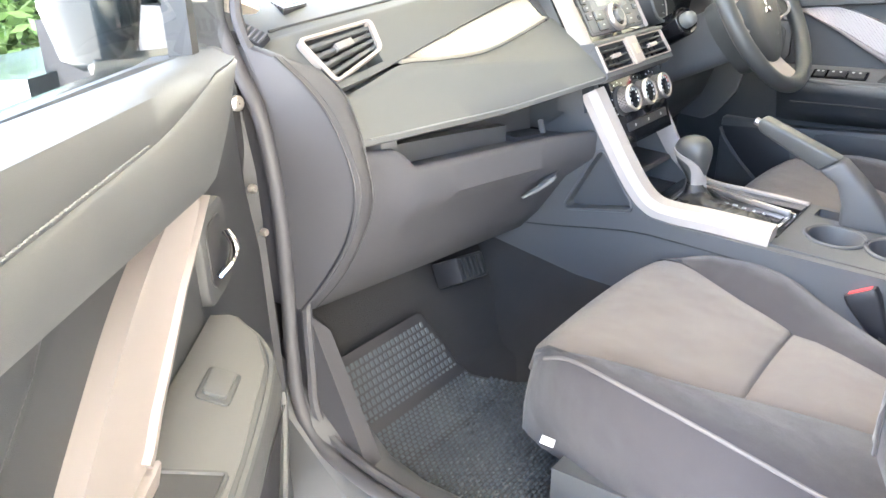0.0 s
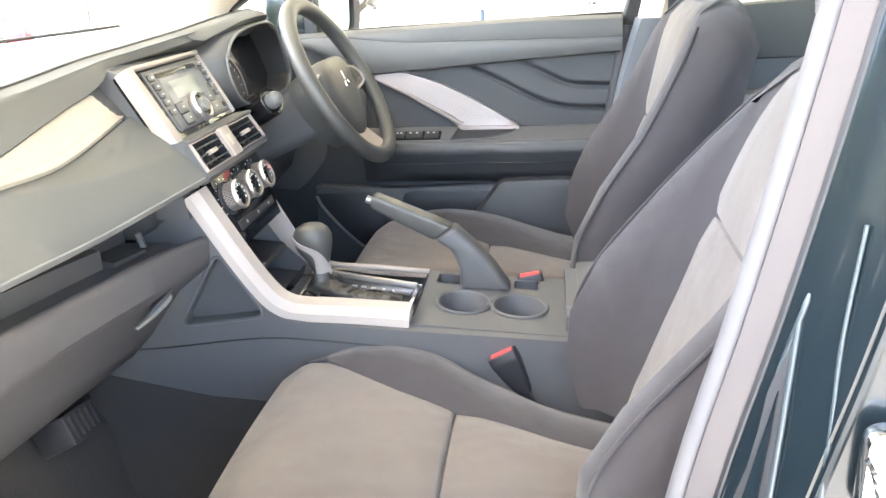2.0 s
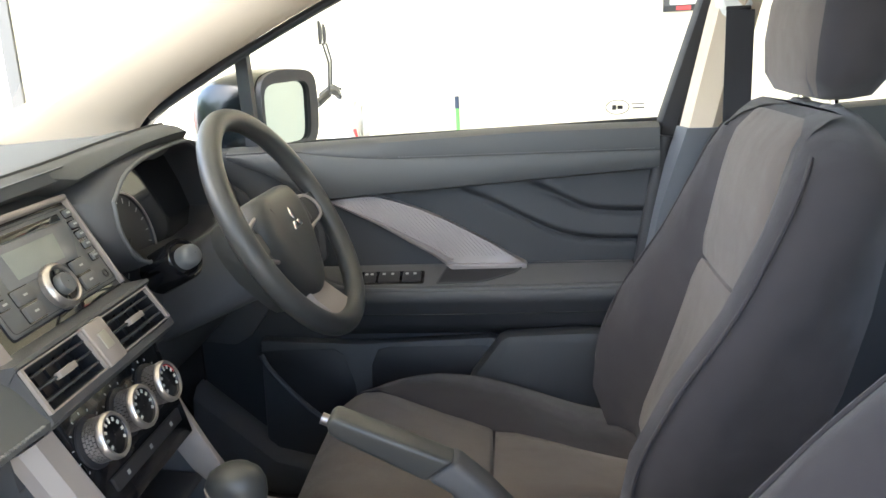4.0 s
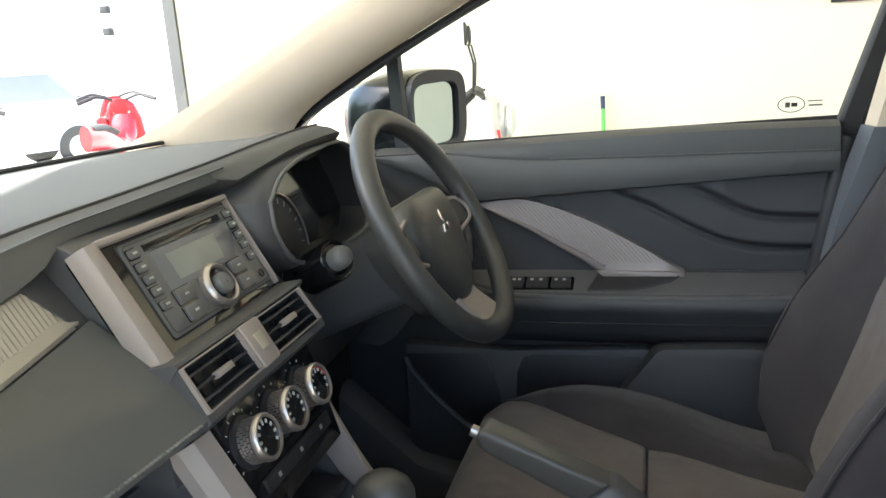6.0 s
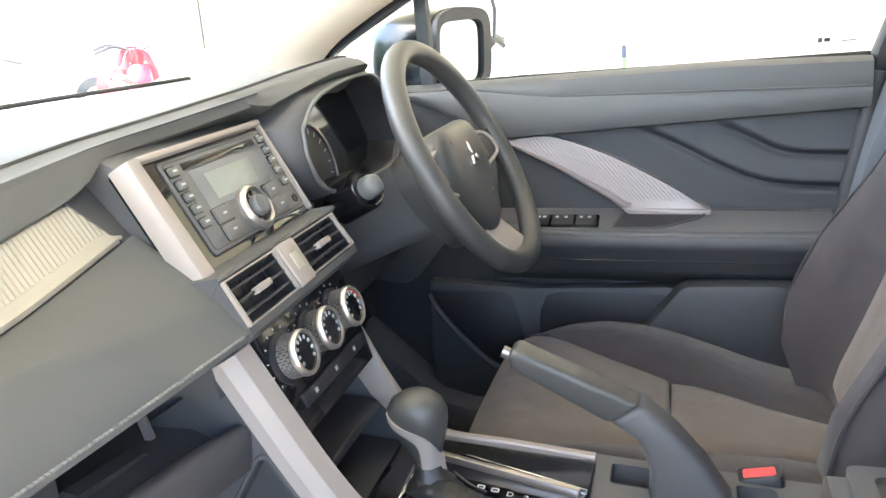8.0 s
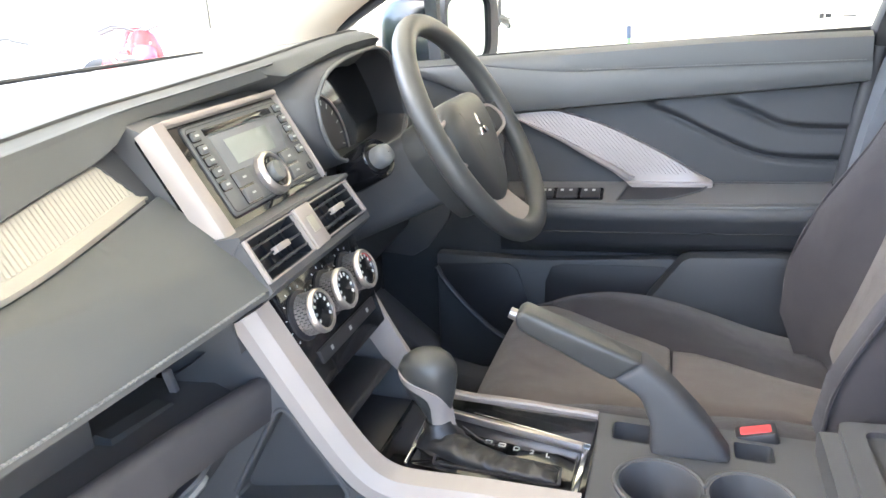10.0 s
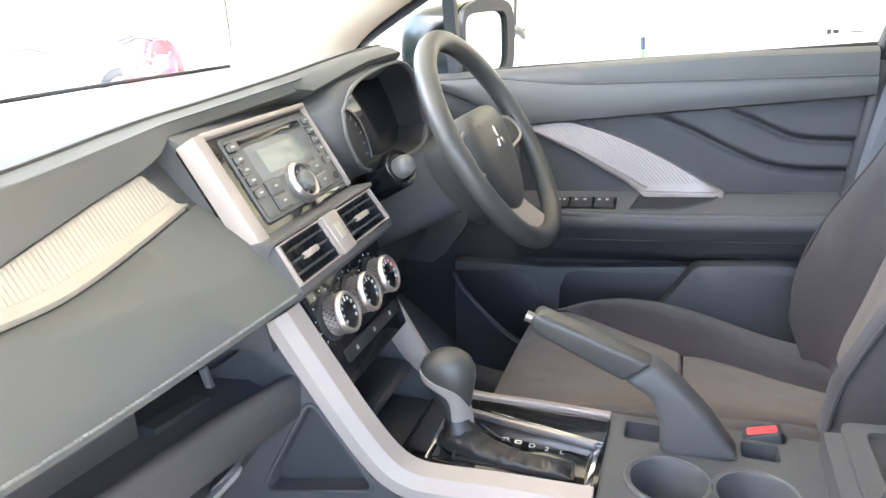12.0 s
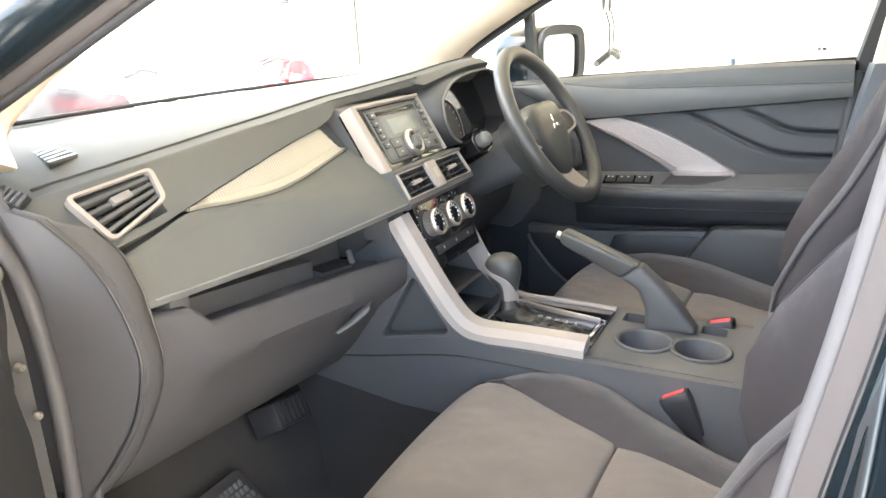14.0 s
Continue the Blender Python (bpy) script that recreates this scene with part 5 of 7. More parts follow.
            w = 0.145 if z < 0.97 else 0.145 - 0.03 * (z - 0.97) / 0.23
            rr.append([(cx + x * w, yi + lift + 0.004 * (1 - x * x) - (0.010 if abs(x) > 1 else 0), z) for x in (-1.04, -0.97, -0.66, -0.33, 0, 0.33, 0.66, 0.97, 1.04)] + [(cx + 0.9 * w, yi - 0.03, z), (cx - 0.9 * w, yi - 0.03, z)])
        part("backrest_insert", loft(rr), FABRIC, st, "woven backrest centre", 60)
    HEAD = ((0.0, 0.075, 0.018), (0.006, 0.108, 0.036), (0.030, 0.126, 0.050), (0.075, 0.132, 0.056), (0.125, 0.130, 0.055), (0.165, 0.122, 0.048), (0.195, 0.104, 0.034), (0.204, 0.08, 0.014))
    part("headrest", loft([[(cx + a, hy + b_ - h * 0.1, hz + h) for a, b_ in rounded(-w, w, -d, d, min(w, d) * 0.85, 4)] for h, w, d in HEAD]), FABDARK, st, "charcoal cloth headrest", 60)
    part("headrest_insert", loft([[(cx + x * (w - d * 0.45), hy + d + 0.004 - 0.006 * x * x - (0.014 if abs(x) > 1 else 0) - h * 0.1, hz + h) for x in (-1.06, -0.97, -0.6, 0, 0.6, 0.97, 1.06)] + [(cx + x * (w - d * 0.7), hy + d * 0.3 - h * 0.1, hz + h) for x in (0.8, -0.8)] for h, w, d in HEAD[1:7]]), FABRIC, st, "brown-grey woven headrest front", 60)
    for s_ in (-1, 1):
        part("headrest_post", tube([(cx + s_ * 0.06, hy + 0.005, hz - 0.05), (cx + s_ * 0.06, hy, hz + 0.02)], 0.006, 10), CHROME, st)
        part("post_collar", lathe([(0.015, 0.0), (0.015, 0.012), (0.011, 0.016), (0.006, 0.016)], Plane((cx + s_ * 0.06, hy + 0.004, hz - 0.022), (1, 0, 0), (0, 1, 0)), 16), PALEPLASTIC, st, "pale plastic post collar")
    return st


seat(-0.37, BACK_P, -0.340, 1.188)
seat(0.390, BACK_D, -0.315, 1.220)

# ---------------------------------------------------------------- doors
def door(nm, o, d, n, label, switches):
    """A front door trim: u runs from its hinge end to the rear, h out into the cabin."""
    o, d, n = Vector(o), Vector(d).normalized(), Vector(n).normalized()
    P = lambda u, h, z: Vector((o.x, o.y, 0)) + d * u + n * h + Vector((0, 0, z))
    dr = thing(nm, P(0.4, 0, 0.45), label, "car door")

    def skin(name, poly, h0, h1, mat, lab="", bevel=0.004):
        b = bmesh.new()
        loft([[P(u, h0, z) for u, z in poly], [P(u, h1, z) for u, z in poly]], b)
        bmesh.ops.recalc_face_normals(b, faces=b.faces)
        soften(b, bevel)
        return part(name, b, mat, dr, lab)

    skin("outer_skin", [(-0.02, 0.36), (1.0, 0.36), (1.02, 0.8), (1.0, 1.14), (0.1, 1.12), (-0.03, 1.02)], -0.14, -0.10, PAINT, "dark blue painted outer skin", 0.01)
    skin("panel", [(0.0, 0.44), (0.885, 0.44), (0.900, 0.85), (0.942, 1.13), (0.25, 1.126), (0.055, 1.130), (0.050, 0.97), (0.012, 0.86)], -0.10, -0.026, DOORDARK, "dark plastic door lining", 0.01)
    # padded upper band from the belt line to the crease
    rr = []
    for u in [0.12, 0.135, 0.15, 0.17, 0.19, 0.21, 0.23, 0.25, 0.27] + steps(0.29, 0.942, 18):
        zt = 1.128 + 0.026 * min(1, u / 0.7)
        zc = max(1.010 + 0.065 * u, lerp_rows([(0.12, 1.112), (0.15, 1.100), (0.195, 1.084), (0.245, 1.056), (0.29, 1.034), (0.34, 1.0)], u)[0])
        zm = min(zt - 0.010, max(zc + 0.010, 1.107 + 0.020 * max(0.0, (0.45 - u) / 0.2) ** 1.5))
        cz = min(1.0, (zm - zc) / 0.024)
        off = -0.045 * max(0.0, (0.26 - u) / 0.26) ** 2
        rr.append([P(u, hh + off, zz) for hh, zz in ((-0.045, zt), (-0.01, zt + 0.002), (0.006, zt - 0.006), (0.012, zm + 0.003), (0.011, zm), (0.014, zm - 0.004 * cz), (0.014, zc + 0.018 * cz), (0.009, zc + 0.004 * cz), (-0.002, zc), (-0.04, zc + 0.003 * cz))])
    part("upper_band", loft(rr), BANDGREY, dr, "soft padded band with stitched seam", 50)
    # stitches along the band
    b = bmesh.new()
    for u in steps(0.46, 0.93, 78):
        loft([[P(u - 0.002, hh, 1.1102), P(u + 0.002, hh, 1.1102), P(u + 0.002, hh, 1.1112), P(u - 0.002, hh, 1.1112)] for hh in (0.008, 0.0132)], b)
    tagged(part("stitching", b, THREAD, dr), "pale thread stitching", "", "", "stuff")
    # sculpted middle with two folds: each lower flap tucks under the one above
    FOLDS = ([(0.5618, 1.0465), (0.6261, 1.0203), (0.7083, 0.977), (0.7689, 0.9505), (0.8278, 0.9395), (0.93, 0.9360), (0.97, 0.936)], [(0.693, 1.0545), (0.7448, 1.0341), (0.8043, 1.0050), (0.8428, 0.9967), (0.93, 0.9928), (0.97, 0.9925)])
    rows = []
    for i in range(141):
        u = 0.30 + 0.655 * i / 140
        zc = 1.010 + 0.065 * u
        col = []
        for j in range(121):
            z = 0.880 + (zc - 0.880) * j / 120
            h = -0.0215
            for fold in FOLDS:
                if u > fold[0][0]:
                    zf = smooth_rows(fold, u)[0]
                    k = min(1, (u - fold[0][0]) / 0.07)
                    up = max(-40, min(40, (z - zf) / 0.0028))
                    h += k * (0.014 / (1 + math.exp(-up)) * math.exp(-max(0, z - zf) / 0.06) - 0.007 * math.exp(-((z - zf + 0.006) / 0.007) ** 2))
            col.append(P(min(u, 0.902 + 0.145 * (z - 0.87)), h, z))
        rows.append(col)
    part("sculpted_insert", loft(rows, closed=False), DOORDARK, dr, "sculpted panel with two flowing folds", 60)
    # ribbed silver trim blade
    TOP = [(0.3165, 1.0285), (0.3594, 1.0325), (0.396, 1.0345), (0.420, 1.0300), (0.469, 1.0139), (0.5226, 0.9914), (0.5758, 0.9637), (0.6286, 0.934), (0.6707, 0.9067), (0.692, 0.895)]
    LOW = [(0.3165, 1.0262), (0.4141, 0.9767), (0.4689, 0.9428), (0.5125, 0.917), (0.5364, 0.8985), (0.550, 0.893), (0.692, 0.893)]
    btop = lambda u: smooth_rows(TOP, u)[0]
    bbot = lambda u: lerp_rows(LOW, u)[0]
    face = lambda u, z: -0.003 + 0.007 * max(0, min(1, (btop(u) - z) / max(0.004, btop(u) - bbot(u))))
    rows = []
    for i in range(81):
        u = 0.3165 + 0.3755 * i / 80
        top, bot = btop(u), bbot(u)
        rows.append([P(u, -0.024, top), P(u, -0.003, top - 0.0008), P(u, 0.0005, top * 0.5 + bot * 0.5), P(u, 0.004, bot + 0.0005), P(u, -0.020, bot)])
    blade = part("trim_blade", loft(rows, closed=False), BLADE, dr, "silver blade-shaped trim", 30)
    b = bmesh.new()
    du, dz = 0.66, -0.75
    for k in range(74):
        c = 0.60 + 0.0056 * k
        got = []
        for j in range(161):
            s_ = -0.45 + 0.9 * j / 160
            u, z = 0.75 * c + du * s_, 0.45 + 0.66 * c + dz * s_
            if 0.33 < u < 0.69 and bbot(u) + 0.004 + 0.012 * min(1, (u - 0.3165) / 0.22) < z < btop(u) - 0.0015:
                got.append((u, z))
        if len(got) > 2:
            (ua, za), (ub, zb) = got[0], got[-1]
            nu, nz = 0.75 * 0.0017, 0.66 * 0.0017
            loft([[P(u - nu, f0 - 0.001, z - nz), P(u - nu * 0.7, f0 + 0.0014, z - nz * 0.7), P(u + nu * 0.7, f0 + 0.0014, z + nz * 0.7), P(u + nu, f0 - 0.001, z + nz)] for u, z, f0 in ((ua, za, face(ua, za)), ((ua + ub) / 2, (za + zb) / 2, face((ua + ub) / 2, (za + zb) / 2)), (ub, zb, face(ub, zb)))], b)
    if switches > 1:
        tagged(part("ribbing", b, BLADE, blade), "fine diagonal silver ribs", "", "", "stuff")
    else:
        b.free()
    # smooth rim along the lower side of the blade, widening towards the lip
    rr = []
    for i in range(29):
        u = 0.3155 + 0.2300 * i / 28
        z = bbot(u)
        w = 0.0022 + 0.0085 * i / 28
        rr.append([P(u - 0.1 * w, -0.02, z - 0.001), P(u - 0.1 * w, 0.003, z - 0.001), P(u + 0.2 * w, 0.0080, z + 0.35 * w), P(u + 0.65 * w, 0.0085, z + 0.9 * w), P(u + 0.8 * w, 0.002, z + 1.15 * w)])
    part("blade_edge", loft(rr), BLADE, dr, "smooth pale silver rim", 30)
    skin("blade_lip", [(0.536, 0.8985), (0.5600, 0.8770), (0.6935, 0.8815), (0.6950, 0.8955)], -0.02, 0.012, BLADE, "pale silver lower lip", 0.003)
    # armrest ledge that slopes into the cabin, with switches and pull pocket
    ledge = lambda h: 0.890 - 0.40 * max(0.0, h)
    rr = []
    for u, hh in ((0.285, 0.020), (0.31, 0.045), (0.36, 0.062), (0.5, 0.070), (0.75, 0.070), (0.897, 0.065)):
        rr.append([P(u, -0.02, 0.890), P(u, 0.0, 0.890), P(u, hh - 0.016, ledge(hh - 0.016)), P(u, hh - 0.012, ledge(hh - 0.014)), P(u, hh - 0.002, 0.857), P(u, hh, 0.847), P(u, hh - 0.002, 0.836), P(u, hh - 0.012, 0.826), P(u, hh - 0.025, 0.79), P(u, -0.01, 0.75), P(u, -0.02, 0.75)])
    part("armrest", loft(rr), ARMGREY, dr, "dark plastic armrest with a sloping ledge", 40)
    part("armrest_ledge", loft([[P(u, -0.019, 0.8915), P(u, 0.0, 0.8915), P(u, hh - 0.014, ledge(hh - 0.014) + 0.0015), P(u, hh - 0.014, ledge(hh - 0.014) - 0.004), P(u, -0.019, 0.886)] for u, hh in ((0.287, 0.020), (0.31, 0.045), (0.36, 0.062), (0.5, 0.070), (0.75, 0.070), (0.897, 0.065))]), LEDGE, dr, "grey grained top of the armrest", 40)
    part("armrest_rim", tube(spline([P(0.292, 0.010, 0.881), P(0.312, 0.034, 0.8710), P(0.36, 0.052, 0.8645), P(0.5, 0.060, 0.8615), P(0.75, 0.060, 0.8615), P(0.893, 0.055, 0.8620)], 5), 0.0050, 8), BANDGREY, dr, "raised rim of the armrest")
    part("armrest_line", tube([P(0.335, 0.0555, 0.812), P(0.5, 0.0585, 0.812), P(0.75, 0.0585, 0.812), P(0.89, 0.054, 0.812)], 0.0012, 5), DARK, dr, "thin joint line")
    part("ledge_joint", tube([P(0.697, -0.006, 0.8925), P(0.80, -0.006, 0.8905), P(0.90, -0.006, 0.8890)], 0.0028, 6), DARK, dr, "dark joint above the ledge")
    lf = Plane(P(0, 0, 0.8915), d, n + Vector((0, 0, -0.40)))
    up_ = 1 if lf.z.z > 0 else -1

    def on_ledge(name, poly, w0, w1, mat, parent, lab="", bevel=0.001):
        return part(name, prism(poly, min(up_ * w0, up_ * w1), max(up_ * w0, up_ * w1), lf, bevel), mat, parent, lab)

    pull = round_poly([(0.540, 0.006), (0.690, 0.004), (0.672, 0.024), (0.625, 0.046), (0.600, 0.053), (0.522, 0.055)], 0.005)
    # No hole is cut; the pocket's shade is a dark inset on the ledge
    on_ledge("pull_shade", pull, -0.004, 0.0012, DARK, dr, "dark sheet for the shade inside the pull pocket", 0)
    part("pull_rim", tube([lf(u, v, up_ * 0.0012) for u, v in pull], 0.0022, 6, up=lf.z, closed=True), ARMGREY, dr, "rounded rim of the pull pocket")
    if switches > 1:
        pan = on_ledge("switch_panel", rounded(0.372, 0.497, 0.014, 0.053, 0.004, 3), -0.002, 0.0014, PIANO, dr, "gloss black window switch panel")
        for u0, u1 in ((0.379, 0.403), (0.409, 0.449), (0.455, 0.491)):
            on_ledge("window_switch", rounded(u0, u1, 0.019, 0.049, 0.003, 3), 0.001, 0.0050, DARK, pan)
            for m_ in (0.24, 0.66):
                on_ledge("switch_mark", rounded(u0 + (u1 - u0) * m_ - 0.003, u0 + (u1 - u0) * m_ + 0.003, 0.024, 0.030, 0.0012, 2), 0.0048, 0.0054, PALEPRINT, pan, "", 0)
    else:
        bez = on_ledge("switch_bezel", rounded(0.388, 0.440, 0.006, 0.036, 0.005, 3), -0.002, 0.0020, ARMGREY, dr, "window switch bezel")
        on_ledge("window_switch", rounded(0.394, 0.434, 0.010, 0.032, 0.004, 3), 0.001, 0.0055, HARD, bez, "single window switch", 0.0015)
    # inner handle
    skin("handle_bezel", rounded(0.205, 0.30, 0.90, 0.998, 0.02), -0.03, -0.012, ARMGREY, "handle bezel", 0.004)
    # Dark sheet on the bezel stands for the shade in the cup
    skin("handle_cup_shade", rounded(0.225, 0.286, 0.915, 0.985, 0.018), -0.013, -0.0105, DARK, "", 0.001)
    part("handle", tube(spline([P(0.274, -0.008, 0.928), P(0.264, 0.003, 0.940), P(0.249, 0.005, 0.953), P(0.234, -0.006, 0.962)], 4), 0.0048, 8, flat=0.7), CHROME, dr, "chrome inner door handle")
    # lower pocket
    skin("pocket_panel", [(0.14, 0.47), (0.88, 0.46), (0.89, 0.735), (0.64, 0.74), (0.62, 0.745), (0.36, 0.735), (0.15, 0.745)], -0.026, 0.008, ARMGREY, "door pocket panel", 0.008)
    # Flat dark sheets on the panel; the openings' shade is their colour
    skin("pocket_shade", [(0.150, 0.722), (0.30, 0.726), (0.322, 0.712), (0.340, 0.65), (0.346, 0.60), (0.336, 0.572), (0.305, 0.562), (0.265, 0.582), (0.21, 0.635), (0.165, 0.69)], 0.006, 0.0095, DARK)
    skin("pocket_shade", [(0.372, 0.60), (0.378, 0.69), (0.392, 0.722), (0.415, 0.728), (0.61, 0.728), (0.628, 0.72), (0.60, 0.66), (0.575, 0.60)], 0.006, 0.0095, DARK)
    part("pocket_lip", tube(spline([P(0.150, 0.010, 0.715), P(0.165, 0.012, 0.685), P(0.21, 0.014, 0.630), P(0.265, 0.015, 0.577), P(0.305, 0.015, 0.556), P(0.36, 0.014, 0.560)], 5), 0.006, 8), ARMGREY, dr, "rounded lip of the map pocket")
    skin("pocket_bulge", [(0.555, 0.62), (0.583, 0.683), (0.640, 0.758), (0.656, 0.766), (0.80, 0.771), (0.89, 0.765), (0.88, 0.50), (0.555, 0.50)], 0.0, 0.055, DOORDARK, "speaker bulge of the door pocket", 0.02)
    # window frame and glass
    part("divider_bar", soften(loft([[P(u + a, h, z) for a, h in ((-0.012, -0.03), (0.012, -0.03), (0.012, -0.055), (-0.012, -0.055))] for u, z in ((0.165, 1.11), (0.158, 1.335))]), 0.002), RUBBER, dr, "black window divider")
    part("waist_seal", tube([P(0.02, -0.048, 1.118), P(0.3, -0.048, 1.137), P(0.96, -0.048, 1.155)], 0.007, 6), RUBBER, dr)
    fr = spline([P(-0.03, -0.022, 1.203), P(0.002, -0.016, 1.222), P(0.207, 0.001, 1.330), P(0.462, 0.031, 1.442), P(0.737, 0.064, 1.522), P(1.07, 0.072, 1.552)], 6)
    part("window_frame", tube(fr, 0.009, 8), RUBBER, dr, "black upper window frame")
    part("rear_frame", soften(loft([[P(u + a, h + e, z) for a, e in ((-0.018, 0.0), (-0.012, 0.008), (0.016, 0.010), (0.024, 0.0), (0.018, -0.02), (-0.018, -0.02))] for u, h, z in ((0.957, -0.030, 1.10), (0.963, -0.022, 1.16), (1.016, 0.020, 1.355), (1.070, 0.068, 1.545))]), 0.003), RUBBER, dr, "black rear window frame")
    part("rear_edge_seal", tube(spline([P(0.895, -0.010, 0.48), P(0.906, -0.006, 0.80), P(0.916, -0.006, 0.90), P(0.955, -0.010, 1.13)], 5), 0.015, 10), RUBBER, dr, "black rubber seal along the rear edge")
    lean = lambda z: -0.045 + 0.115 * (z - 1.12) / 0.42
    g = part("window_glass", loft([[P(ub, lean(zb), zb), P(ut, lean(zt), zt)] for ub, ut, zb, zt in ((0.0, 0.0, 1.115, 1.215), (0.12, 0.12, 1.12, 1.283), (0.28, 0.28, 1.13, 1.362), (0.42, 0.42, 1.14, 1.425), (0.62, 0.62, 1.145, 1.490), (0.8, 0.83, 1.15, 1.530), (0.945, 1.055, 1.15, 1.545))], closed=False), GLASS, dr, "clear side window glass")
    g.visible_shadow = False
    return dr, P


door_d, PD = door("driver_door", (0.72, 0.787), (0, -1, 0), (-1, 0, 0), "closed driver's door with charcoal lining and silver blade trim", 3)
door_p, PP = door("passenger_door", (-0.778, 0.701), (-0.78, -0.625, 0), (0.625, -0.78, 0), "open passenger door with charcoal lining and silver blade trim", 1)

# ---------------------------------------------------------------- belts, mats, seals
def buckle(at, lean, label):
    t = thing("seat_belt_buckle", at, label, "seat belt buckle", "front belt buckles")
    a = Vector(at)
    up = Vector(lean).normalized()
    f = Plane(a, Vector((0, 1, 0.2)), Vector((1, 0, 0)))
    f.z = up
    f.x = Vector((0, 1, 0)) - up * up.y
    f.x.normalize()
    f.y = up.cross(f.x)
    part("body", loft([[f(u, v, w) for u, v in rounded(-a1, a1, -b1, b1, 0.006, 3)] for w, a1, b1 in ((-0.075, 0.012, 0.008), (-0.05, 0.018, 0.011), (-0.01, 0.025, 0.016), (0.004, 0.025, 0.016), (0.006, 0.024, 0.015))]), DARK, t, "black plastic buckle body")
    part("release_button", prism(rounded(-0.0185, 0.0185, -0.0095, 0.0095, 0.003, 3), 0.0, 0.0072, f, 0.0008), RED, t, "red release button")
    part("stalk", tube([f(0, 0, -0.07), f(-0.005, 0, -0.13)], 0.009, 8, flat=0.6), WEBBING, t)
    return t


buckle((-0.142, 0.092, 0.690), (0.0, 0.45, 0.85), "black seat belt buckle with red button beside the passenger seat")
buckle((0.122, 0.054, 0.721), (0.05, 0.2, 0.95), "black seat belt buckle with red button beside the driver seat")

mat = thing("floor_mat", (-0.45, 0.6, 0.43), "grey woven loop floor mat in the passenger footwell", "floor mat")


def mat_z(y):
    return lerp_rows([(0.2, 0.432), (0.62, 0.434), (0.70, 0.462), (0.79, 0.60), (0.86, 0.68)], y)[0]


cols = []
for y in steps(0.28, 0.775, 24):
    rx_ = lerp_rows([(0.28, -0.25), (0.52, -0.26), (0.60, -0.30), (0.68, -0.37), (0.775, -0.41)], y)[0]
    lx = -0.672 + max(0, y - 0.72) * 0.3
    cols.append([(lx, y, mat_z(y) - 0.006), (lx, y, mat_z(y)), (lx + 0.012, y, mat_z(y) + 0.006), (rx_ - 0.012, y, mat_z(y) + 0.006), (rx_, y, mat_z(y)), (rx_, y, mat_z(y) - 0.006)])
part("backing", loft(cols), RUBBER, mat, "dark bound edge")
b = bmesh.new()
for i in range(62):
    y = 0.29 + i * 0.0077
    rx_ = lerp_rows([(0.28, -0.25), (0.52, -0.26), (0.60, -0.30), (0.68, -0.37), (0.775, -0.41)], y)[0] - 0.016
    x = -0.655 + (0.5 * 0.0115 if i % 2 else 0)
    while x < rx_:
        z = mat_z(y) + 0.006
        z2 = mat_z(y + 0.005) + 0.006
        v = [b.verts.new(p) for p in ((x, y, z), (x + 0.0085, y, z), (x + 0.0085, y + 0.0052, z2), (x, y + 0.0052, z2), (x + 0.0018, y + 0.0012, z + 0.003), (x + 0.0067, y + 0.0012, z + 0.003), (x + 0.0067, y + 0.004, z2 + 0.003), (x + 0.0018, y + 0.004, z2 + 0.003))]
        for q in ((4, 5, 6, 7), (0, 1, 5, 4), (1, 2, 6, 5), (2, 3, 7, 6), (3, 0, 4, 7)):
            b.faces.new([v[k] for k in q])
        x += 0.0115
me = bpy.data.meshes.new("loops")
b.to_mesh(me)
b.free()
me.materials.append(MATGREY)
loops = new("pile", me)
loops.parent = mat
loops.matrix_parent_inverse = Matrix.Translation(-mat.location)
tagged(loops, "grey woven loops", "", "", "stuff")

# footwell duct under the glovebox
duct = thing("footwell_duct", (-0.28, 0.74, 0.62), "black slotted footwell air duct", "air duct")
fd = Plane((-0.33, 0.735, 0.62), (1, 0.1, -0.2), (0, 0.4, 0.9))
part("body", box(0, 0.10, 0, 0.05, -0.06, 0, fd, 0.004), DARK, duct)
for k in range(5):
    part("slot_bar", box(0.01 + k * 0.017, 0.018 + k * 0.017, 0.006, 0.044, 0, 0.004, fd), DARK, duct)

# rubber seals round the passenger doorway
OUTWARD = Vector((-0.7, 0.1, 0.7))
screen_edge = spline([(-x, y, z) for x, y, z in EDGE_WEST[1:5]], 6)
seal = spline([(-0.724, 0.37, 1.427), (-0.736, 0.638, 1.307), (-0.748, 0.772, 1.222), (-0.765, 0.793, 1.163), (-0.766, 0.770, 1.10), (-0.764, 0.730, 1.02), (-0.764, 0.715, 0.90), (-0.764, 0.718, 0.78), (-0.766, 0.722, 0.68), (-0.768, 0.715, 0.58), (-0.770, 0.66, 0.525), (-0.772, 0.50, 0.495), (-0.772, 0.2, 0.488), (-0.770, 0.02, 0.492), (-0.765, -0.05, 0.56)], 5)
for nm, away, thick, mat_, lab in (("pillar_gap_seal", 0.040, 0.007, RUBBER, "black rubber strip beside the door seal"), ("pillar_flange_west", 0.058, 0.013, PILLARGREY, "pale painted flange of the windscreen pillar"), ("pillar_skin_west", 0.096, 0.030, PAINT, "dark blue painted outer windscreen pillar")):
    structure(nm, tube([p + OUTWARD * away for p in screen_edge] + [Vector((-0.765 - away * 0.5, 0.80 + away, 1.16 + away * 0.3)), Vector((-0.770 - away * 0.5, 0.80 + away, 1.08))], thick, 10), mat_, lab, "pillar", 60)
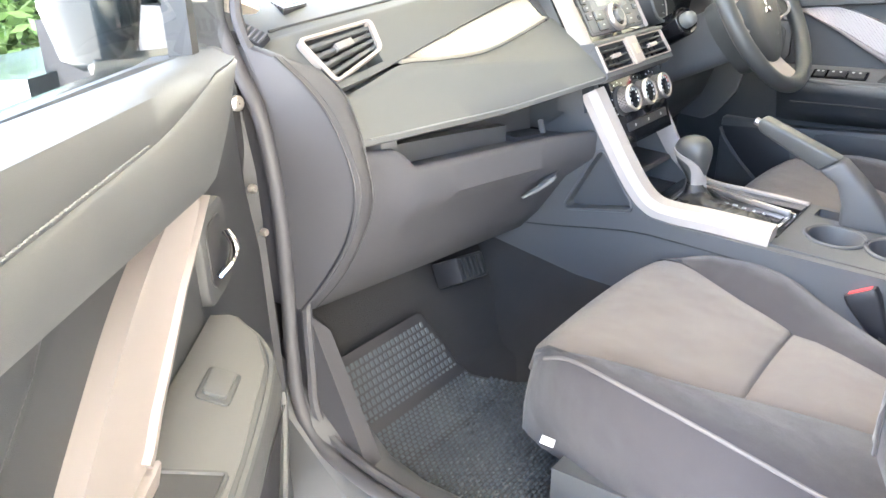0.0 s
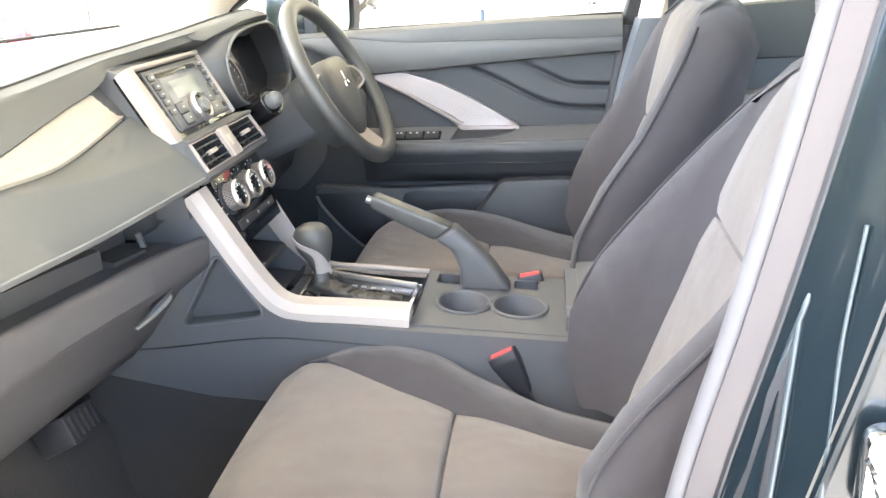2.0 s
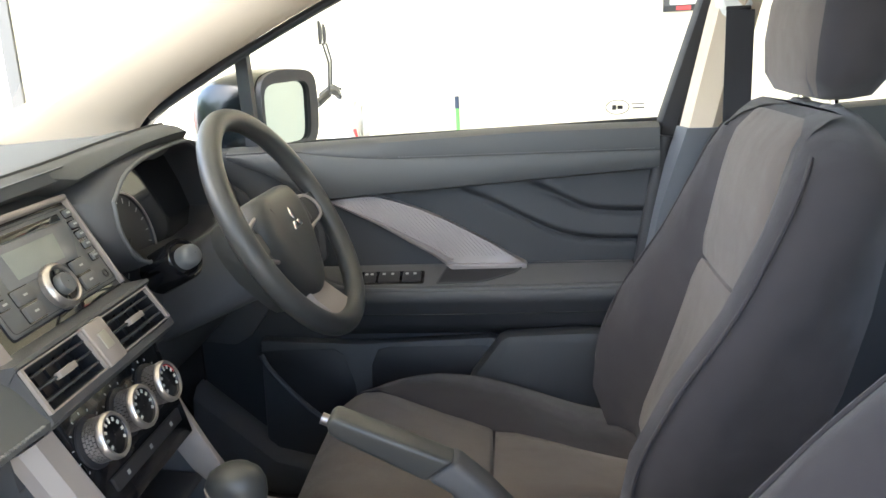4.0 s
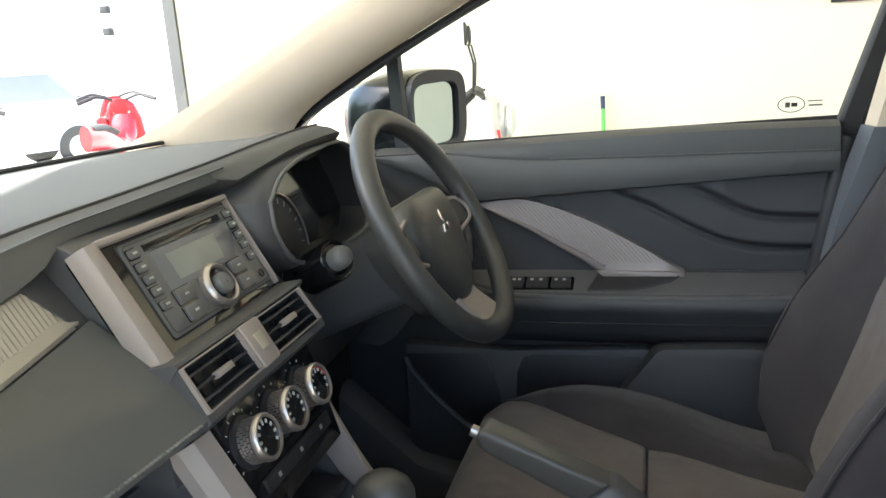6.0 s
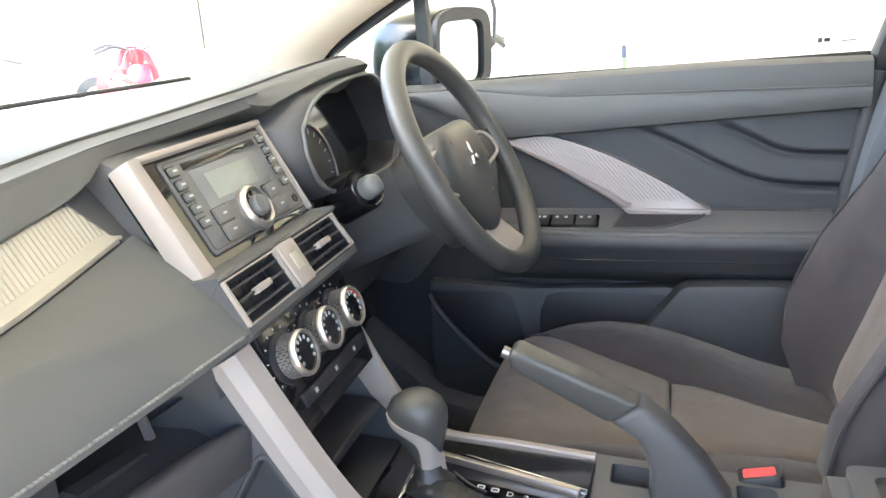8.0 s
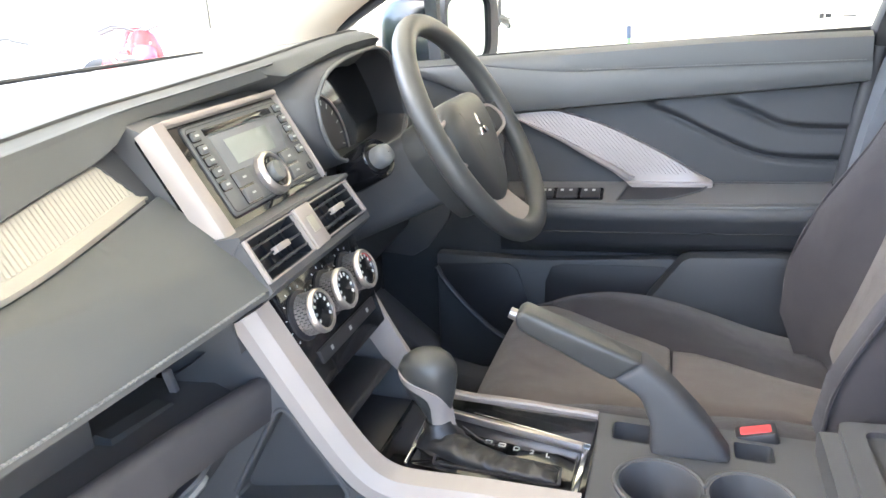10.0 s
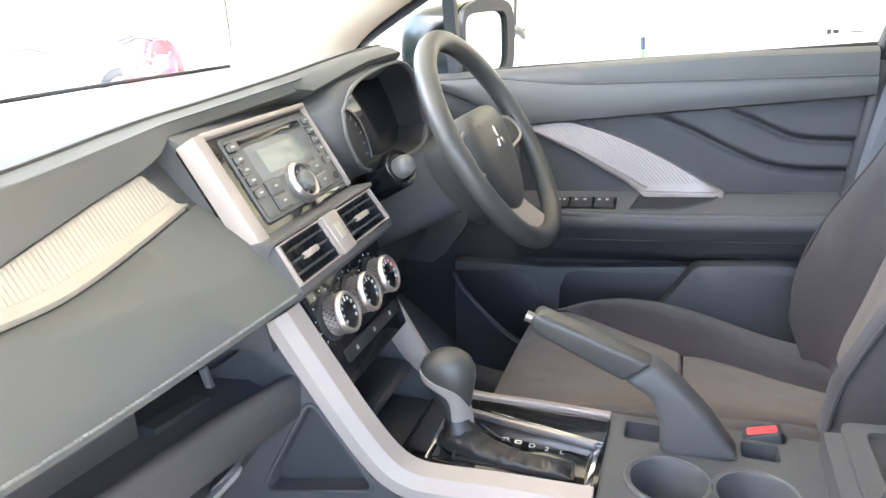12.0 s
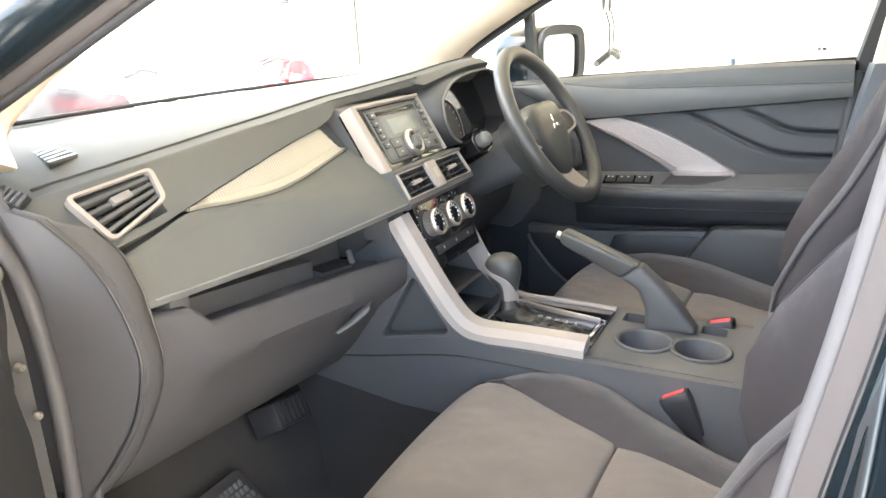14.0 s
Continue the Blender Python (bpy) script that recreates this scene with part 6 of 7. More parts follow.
structure("door_seal", tube(seal, 0.011, 10, up=(1, 0, 0)), SEALGREY, "dark rubber seal round the passenger doorway", "seal")
structure("door_seal_inner", tube([p + Vector((0.016, -0.020 * max(0, min(1, (p.z - 0.48) / 0.15)), 0.012 * max(0, min(1, (0.63 - p.z) / 0.15)))) for p in seal[12:]], 0.008, 8, up=(1, 0, 0)), SEALGREY, "grey edge trim inside the door seal", "seal")
sb = spline([(-0.762, -0.045, 0.55), (-0.757, -0.055, 0.70), (-0.752, -0.088, 0.90), (-0.748, -0.125, 1.06), (-0.740, -0.166, 1.262), (-0.70, -0.215, 1.5)], 5)
structure("door_seal_rear", tube(sb, 0.009, 10, up=(1, 0, 0)), GREYSEAL, "pale grey seal on the door pillar", "seal")
kb = [[(p.x - a, p.y - c, p.z) for a, c in ((0.0, 0.004), (0.012, 0.002), (0.020, 0.018), (0.018, 0.032), (0.0, 0.03))] for p in sb]
structure("pillar_flange", loft(kb), PILLARGREY, "pale trim strip along the door pillar", "pillar")
rr = [[(p.x - a, p.y - c, p.z) for a, c in ((0.018, 0.022), (0.030, 0.026), (0.050, 0.045), (0.075, 0.060), (0.082, 0.085), (0.082, 0.16), (0.02, 0.16))] for p in sb]
structure("pillar_b_outer_west", loft(rr), PAINT, "dark blue painted door pillar", "pillar", 30)
# pressed door jamb: a dark sheet for the shade of its narrow wedge-shaped recess between welded seams, and one long
# seam beside it
apex, arm_in, arm_out = Vector((-0.783, -0.1525, 1.050)), Vector((-0.776, -0.0985, 0.845)), Vector((-0.8115, -0.1355, 0.895))
jn = (arm_out - apex).cross(arm_in - apex).normalized()
jn = jn if jn.x < 0 else -jn
structure("jamb_seam_inner", tube(spline([apex + Vector((0.002, -0.006, 0.02)), apex, apex.lerp(arm_in, 0.5) + Vector((0.001, -0.003, 0)), arm_in], 6), 0.0022, 8), JAMB, "glossy welded seam on the door pillar", "seam", 60)
structure("jamb_seam_outer", tube([apex, apex.lerp(arm_out, 0.5) + Vector((-0.001, 0, 0)), arm_out, arm_out + (arm_out - apex) * 0.3], 0.0024, 8), JAMB, "glossy welded seam on the door pillar", "seam", 60)
structure("jamb_seam_rear", tube(spline([(-0.800, -0.1815, 1.125), (-0.8098, -0.1724, 1.0496), (-0.822, -0.168, 0.99), (-0.834, -0.163, 0.935), (-0.846, -0.157, 0.86)], 5), 0.0016, 8), JAMB, "long glossy seam on the door pillar", "seam", 60)
wedge = [apex.lerp(arm_out, 0.12), arm_out, arm_in, apex.lerp(arm_in, 0.10)]
# Slightly proud of the pillar; only its dark colour gives the recess shade
structure("jamb_shade", loft([[p + jn * 0.0008 for p in wedge], [p - jn * 0.010 for p in wedge]]), RUBBER, "dark wedge sheet for the shade of the jamb recess", "recess")
structure("jamb_stiffener", loft([[p + jn * k for p in (apex.lerp(arm_out, 0.30).lerp(apex.lerp(arm_in, 0.30), 0.35), apex.lerp(arm_out, 0.95).lerp(apex.lerp(arm_in, 0.9), 0.18), apex.lerp(arm_out, 0.95).lerp(apex.lerp(arm_in, 0.9), 0.52))] for k in (0.0025, -0.005)]), PAINT, "painted stiffening web inside the jamb recess", "recess")
bracket = [apex.lerp(arm_out, 0.98).lerp(arm_in, 0.2), apex.lerp(arm_in, 0.86).lerp(arm_out, 0.30), apex.lerp(arm_in, 0.88).lerp(arm_out, 0.1)]
structure("jamb_clip", tube(spline([p + jn * 0.006 for p in bracket] + [bracket[2] - Vector((0, 0, 0.02)) + jn * 0.006, bracket[0] - Vector((0, 0, 0.022)) + jn * 0.006], 4), 0.0028, 8), JAMB, "bent metal clip in the door jamb", "clip", 60)
# kick trim in front of the sill
kick = [[(-0.745 + a, y, z) for a, y, z in ((0, 0.60, 0.49), (0, 0.70, 0.735), (0, 0.74, 0.74), (0, 0.80, 0.60), (0, 0.80, 0.45), (0, 0.62, 0.45))], [(-0.712, 0.60, 0.48), (-0.716, 0.69, 0.70), (-0.716, 0.74, 0.72), (-0.712, 0.80, 0.60), (-0.712, 0.80, 0.45), (-0.712, 0.62, 0.45)]]
structure("kick_trim", soften(loft(kick), 0.01), SEALGREY, "grey plastic kick trim at the end of the sill", "trim")
# outer A pillar and wing behind the hinge
ao = [[(-0.772 - a, y + c, z) for a, c in ((0.0, 0.02), (0.0, 0.12), (0.06, 0.13), (0.06, 0.05), (0.02, 0.035))] for y, z in ((0.72, 0.40), (0.72, 0.70), (0.725, 0.95), (0.75, 1.10), (0.765, 1.17))]
structure("pillar_a_outer_west", loft(ao), RUBBER, "dark hinge pillar behind the door seal", "pillar")
for s in (-1, 1):
    ap = spline([(s * 0.80, 0.95, 1.10), (s * 0.775, 0.80, 1.225), (s * 0.745, 0.56, 1.37), (s * 0.70, 0.31, 1.49), (s * 0.675, 0.05, 1.56), (s * 0.66, -0.4, 1.60), (s * 0.66, -1.5, 1.58)], 4)
    structure("roof_rail_outer_" + ("west" if s < 0 else "east"), tube([q + Vector((0, 0, 0.022)) for q in ap], 0.030, 10), PAINT, "dark blue painted outer pillar and roof rail", "pillar")
pins = part("hinge", box(-0.800, -0.776, 0.755, 0.79, 0.90, 1.05, bevel=0.003), DARK, door_p, "dark metal hinge")
for y, z, k in ((0.752, 1.045, 1.3), (0.743, 0.93, 0.8), (0.730, 0.87, 0.7)):
    part("bolt", lathe([(0.008 * k, 0), (0.008 * k, 0.006), (0.005 * k, 0.009), (0.001, 0.009)], Plane((-0.785, y, z), (1, 0, 0), (0, 0, 1)), 12), KNURL, pins, "pale bolt head")
structure("pillar_edge_seal", tube([p + Vector((-0.021, -0.024, 0)) for p in sb], 0.0035, 6, up=(1, 0, 0)), DARK, "thin black rubber edge on the door pillar", "seal")
structure("pillar_crease", tube([p + Vector((-0.0775, -0.066, 0)) for p in sb], 0.004, 8, up=(1, 0, 0)), PAINT, "rounded painted edge of the door pillar", "pillar")
# latch striker
st = thing("latch_striker", (-0.85, -0.19, 0.94), "steel door latch striker on the pillar", "striker")
part("plate", prism(rounded(-0.016, 0.016, -0.036, 0.036, 0.012), -0.012, 0.004, Plane((-0.845, -0.195, 0.972), (0, 1, 0), (0, 0.3, 1)), 0.002), CHROME, st)
part("loop", tube(spline([(-0.848, -0.185, 0.985), (-0.868, -0.182, 0.988), (-0.868, -0.192, 0.958), (-0.848, -0.196, 0.955)], 4), 0.005, 8), CHROME, st)

# ---------------------------------------------------------------- mirrors, belt, sticker
rv = thing("rear_view_mirror", (0.03, 0.42, 1.45), "black interior rear-view mirror", "mirror")
rf = Plane((0.050, 0.50, 1.450), (1, 0.45, 0), (0, 0.1, 1))
part("housing", prism(rounded(-0.115, 0.115, -0.034, 0.034, 0.028, 5), -0.035, 0.0, rf, 0.008), DARK, rv)
part("mirror_glass", prism(rounded(-0.108, 0.108, -0.028, 0.028, 0.024, 5), 0.0, 0.0015, rf), MIRROR, rv, "mirror glass")
part("dip_lever", tube([rf(-0.005, -0.033, -0.012), rf(-0.005, -0.05, -0.008)], 0.005, 8), DARK, rv)
part("stem", tube([rf(0, 0.01, -0.03), (0.03, 0.50, 1.53)], 0.010, 8), DARK, rv)

dm = thing("door_mirror", (0.85, 0.66, 1.13), "dark blue door mirror with black inner edge", "mirror")
mf = Plane((0.955, 0.600, 1.185), (0.93, -0.33, 0), (0, 0.10, 1))
po = [(-0.115, -0.045), (-0.09, -0.075), (0.02, -0.080), (0.075, -0.06), (0.098, 0.03), (0.090, 0.075), (0.03, 0.088), (-0.06, 0.085), (-0.105, 0.055)]
po_ = [Vector((u, v, 0)) for u, v in po]
po = [(q.x, q.y) for q in spline(po_[-1:] + po_ + po_[:2], 4)[4:-5]]
part("housing", loft([[mf(u * k, v * k, w) for u, v in po] for w, k in ((0.001, 1.02), (-0.03, 1.10), (-0.09, 1.12), (-0.15, 1.02), (-0.19, 0.78), (-0.21, 0.4))]), PAINT, dm, "dark blue painted shell", 60)
gl_ = [(u - 0.012, v - 0.006) for u, v in shrink(po, 0.021)]
part("rim", plate(po, [gl_], 0.0, 0.016, mf), DARK, dm, "thick black inner edge")
part("mirror_glass", prism(gl_, 0.004, 0.0075, mf), MIRROR, dm, "mirror glass")
part("foot", tube([(0.79, 0.69, 1.12), (0.85, 0.675, 1.125), (0.90, 0.66, 1.13)], 0.028, 8, flat=0.6), PAINT, dm)
dm2 = thing("door_mirror", (-0.955, 0.76, 1.12), "dark blue door mirror of the open door", "mirror")
mc = Vector((-0.955, 0.76, 1.185))
part("housing", loft([[mc + Vector((math.cos(a) * r * 0.7, math.sin(a) * r * 0.9, h)) for a in steps(0, 2 * math.pi, 14)[:-1]] for h, r in ((-0.07, 0.03), (-0.058, 0.055), (0.0, 0.072), (0.06, 0.062), (0.08, 0.03))]), PAINT, dm2)
part("foot", tube([PP(0.10, -0.07, 1.115), mc + Vector((-0.02, -0.03, -0.07)), mc + Vector((0, 0, -0.05))], 0.020, 8), PAINT, dm2)

belt = thing("seat_belt", (0.67, -0.26, 1.0), "black seat belt hanging from a white pillar anchor", "seat belt")
part("anchor_cover", loft([[(0.655 + x_, -0.262 + a * k, 1.372 + c * k) for a, c in circle(0, 0, 0.032, 16, 1.5)] for x_, k in ((0.0, 1.0), (-0.012, 0.95), (-0.020, 0.7))]), WHITE, belt, "white plastic belt anchor cover")
part("slot", box(0.630, 0.646, -0.285, -0.245, 1.345, 1.352, bevel=0.002), DARK, belt)
part("webbing", loft([[(x - 0.001, y - 0.023, z), (x - 0.001, y + 0.023, z), (x + 0.001, y + 0.023, z), (x + 0.001, y - 0.023, z)] for x, y, z in ((0.632, -0.268, 1.345), (0.655, -0.275, 1.0), (0.66, -0.28, 0.6))]), WEBBING, belt, "black webbing")

stk = thing("window_sticker", (0.765, -0.085, 1.18), "small clear oval window sticker with grey and dark marks", "sticker")
sf = Plane(PD(0.872, -0.048, 1.182), (0, -1, 0), (0, 0, 1))
part("oval", plate(circle(0, 0, 0.0225, 28, 0.62), [circle(0, 0, 0.0208, 28, 0.60)], 0, 0.0006, sf), DARK, stk)
part("mark", box(-0.010, -0.002, -0.005, 0.004, 0, 0.0006, sf), PIPING, stk, "grey mark")
part("mark", box(0.0, 0.010, -0.004, 0.003, 0, 0.0006, sf), DARK, stk)
part("mark", box(0.026, 0.050, 0.004, 0.006, 0, 0.0006, sf), HARD, stk)
part("mark", box(0.028, 0.050, -0.004, -0.001, 0, 0.0006, sf), HARD, stk)

# ---------------------------------------------------------------- rear of the cabin
rs = thing("rear_bench", (0, -0.95, 0.42), "charcoal cloth rear bench seat", "car seat")
part("cushion", soften(loft([[(x, y, z) for y, z in ((-0.72, 0.50), (-0.70, 0.62), (-0.78, 0.66), (-1.15, 0.62), (-1.15, 0.45))] for x in (-0.66, 0.66)]), 0.03, 3), FABDARK, rs)
part("backrest", soften(loft([[(x, y, z) for y, z in ((-1.10, 0.60), (-1.22, 1.18), (-1.32, 1.18), (-1.25, 0.60))] for x in (-0.64, 0.64)]), 0.03, 3), FABDARK, rs)
for s, nm, lab in ((1, "rear_door", "closed rear door with charcoal lining and pale armrest"), (-1, "rear_door", "closed rear door, dark blue outside")):
    rd = thing(nm, (s * 0.74, -0.75, 0.45), lab, "car door")
    f = Plane((s * 0.72, 0, 0), (0, 1, 0), (0, 0, 1))
    part("lining", prism([(-1.25, 0.44), (-0.27, 0.44), (-0.28, 1.15), (-1.3, 1.20)], 0.0, 0.05 * s, f, 0.01), HARD, rd)
    part("outer_skin", prism([(-1.3, 0.36), (-0.24, 0.36), (-0.26, 1.14), (-1.3, 1.18)], 0.08 * s, 0.12 * s, f, 0.012), PAINT, rd, "dark blue painted skin")
    part("top_band", prism([(-1.25, 1.06), (-0.28, 1.04), (-0.28, 1.165), (-1.3, 1.21)], -0.02 * s, 0.06 * s, f, 0.012), SOFT, rd)
    part("armrest", prism([(-0.95, 1.0), (-0.40, 0.97), (-0.42, 0.93), (-0.95, 0.93)], -0.07 * s, 0.0, f, 0.01), SILVER if s > 0 else HARD, rd)
    g = part("window_glass", loft([[(s * 0.765, y, 1.15), (s * 0.66, y, 1.53)] for y in (-0.27, -1.3)], closed=False), GLASS, rd)
    g.visible_shadow = False
    part("window_frame", tube([(s * 0.76, -0.285, 1.15), (s * 0.665, -0.315, 1.53)], 0.018, 8), RUBBER, rd)
# Closes the whole unseen rear, window included, to keep stray light out
structure("tail_wall", box(-0.7, 0.7, -1.62, -1.58, 0.3, 1.62), HARD, "dark unseen board added to shut out light from the rear", "wall")

# ---------------------------------------------------------------- outside
bonnet = [[(x, y, 1.10 - 0.10 * (y - 1.2) - 0.05 * (x / 0.8) ** 2 - (0.25 if y > 2.0 else 0)) for x in steps(-0.82, 0.82, 12)] + [(0.82, y, 0.5), (-0.82, y, 0.5)] for y in (1.24, 1.4, 1.7, 1.95, 2.08)]
car = thing("car_bonnet", (0, 1.6, 0.5), "dark blue painted bonnet in front of the windscreen", "bonnet")
part("panel", loft(bonnet), PAINT, car, "", 60)
cow = thing("cowl_panel", (0, 1.2, 1.1), "black plastic cowl below the windscreen", "cowl")
part("cover", loft([[(x, 1.17 - 0.10 * (x / 0.7) ** 2, 1.135), (x, 1.27 - 0.10 * (x / 0.7) ** 2, 1.115), (x, 1.27 - 0.1 * (x / 0.7) ** 2, 1.05), (x, 1.17 - 0.1 * (x / 0.7) ** 2, 1.05)] for x in steps(-0.74, 0.74, 12)]), DARK, cow)
part("screen_rubber", tube([(x, 1.168 - 0.10 * (x / 0.7) ** 2, 1.176) for x in steps(-0.66, 0.66, 20)], 0.0045, 6), DARK, cow, "black rubber strip along the windscreen base")

poster = thing("wall_poster", (3.99, -0.85, 1.9), "framed notice with red border on the wall", "poster")
pf = Plane((3.99, -0.735, 1.412), (0, -1, 0), (0, 0, 1))
part("board", box(-0.0, 0.34, 0, 0.40, 0, 0.012, pf, 0.003), HARD, poster, "dark board with a red edge")
part("edge_band", box(0.0, 0.034, 0.07, 0.40, 0.012, 0.0135, pf), RED, poster, "red edge band")
part("foot_band", box(0.07, 0.15, 0.006, 0.028, 0.0146, 0.0158, pf), RED, poster, "short red bar")
part("sheet", box(0.035, 0.34, 0.035, 0.34, 0.012, 0.014, pf), WHITE, poster)
part("print_bar", box(0.06, 0.30, 0.25, 0.27, 0.014, 0.0155, pf), HARD, poster)
part("print_bar", box(0.06, 0.30, 0.21, 0.225, 0.014, 0.0155, pf), HARD, poster)
for k in range(2):
    part("print_ring", plate(circle(0.10 + k * 0.13, 0.13, 0.045, 24), [circle(0.10 + k * 0.13, 0.13, 0.038, 24)], 0.014, 0.0155, pf), HARD, poster)
part("footer", box(0.0, 0.34, -0.0, 0.03, 0.012, 0.0145, pf), DARK, poster)
red_board = thing("red_banner", (3.98, -2.1, 1.03), "plain red banner fixed to the wall", "banner")
rbf = Plane((3.985, -1.535, 1.02), (0, -1, 0), (0, 0, 1))
part("panel", box(0.0, 0.90, 0, 1.2, 0, 0.008, rbf, 0.002), material("red_banner_cloth", (0.55, 0.05, 0.06), 0.6), red_board)
sw = thing("wall_switch", (3.99, 2.72, 1.37), "white surface-mounted socket on the wall", "socket")
part("plate", box(-0.055, 0.055, -0.04, 0.04, 0, 0.018, Plane((3.99, 2.72, 1.372), (0, -1, 0), (0, 0, 1)), 0.004), WHITE, sw)
GREEN = material("green_plastic", (0.15, 0.55, 0.12), 0.5)
pole = thing("broom_handle", (3.9, 0.45, 0), "green stick with dark tip leaning on the wall", "stick")
part("stick", tube([(3.85, 0.42, 0.0), (3.94, 0.435, 0.93)], 0.011, 8), GREEN, pole)
part("tip", tube([(3.94, 0.435, 0.93), (3.945, 0.436, 1.0)], 0.013, 8), material("blue_rubber", (0.03, 0.05, 0.10), 0.6), pole)
structure("post_1", box(3.98, 4.06, 3.09, 3.17, 0, 3.6), HARD, "grey steel edge post of the wall", "post")


WHITEP = material("white_gloss_paint", (0.75, 0.75, 0.74), 0.2, coat=0.5, vary=0.03)
REDP = material("red_gloss_paint", (0.55, 0.02, 0.03), 0.2, coat=0.5, vary=0.05)


def motorcycle(at, turn, color, label, mirrors=True):
    """A parked small motorcycle: frame, tank, seat, wheels, bars, mirrors, fairing."""
    m = pose(*at, 0, 0, turn)
    T = lambda *p: m @ Vector(p)
    k = thing("motorcycle", at, label, "motorcycle", "parked motorcycles")
    for y in (-0.62, 0.62):
        f = Plane(T(0, y, 0.29), m.to_3x3() @ Vector((0, 1, 0)), m.to_3x3() @ Vector((0, 0, 1)))
        w = part("wheel", tube([f(0.25 * math.cos(a), 0.25 * math.sin(a)) for a in steps(0, 2 * math.pi, 32)[:-1]], 0.042, 10, up=f.z, closed=True), RUBBER, k, "black tyre")
        part("rim", tube([f(0.205 * math.cos(a), 0.205 * math.sin(a)) for a in steps(0, 2 * math.pi, 32)[:-1]], 0.014, 6, up=f.z, closed=True), CHROME, w)
        for j in range(5):
            a = 2 * math.pi * j / 5
            part("spoke", tube([f(0.02 * math.cos(a), 0.02 * math.sin(a)), f(0.2 * math.cos(a), 0.2 * math.sin(a))], 0.009, 6), CHROME, w)
    body = [(-0.85, 0.80, 0.05), (-0.6, 0.78, 0.11), (-0.3, 0.72, 0.12), (-0.05, 0.66, 0.11), (0.15, 0.62, 0.12), (0.3, 0.72, 0.14), (0.42, 0.86, 0.13), (0.50, 0.95, 0.07)]
    part("bodywork", loft([[T(a * w, y, z + c * 0.11) for a, c in circle(0, 0, 1.0, 12)] for y, z, w in body]), color, k, "glossy bodywork", 60)
    part("front_shield", loft([[T(a * w, y + c * 0.05, z) for a, c in circle(0, 0, 1.0, 12)] for y, z, w in ((0.42, 0.42, 0.10), (0.46, 0.65, 0.19), (0.44, 0.88, 0.17), (0.42, 1.02, 0.12), (0.41, 1.07, 0.06))]), color, k, "", 60)
    part("front_mudguard", loft([[T(a * 0.06, 0.62 + (0.30 + 0.01 * c) * math.sin(g), 0.29 + (0.30 + 0.01 * c) * math.cos(g)) for a, c in circle(0, 0, 1.0, 8)] for g in steps(-0.9, 0.8, 8)]), color, k)
    part("seat", loft([[T(a * w, y, z + c * 0.04) for a, c in circle(0, 0, 1.0, 12)] for y, z, w in ((-0.75, 0.86, 0.06), (-0.5, 0.86, 0.12), (-0.2, 0.80, 0.12), (0.0, 0.78, 0.06))]), DARK, k, "black seat")
    part("engine", soften(loft([[T(a, y, z) for a, z in ((-0.12, 0.25), (0.12, 0.25), (0.12, 0.5), (-0.12, 0.5))] for y in (-0.3, 0.15)]), 0.03), DARK, k)
    part("handlebar", tube(spline([T(-0.34, 0.30, 1.06), T(-0.2, 0.36, 1.10), T(0, 0.40, 1.05), T(0.2, 0.36, 1.10), T(0.34, 0.30, 1.06)], 4), 0.014, 8), DARK, k)
    for s_ in (-1, 1):
        part("grip", tube([T(s_ * 0.24, 0.345, 1.09), T(s_ * 0.36, 0.29, 1.05)], 0.019, 8), RUBBER, k)
        part("hand_lever", tube([T(s_ * 0.20, 0.40, 1.09), T(s_ * 0.28, 0.40, 1.08), T(s_ * 0.37, 0.36, 1.10)], 0.006, 6), DARK, k)
        part("stripe", tube([T(s_ * 0.05, 0.493, 0.66), T(s_ * 0.13, 0.478, 0.80), T(s_ * 0.155, 0.462, 0.90)], 0.009, 6), RED if color is WHITEP else WHITE, k, "coloured stripe")
        part("fork", tube([T(s_ * 0.07, 0.40, 0.95), T(s_ * 0.07, 0.62, 0.30)], 0.018, 8), CHROME, k)
        if not mirrors:
            continue
        mi = part("mirror_stalk", tube([T(s_ * 0.24, 0.35, 1.09), T(s_ * 0.27, 0.36, 1.24), T(s_ * 0.31, 0.34, 1.33)], 0.006, 6), DARK, k)
        fm = Plane(T(s_ * 0.33, 0.33, 1.38), m.to_3x3() @ Vector((1, 0, 0)), Vector((0, 0, 1)))
        part("mirror", lathe([(0.03, -0.012), (0.055, -0.004), (0.055, 0.006), (0.001, 0.006)], fm, 16), DARK, mi)
    part("headlamp", lathe([(0.03, -0.05), (0.085, -0.02), (0.085, 0.0), (0.05, 0.025), (0.001, 0.03)], Plane(T(0, 0.53, 0.93), m.to_3x3() @ Vector((-1, 0, 0)), Vector((0, 0, 1))), 20), WHITE, k)
    return k


motorcycle((3.35, 1.40, 0), 191, WHITEP, "white and grey scooter parked by the cream wall")
motorcycle((5.75, 5.0, 0), -68, REDP, "red motorcycle parked outside in the sun", False)
motorcycle((6.7, 5.7, 0), -60, REDP, "red motorcycle parked beside another one", False)
motorcycle((4.35, 5.3, 0), -40, WHITEP, "white motorcycle parked in the bright yard", False)


# Mid grey in place of glass; the bright sky reflection is in the colour
CARGLASS = material("sky_toned_car_window", (0.30, 0.31, 0.32), 0.15, bump=0.0)


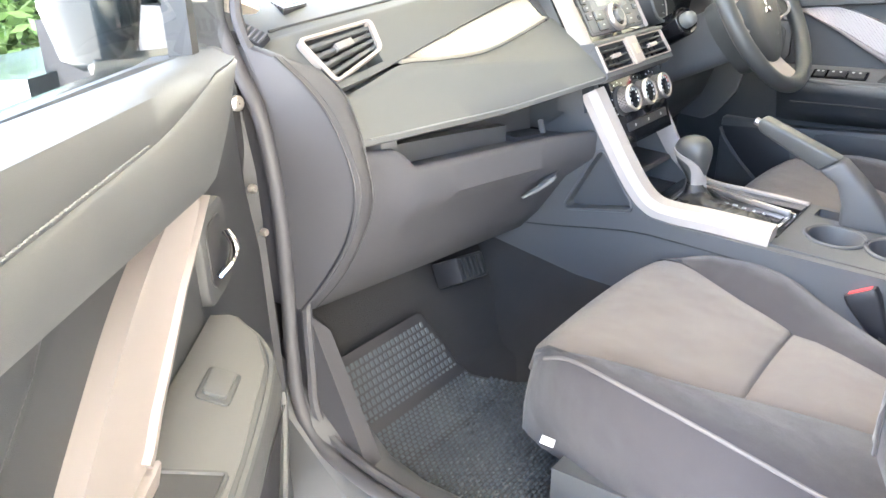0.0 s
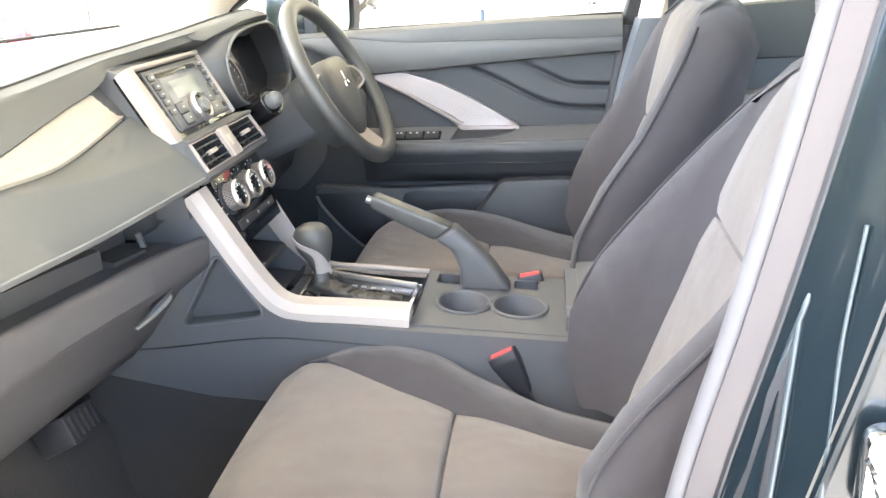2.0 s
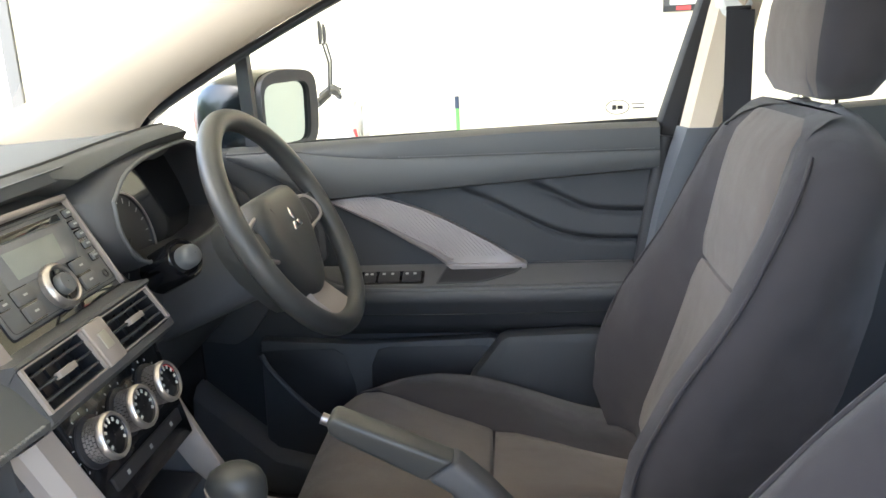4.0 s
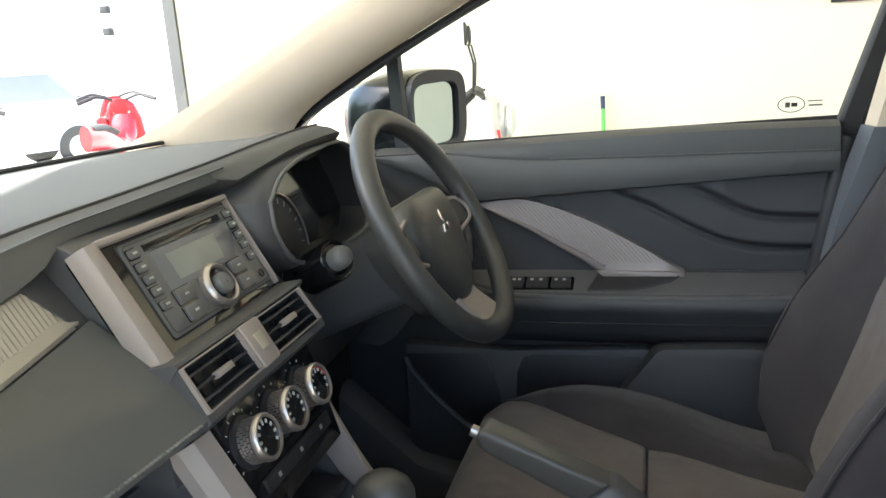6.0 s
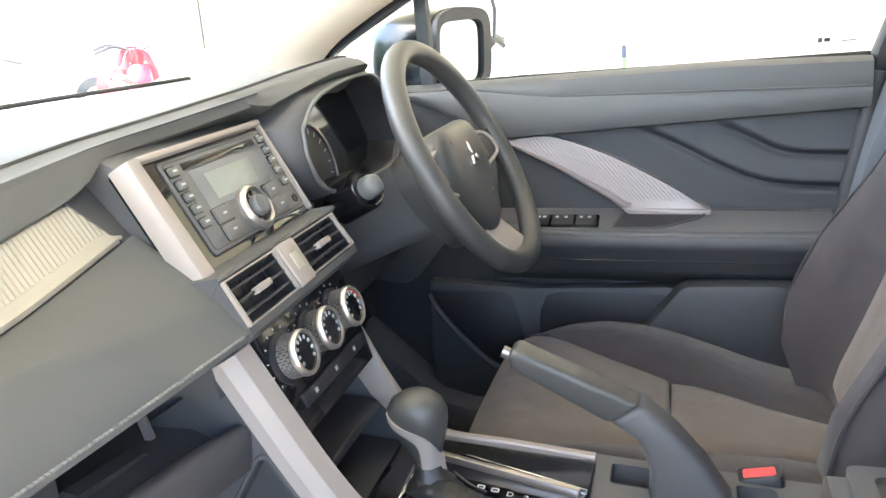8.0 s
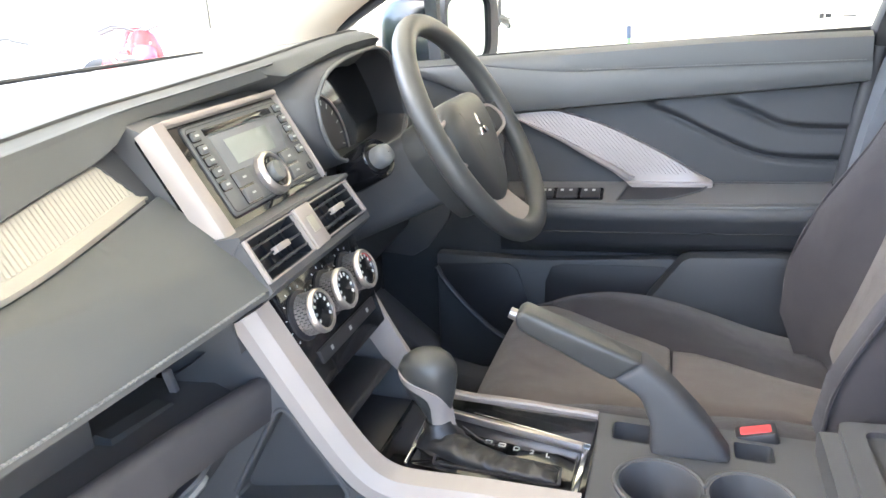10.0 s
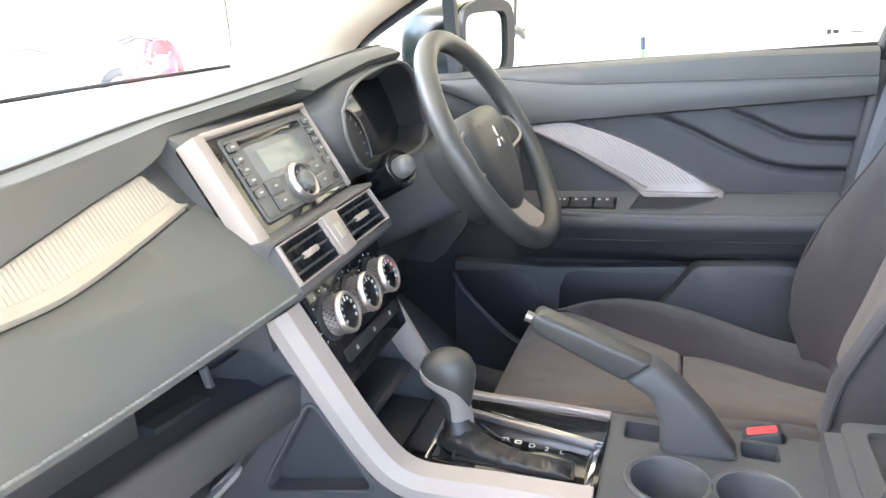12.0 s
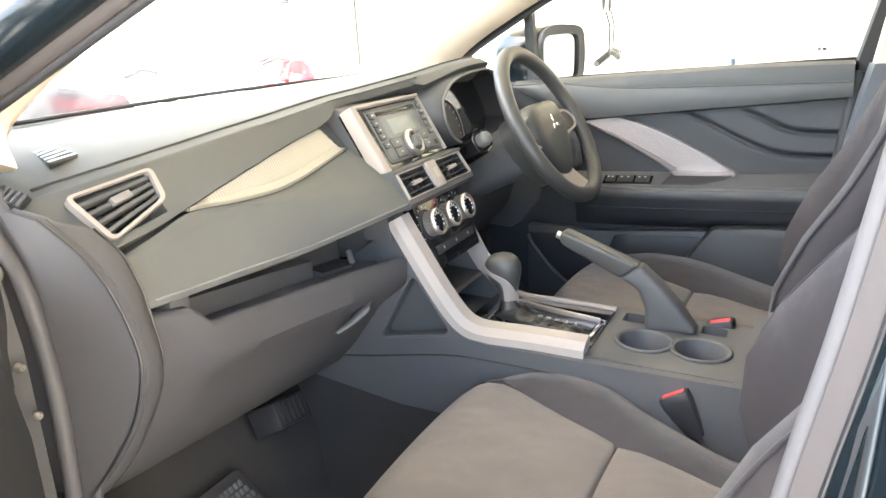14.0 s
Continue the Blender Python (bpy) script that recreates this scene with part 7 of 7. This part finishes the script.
def parked_car(at, turn, color, label):
    m = pose(*at, 0, 0, turn)
    T = lambda *p: m @ Vector(p)
    c = thing("parked_car", at, label, "car", "parked cars")
    prof = [(-2.1, 0.35, 0.62), (-2.1, 0.9, 0.95), (-1.7, 1.0, 1.02), (-1.1, 1.42, 1.05), (0.4, 1.45, 1.05), (1.0, 1.02, 1.0), (1.9, 0.85, 0.9), (2.1, 0.6, 0.62)]
    part("body", soften(loft([[T(x, y, z) for y, z, q in prof] + [T(x, 2.1, 0.3), T(x, -2.1, 0.3)] for x in (-0.82, 0.82)]), 0.06, 3), color, c, "glossy painted body")
    for s_ in (-1, 1):
        f = Plane(T(s_ * 0.822, 0, 0), m.to_3x3() @ Vector((0, 1, 0)), Vector((0, 0, 1)))
        part("side_window", prism([(-1.35, 1.0), (0.78, 1.0), (0.35, 1.36), (-1.0, 1.36)], -0.01, 0.01, f, 0.004), CARGLASS, c, "grey side windows with the sky reflection in their colour")
        for y in (-1.3, 1.3):
            f = Plane(T(s_ * 0.80, y, 0.31), m.to_3x3() @ Vector((0, 1, 0)), Vector((0, 0, 1)))
            w = part("wheel", tube([f(0.235 * math.cos(a), 0.235 * math.sin(a)) for a in steps(0, 2 * math.pi, 28)[:-1]], 0.075, 10, up=f.z, closed=True), RUBBER, c, "black tyre")
            part("rim", lathe([(0.2, -0.03), (0.2, 0.03), (0.001, 0.03)], f, 20), CHROME, w)
    return c


parked_car((8.6, 9.6, 0), 60, WHITEP, "white car parked across the forecourt")
parked_car((3.0, 7.3, 0), -90, material("dark_grey_paint", (0.05, 0.055, 0.06), 0.2, coat=0.5), "dark grey car parked beside the open door")

house = thing("white_building", (11, 10, 0), "white rendered building across the yard", "building")
part("wall", box(11.0, 11.3, 3.6, 19, 0, 6.5, bevel=0.01), material("white_render", (0.85, 0.85, 0.83), 0.9, vary=0.03, blotch=0.8), house)
for y in (6.2, 7.1, 10.4, 11.3, 13.5):
    w = part("window", box(10.97, 11.05, y, y + 0.6, 3.0, 3.45, bevel=0.01), PIANO, house, "dark louvred window")
    part("window_frame", box(10.94, 10.98, y - 0.08, y + 0.68, 3.47, 3.55, bevel=0.004), HARD, w)
for k in range(3):
    part("wall_lamp", box(10.9, 11.0, 8.6, 8.74, 1.9 + 0.34 * k, 2.02 + 0.34 * k, bevel=0.01), DARK, house)

LEAF = material("sunlit_green_leaves", (0.075, 0.14, 0.035), 0.6, vary=0.5, grain=20, blotch=3, bump=0.0)
BARK = material("brown_bark", (0.13, 0.10, 0.07), 0.95, vary=0.3, grain=60, bump=0.8, dist=0.01)


def tree(at, height, seed, label):
    rnd = random.Random(seed)
    at = Vector(at)
    t = thing("tree", at, label, "tree", "garden trees")
    top = at + Vector((rnd.uniform(-0.3, 0.3), rnd.uniform(-0.3, 0.3), height * 0.6))
    b = tube([at, at.lerp(top, 0.5) + Vector((0.08, 0.05, 0)), top], [0.13, 0.09, 0.05], 8)
    ends = []
    for k in range(9):
        a, h = rnd.uniform(0, 6.3), rnd.uniform(0.35, 1.0)
        s0 = at.lerp(top, h)
        e = s0 + Vector((math.cos(a) * height * 0.25, math.sin(a) * height * 0.25, height * rnd.uniform(0.1, 0.3)))
        tube([s0, s0.lerp(e, 0.5) + Vector((0, 0, 0.1)), e], [0.045, 0.03, 0.012], 6, b)
        ends += [e, s0.lerp(e, 0.6)]
    part("trunk", b, BARK, t)
    b = bmesh.new()
    for e in ends:
        for j in range(170):
            p = e + Vector((rnd.gauss(0, 1), rnd.gauss(0, 1), rnd.gauss(0, 0.8))) * height * 0.085
            d = Vector((rnd.uniform(-1, 1), rnd.uniform(-1, 1), rnd.uniform(-0.6, 0.6))).normalized()
            s_ = d.cross(Vector((rnd.uniform(-1, 1), rnd.uniform(-1, 1), 1))).normalized() * 0.035
            d *= 0.085
            q = [b.verts.new(p - d), b.verts.new(p + s_), b.verts.new(p + d), b.verts.new(p - s_)]
            b.faces.new(q)
    me_ = bpy.data.meshes.new("crown")
    b.to_mesh(me_)
    b.free()
    me_.materials.append(LEAF)
    cr = new("crown", me_)
    cr.parent = t
    cr.matrix_parent_inverse = Matrix.Translation(-at)
    tagged(cr, "many small green leaves", "", "", "stuff")


for k, (x, y, h) in enumerate(((1.2, 10.0, 4.2), (2.4, 11.5, 4.6), (-0.4, 9.4, 4.0), (3.6, 13.0, 4.6), (-1.8, 10.5, 5.0))):
    tree((x, y, 0), h, 10 + k, "leafy green garden tree in sunlight")
for k, (x, y, h) in enumerate(((1.2, 6.2, 1.9), (1.9, 6.9, 2.1), (0.7, 5.9, 1.7))):
    tree((x, y, 0), h, 40 + k, "low leafy green shrub in sunlight")
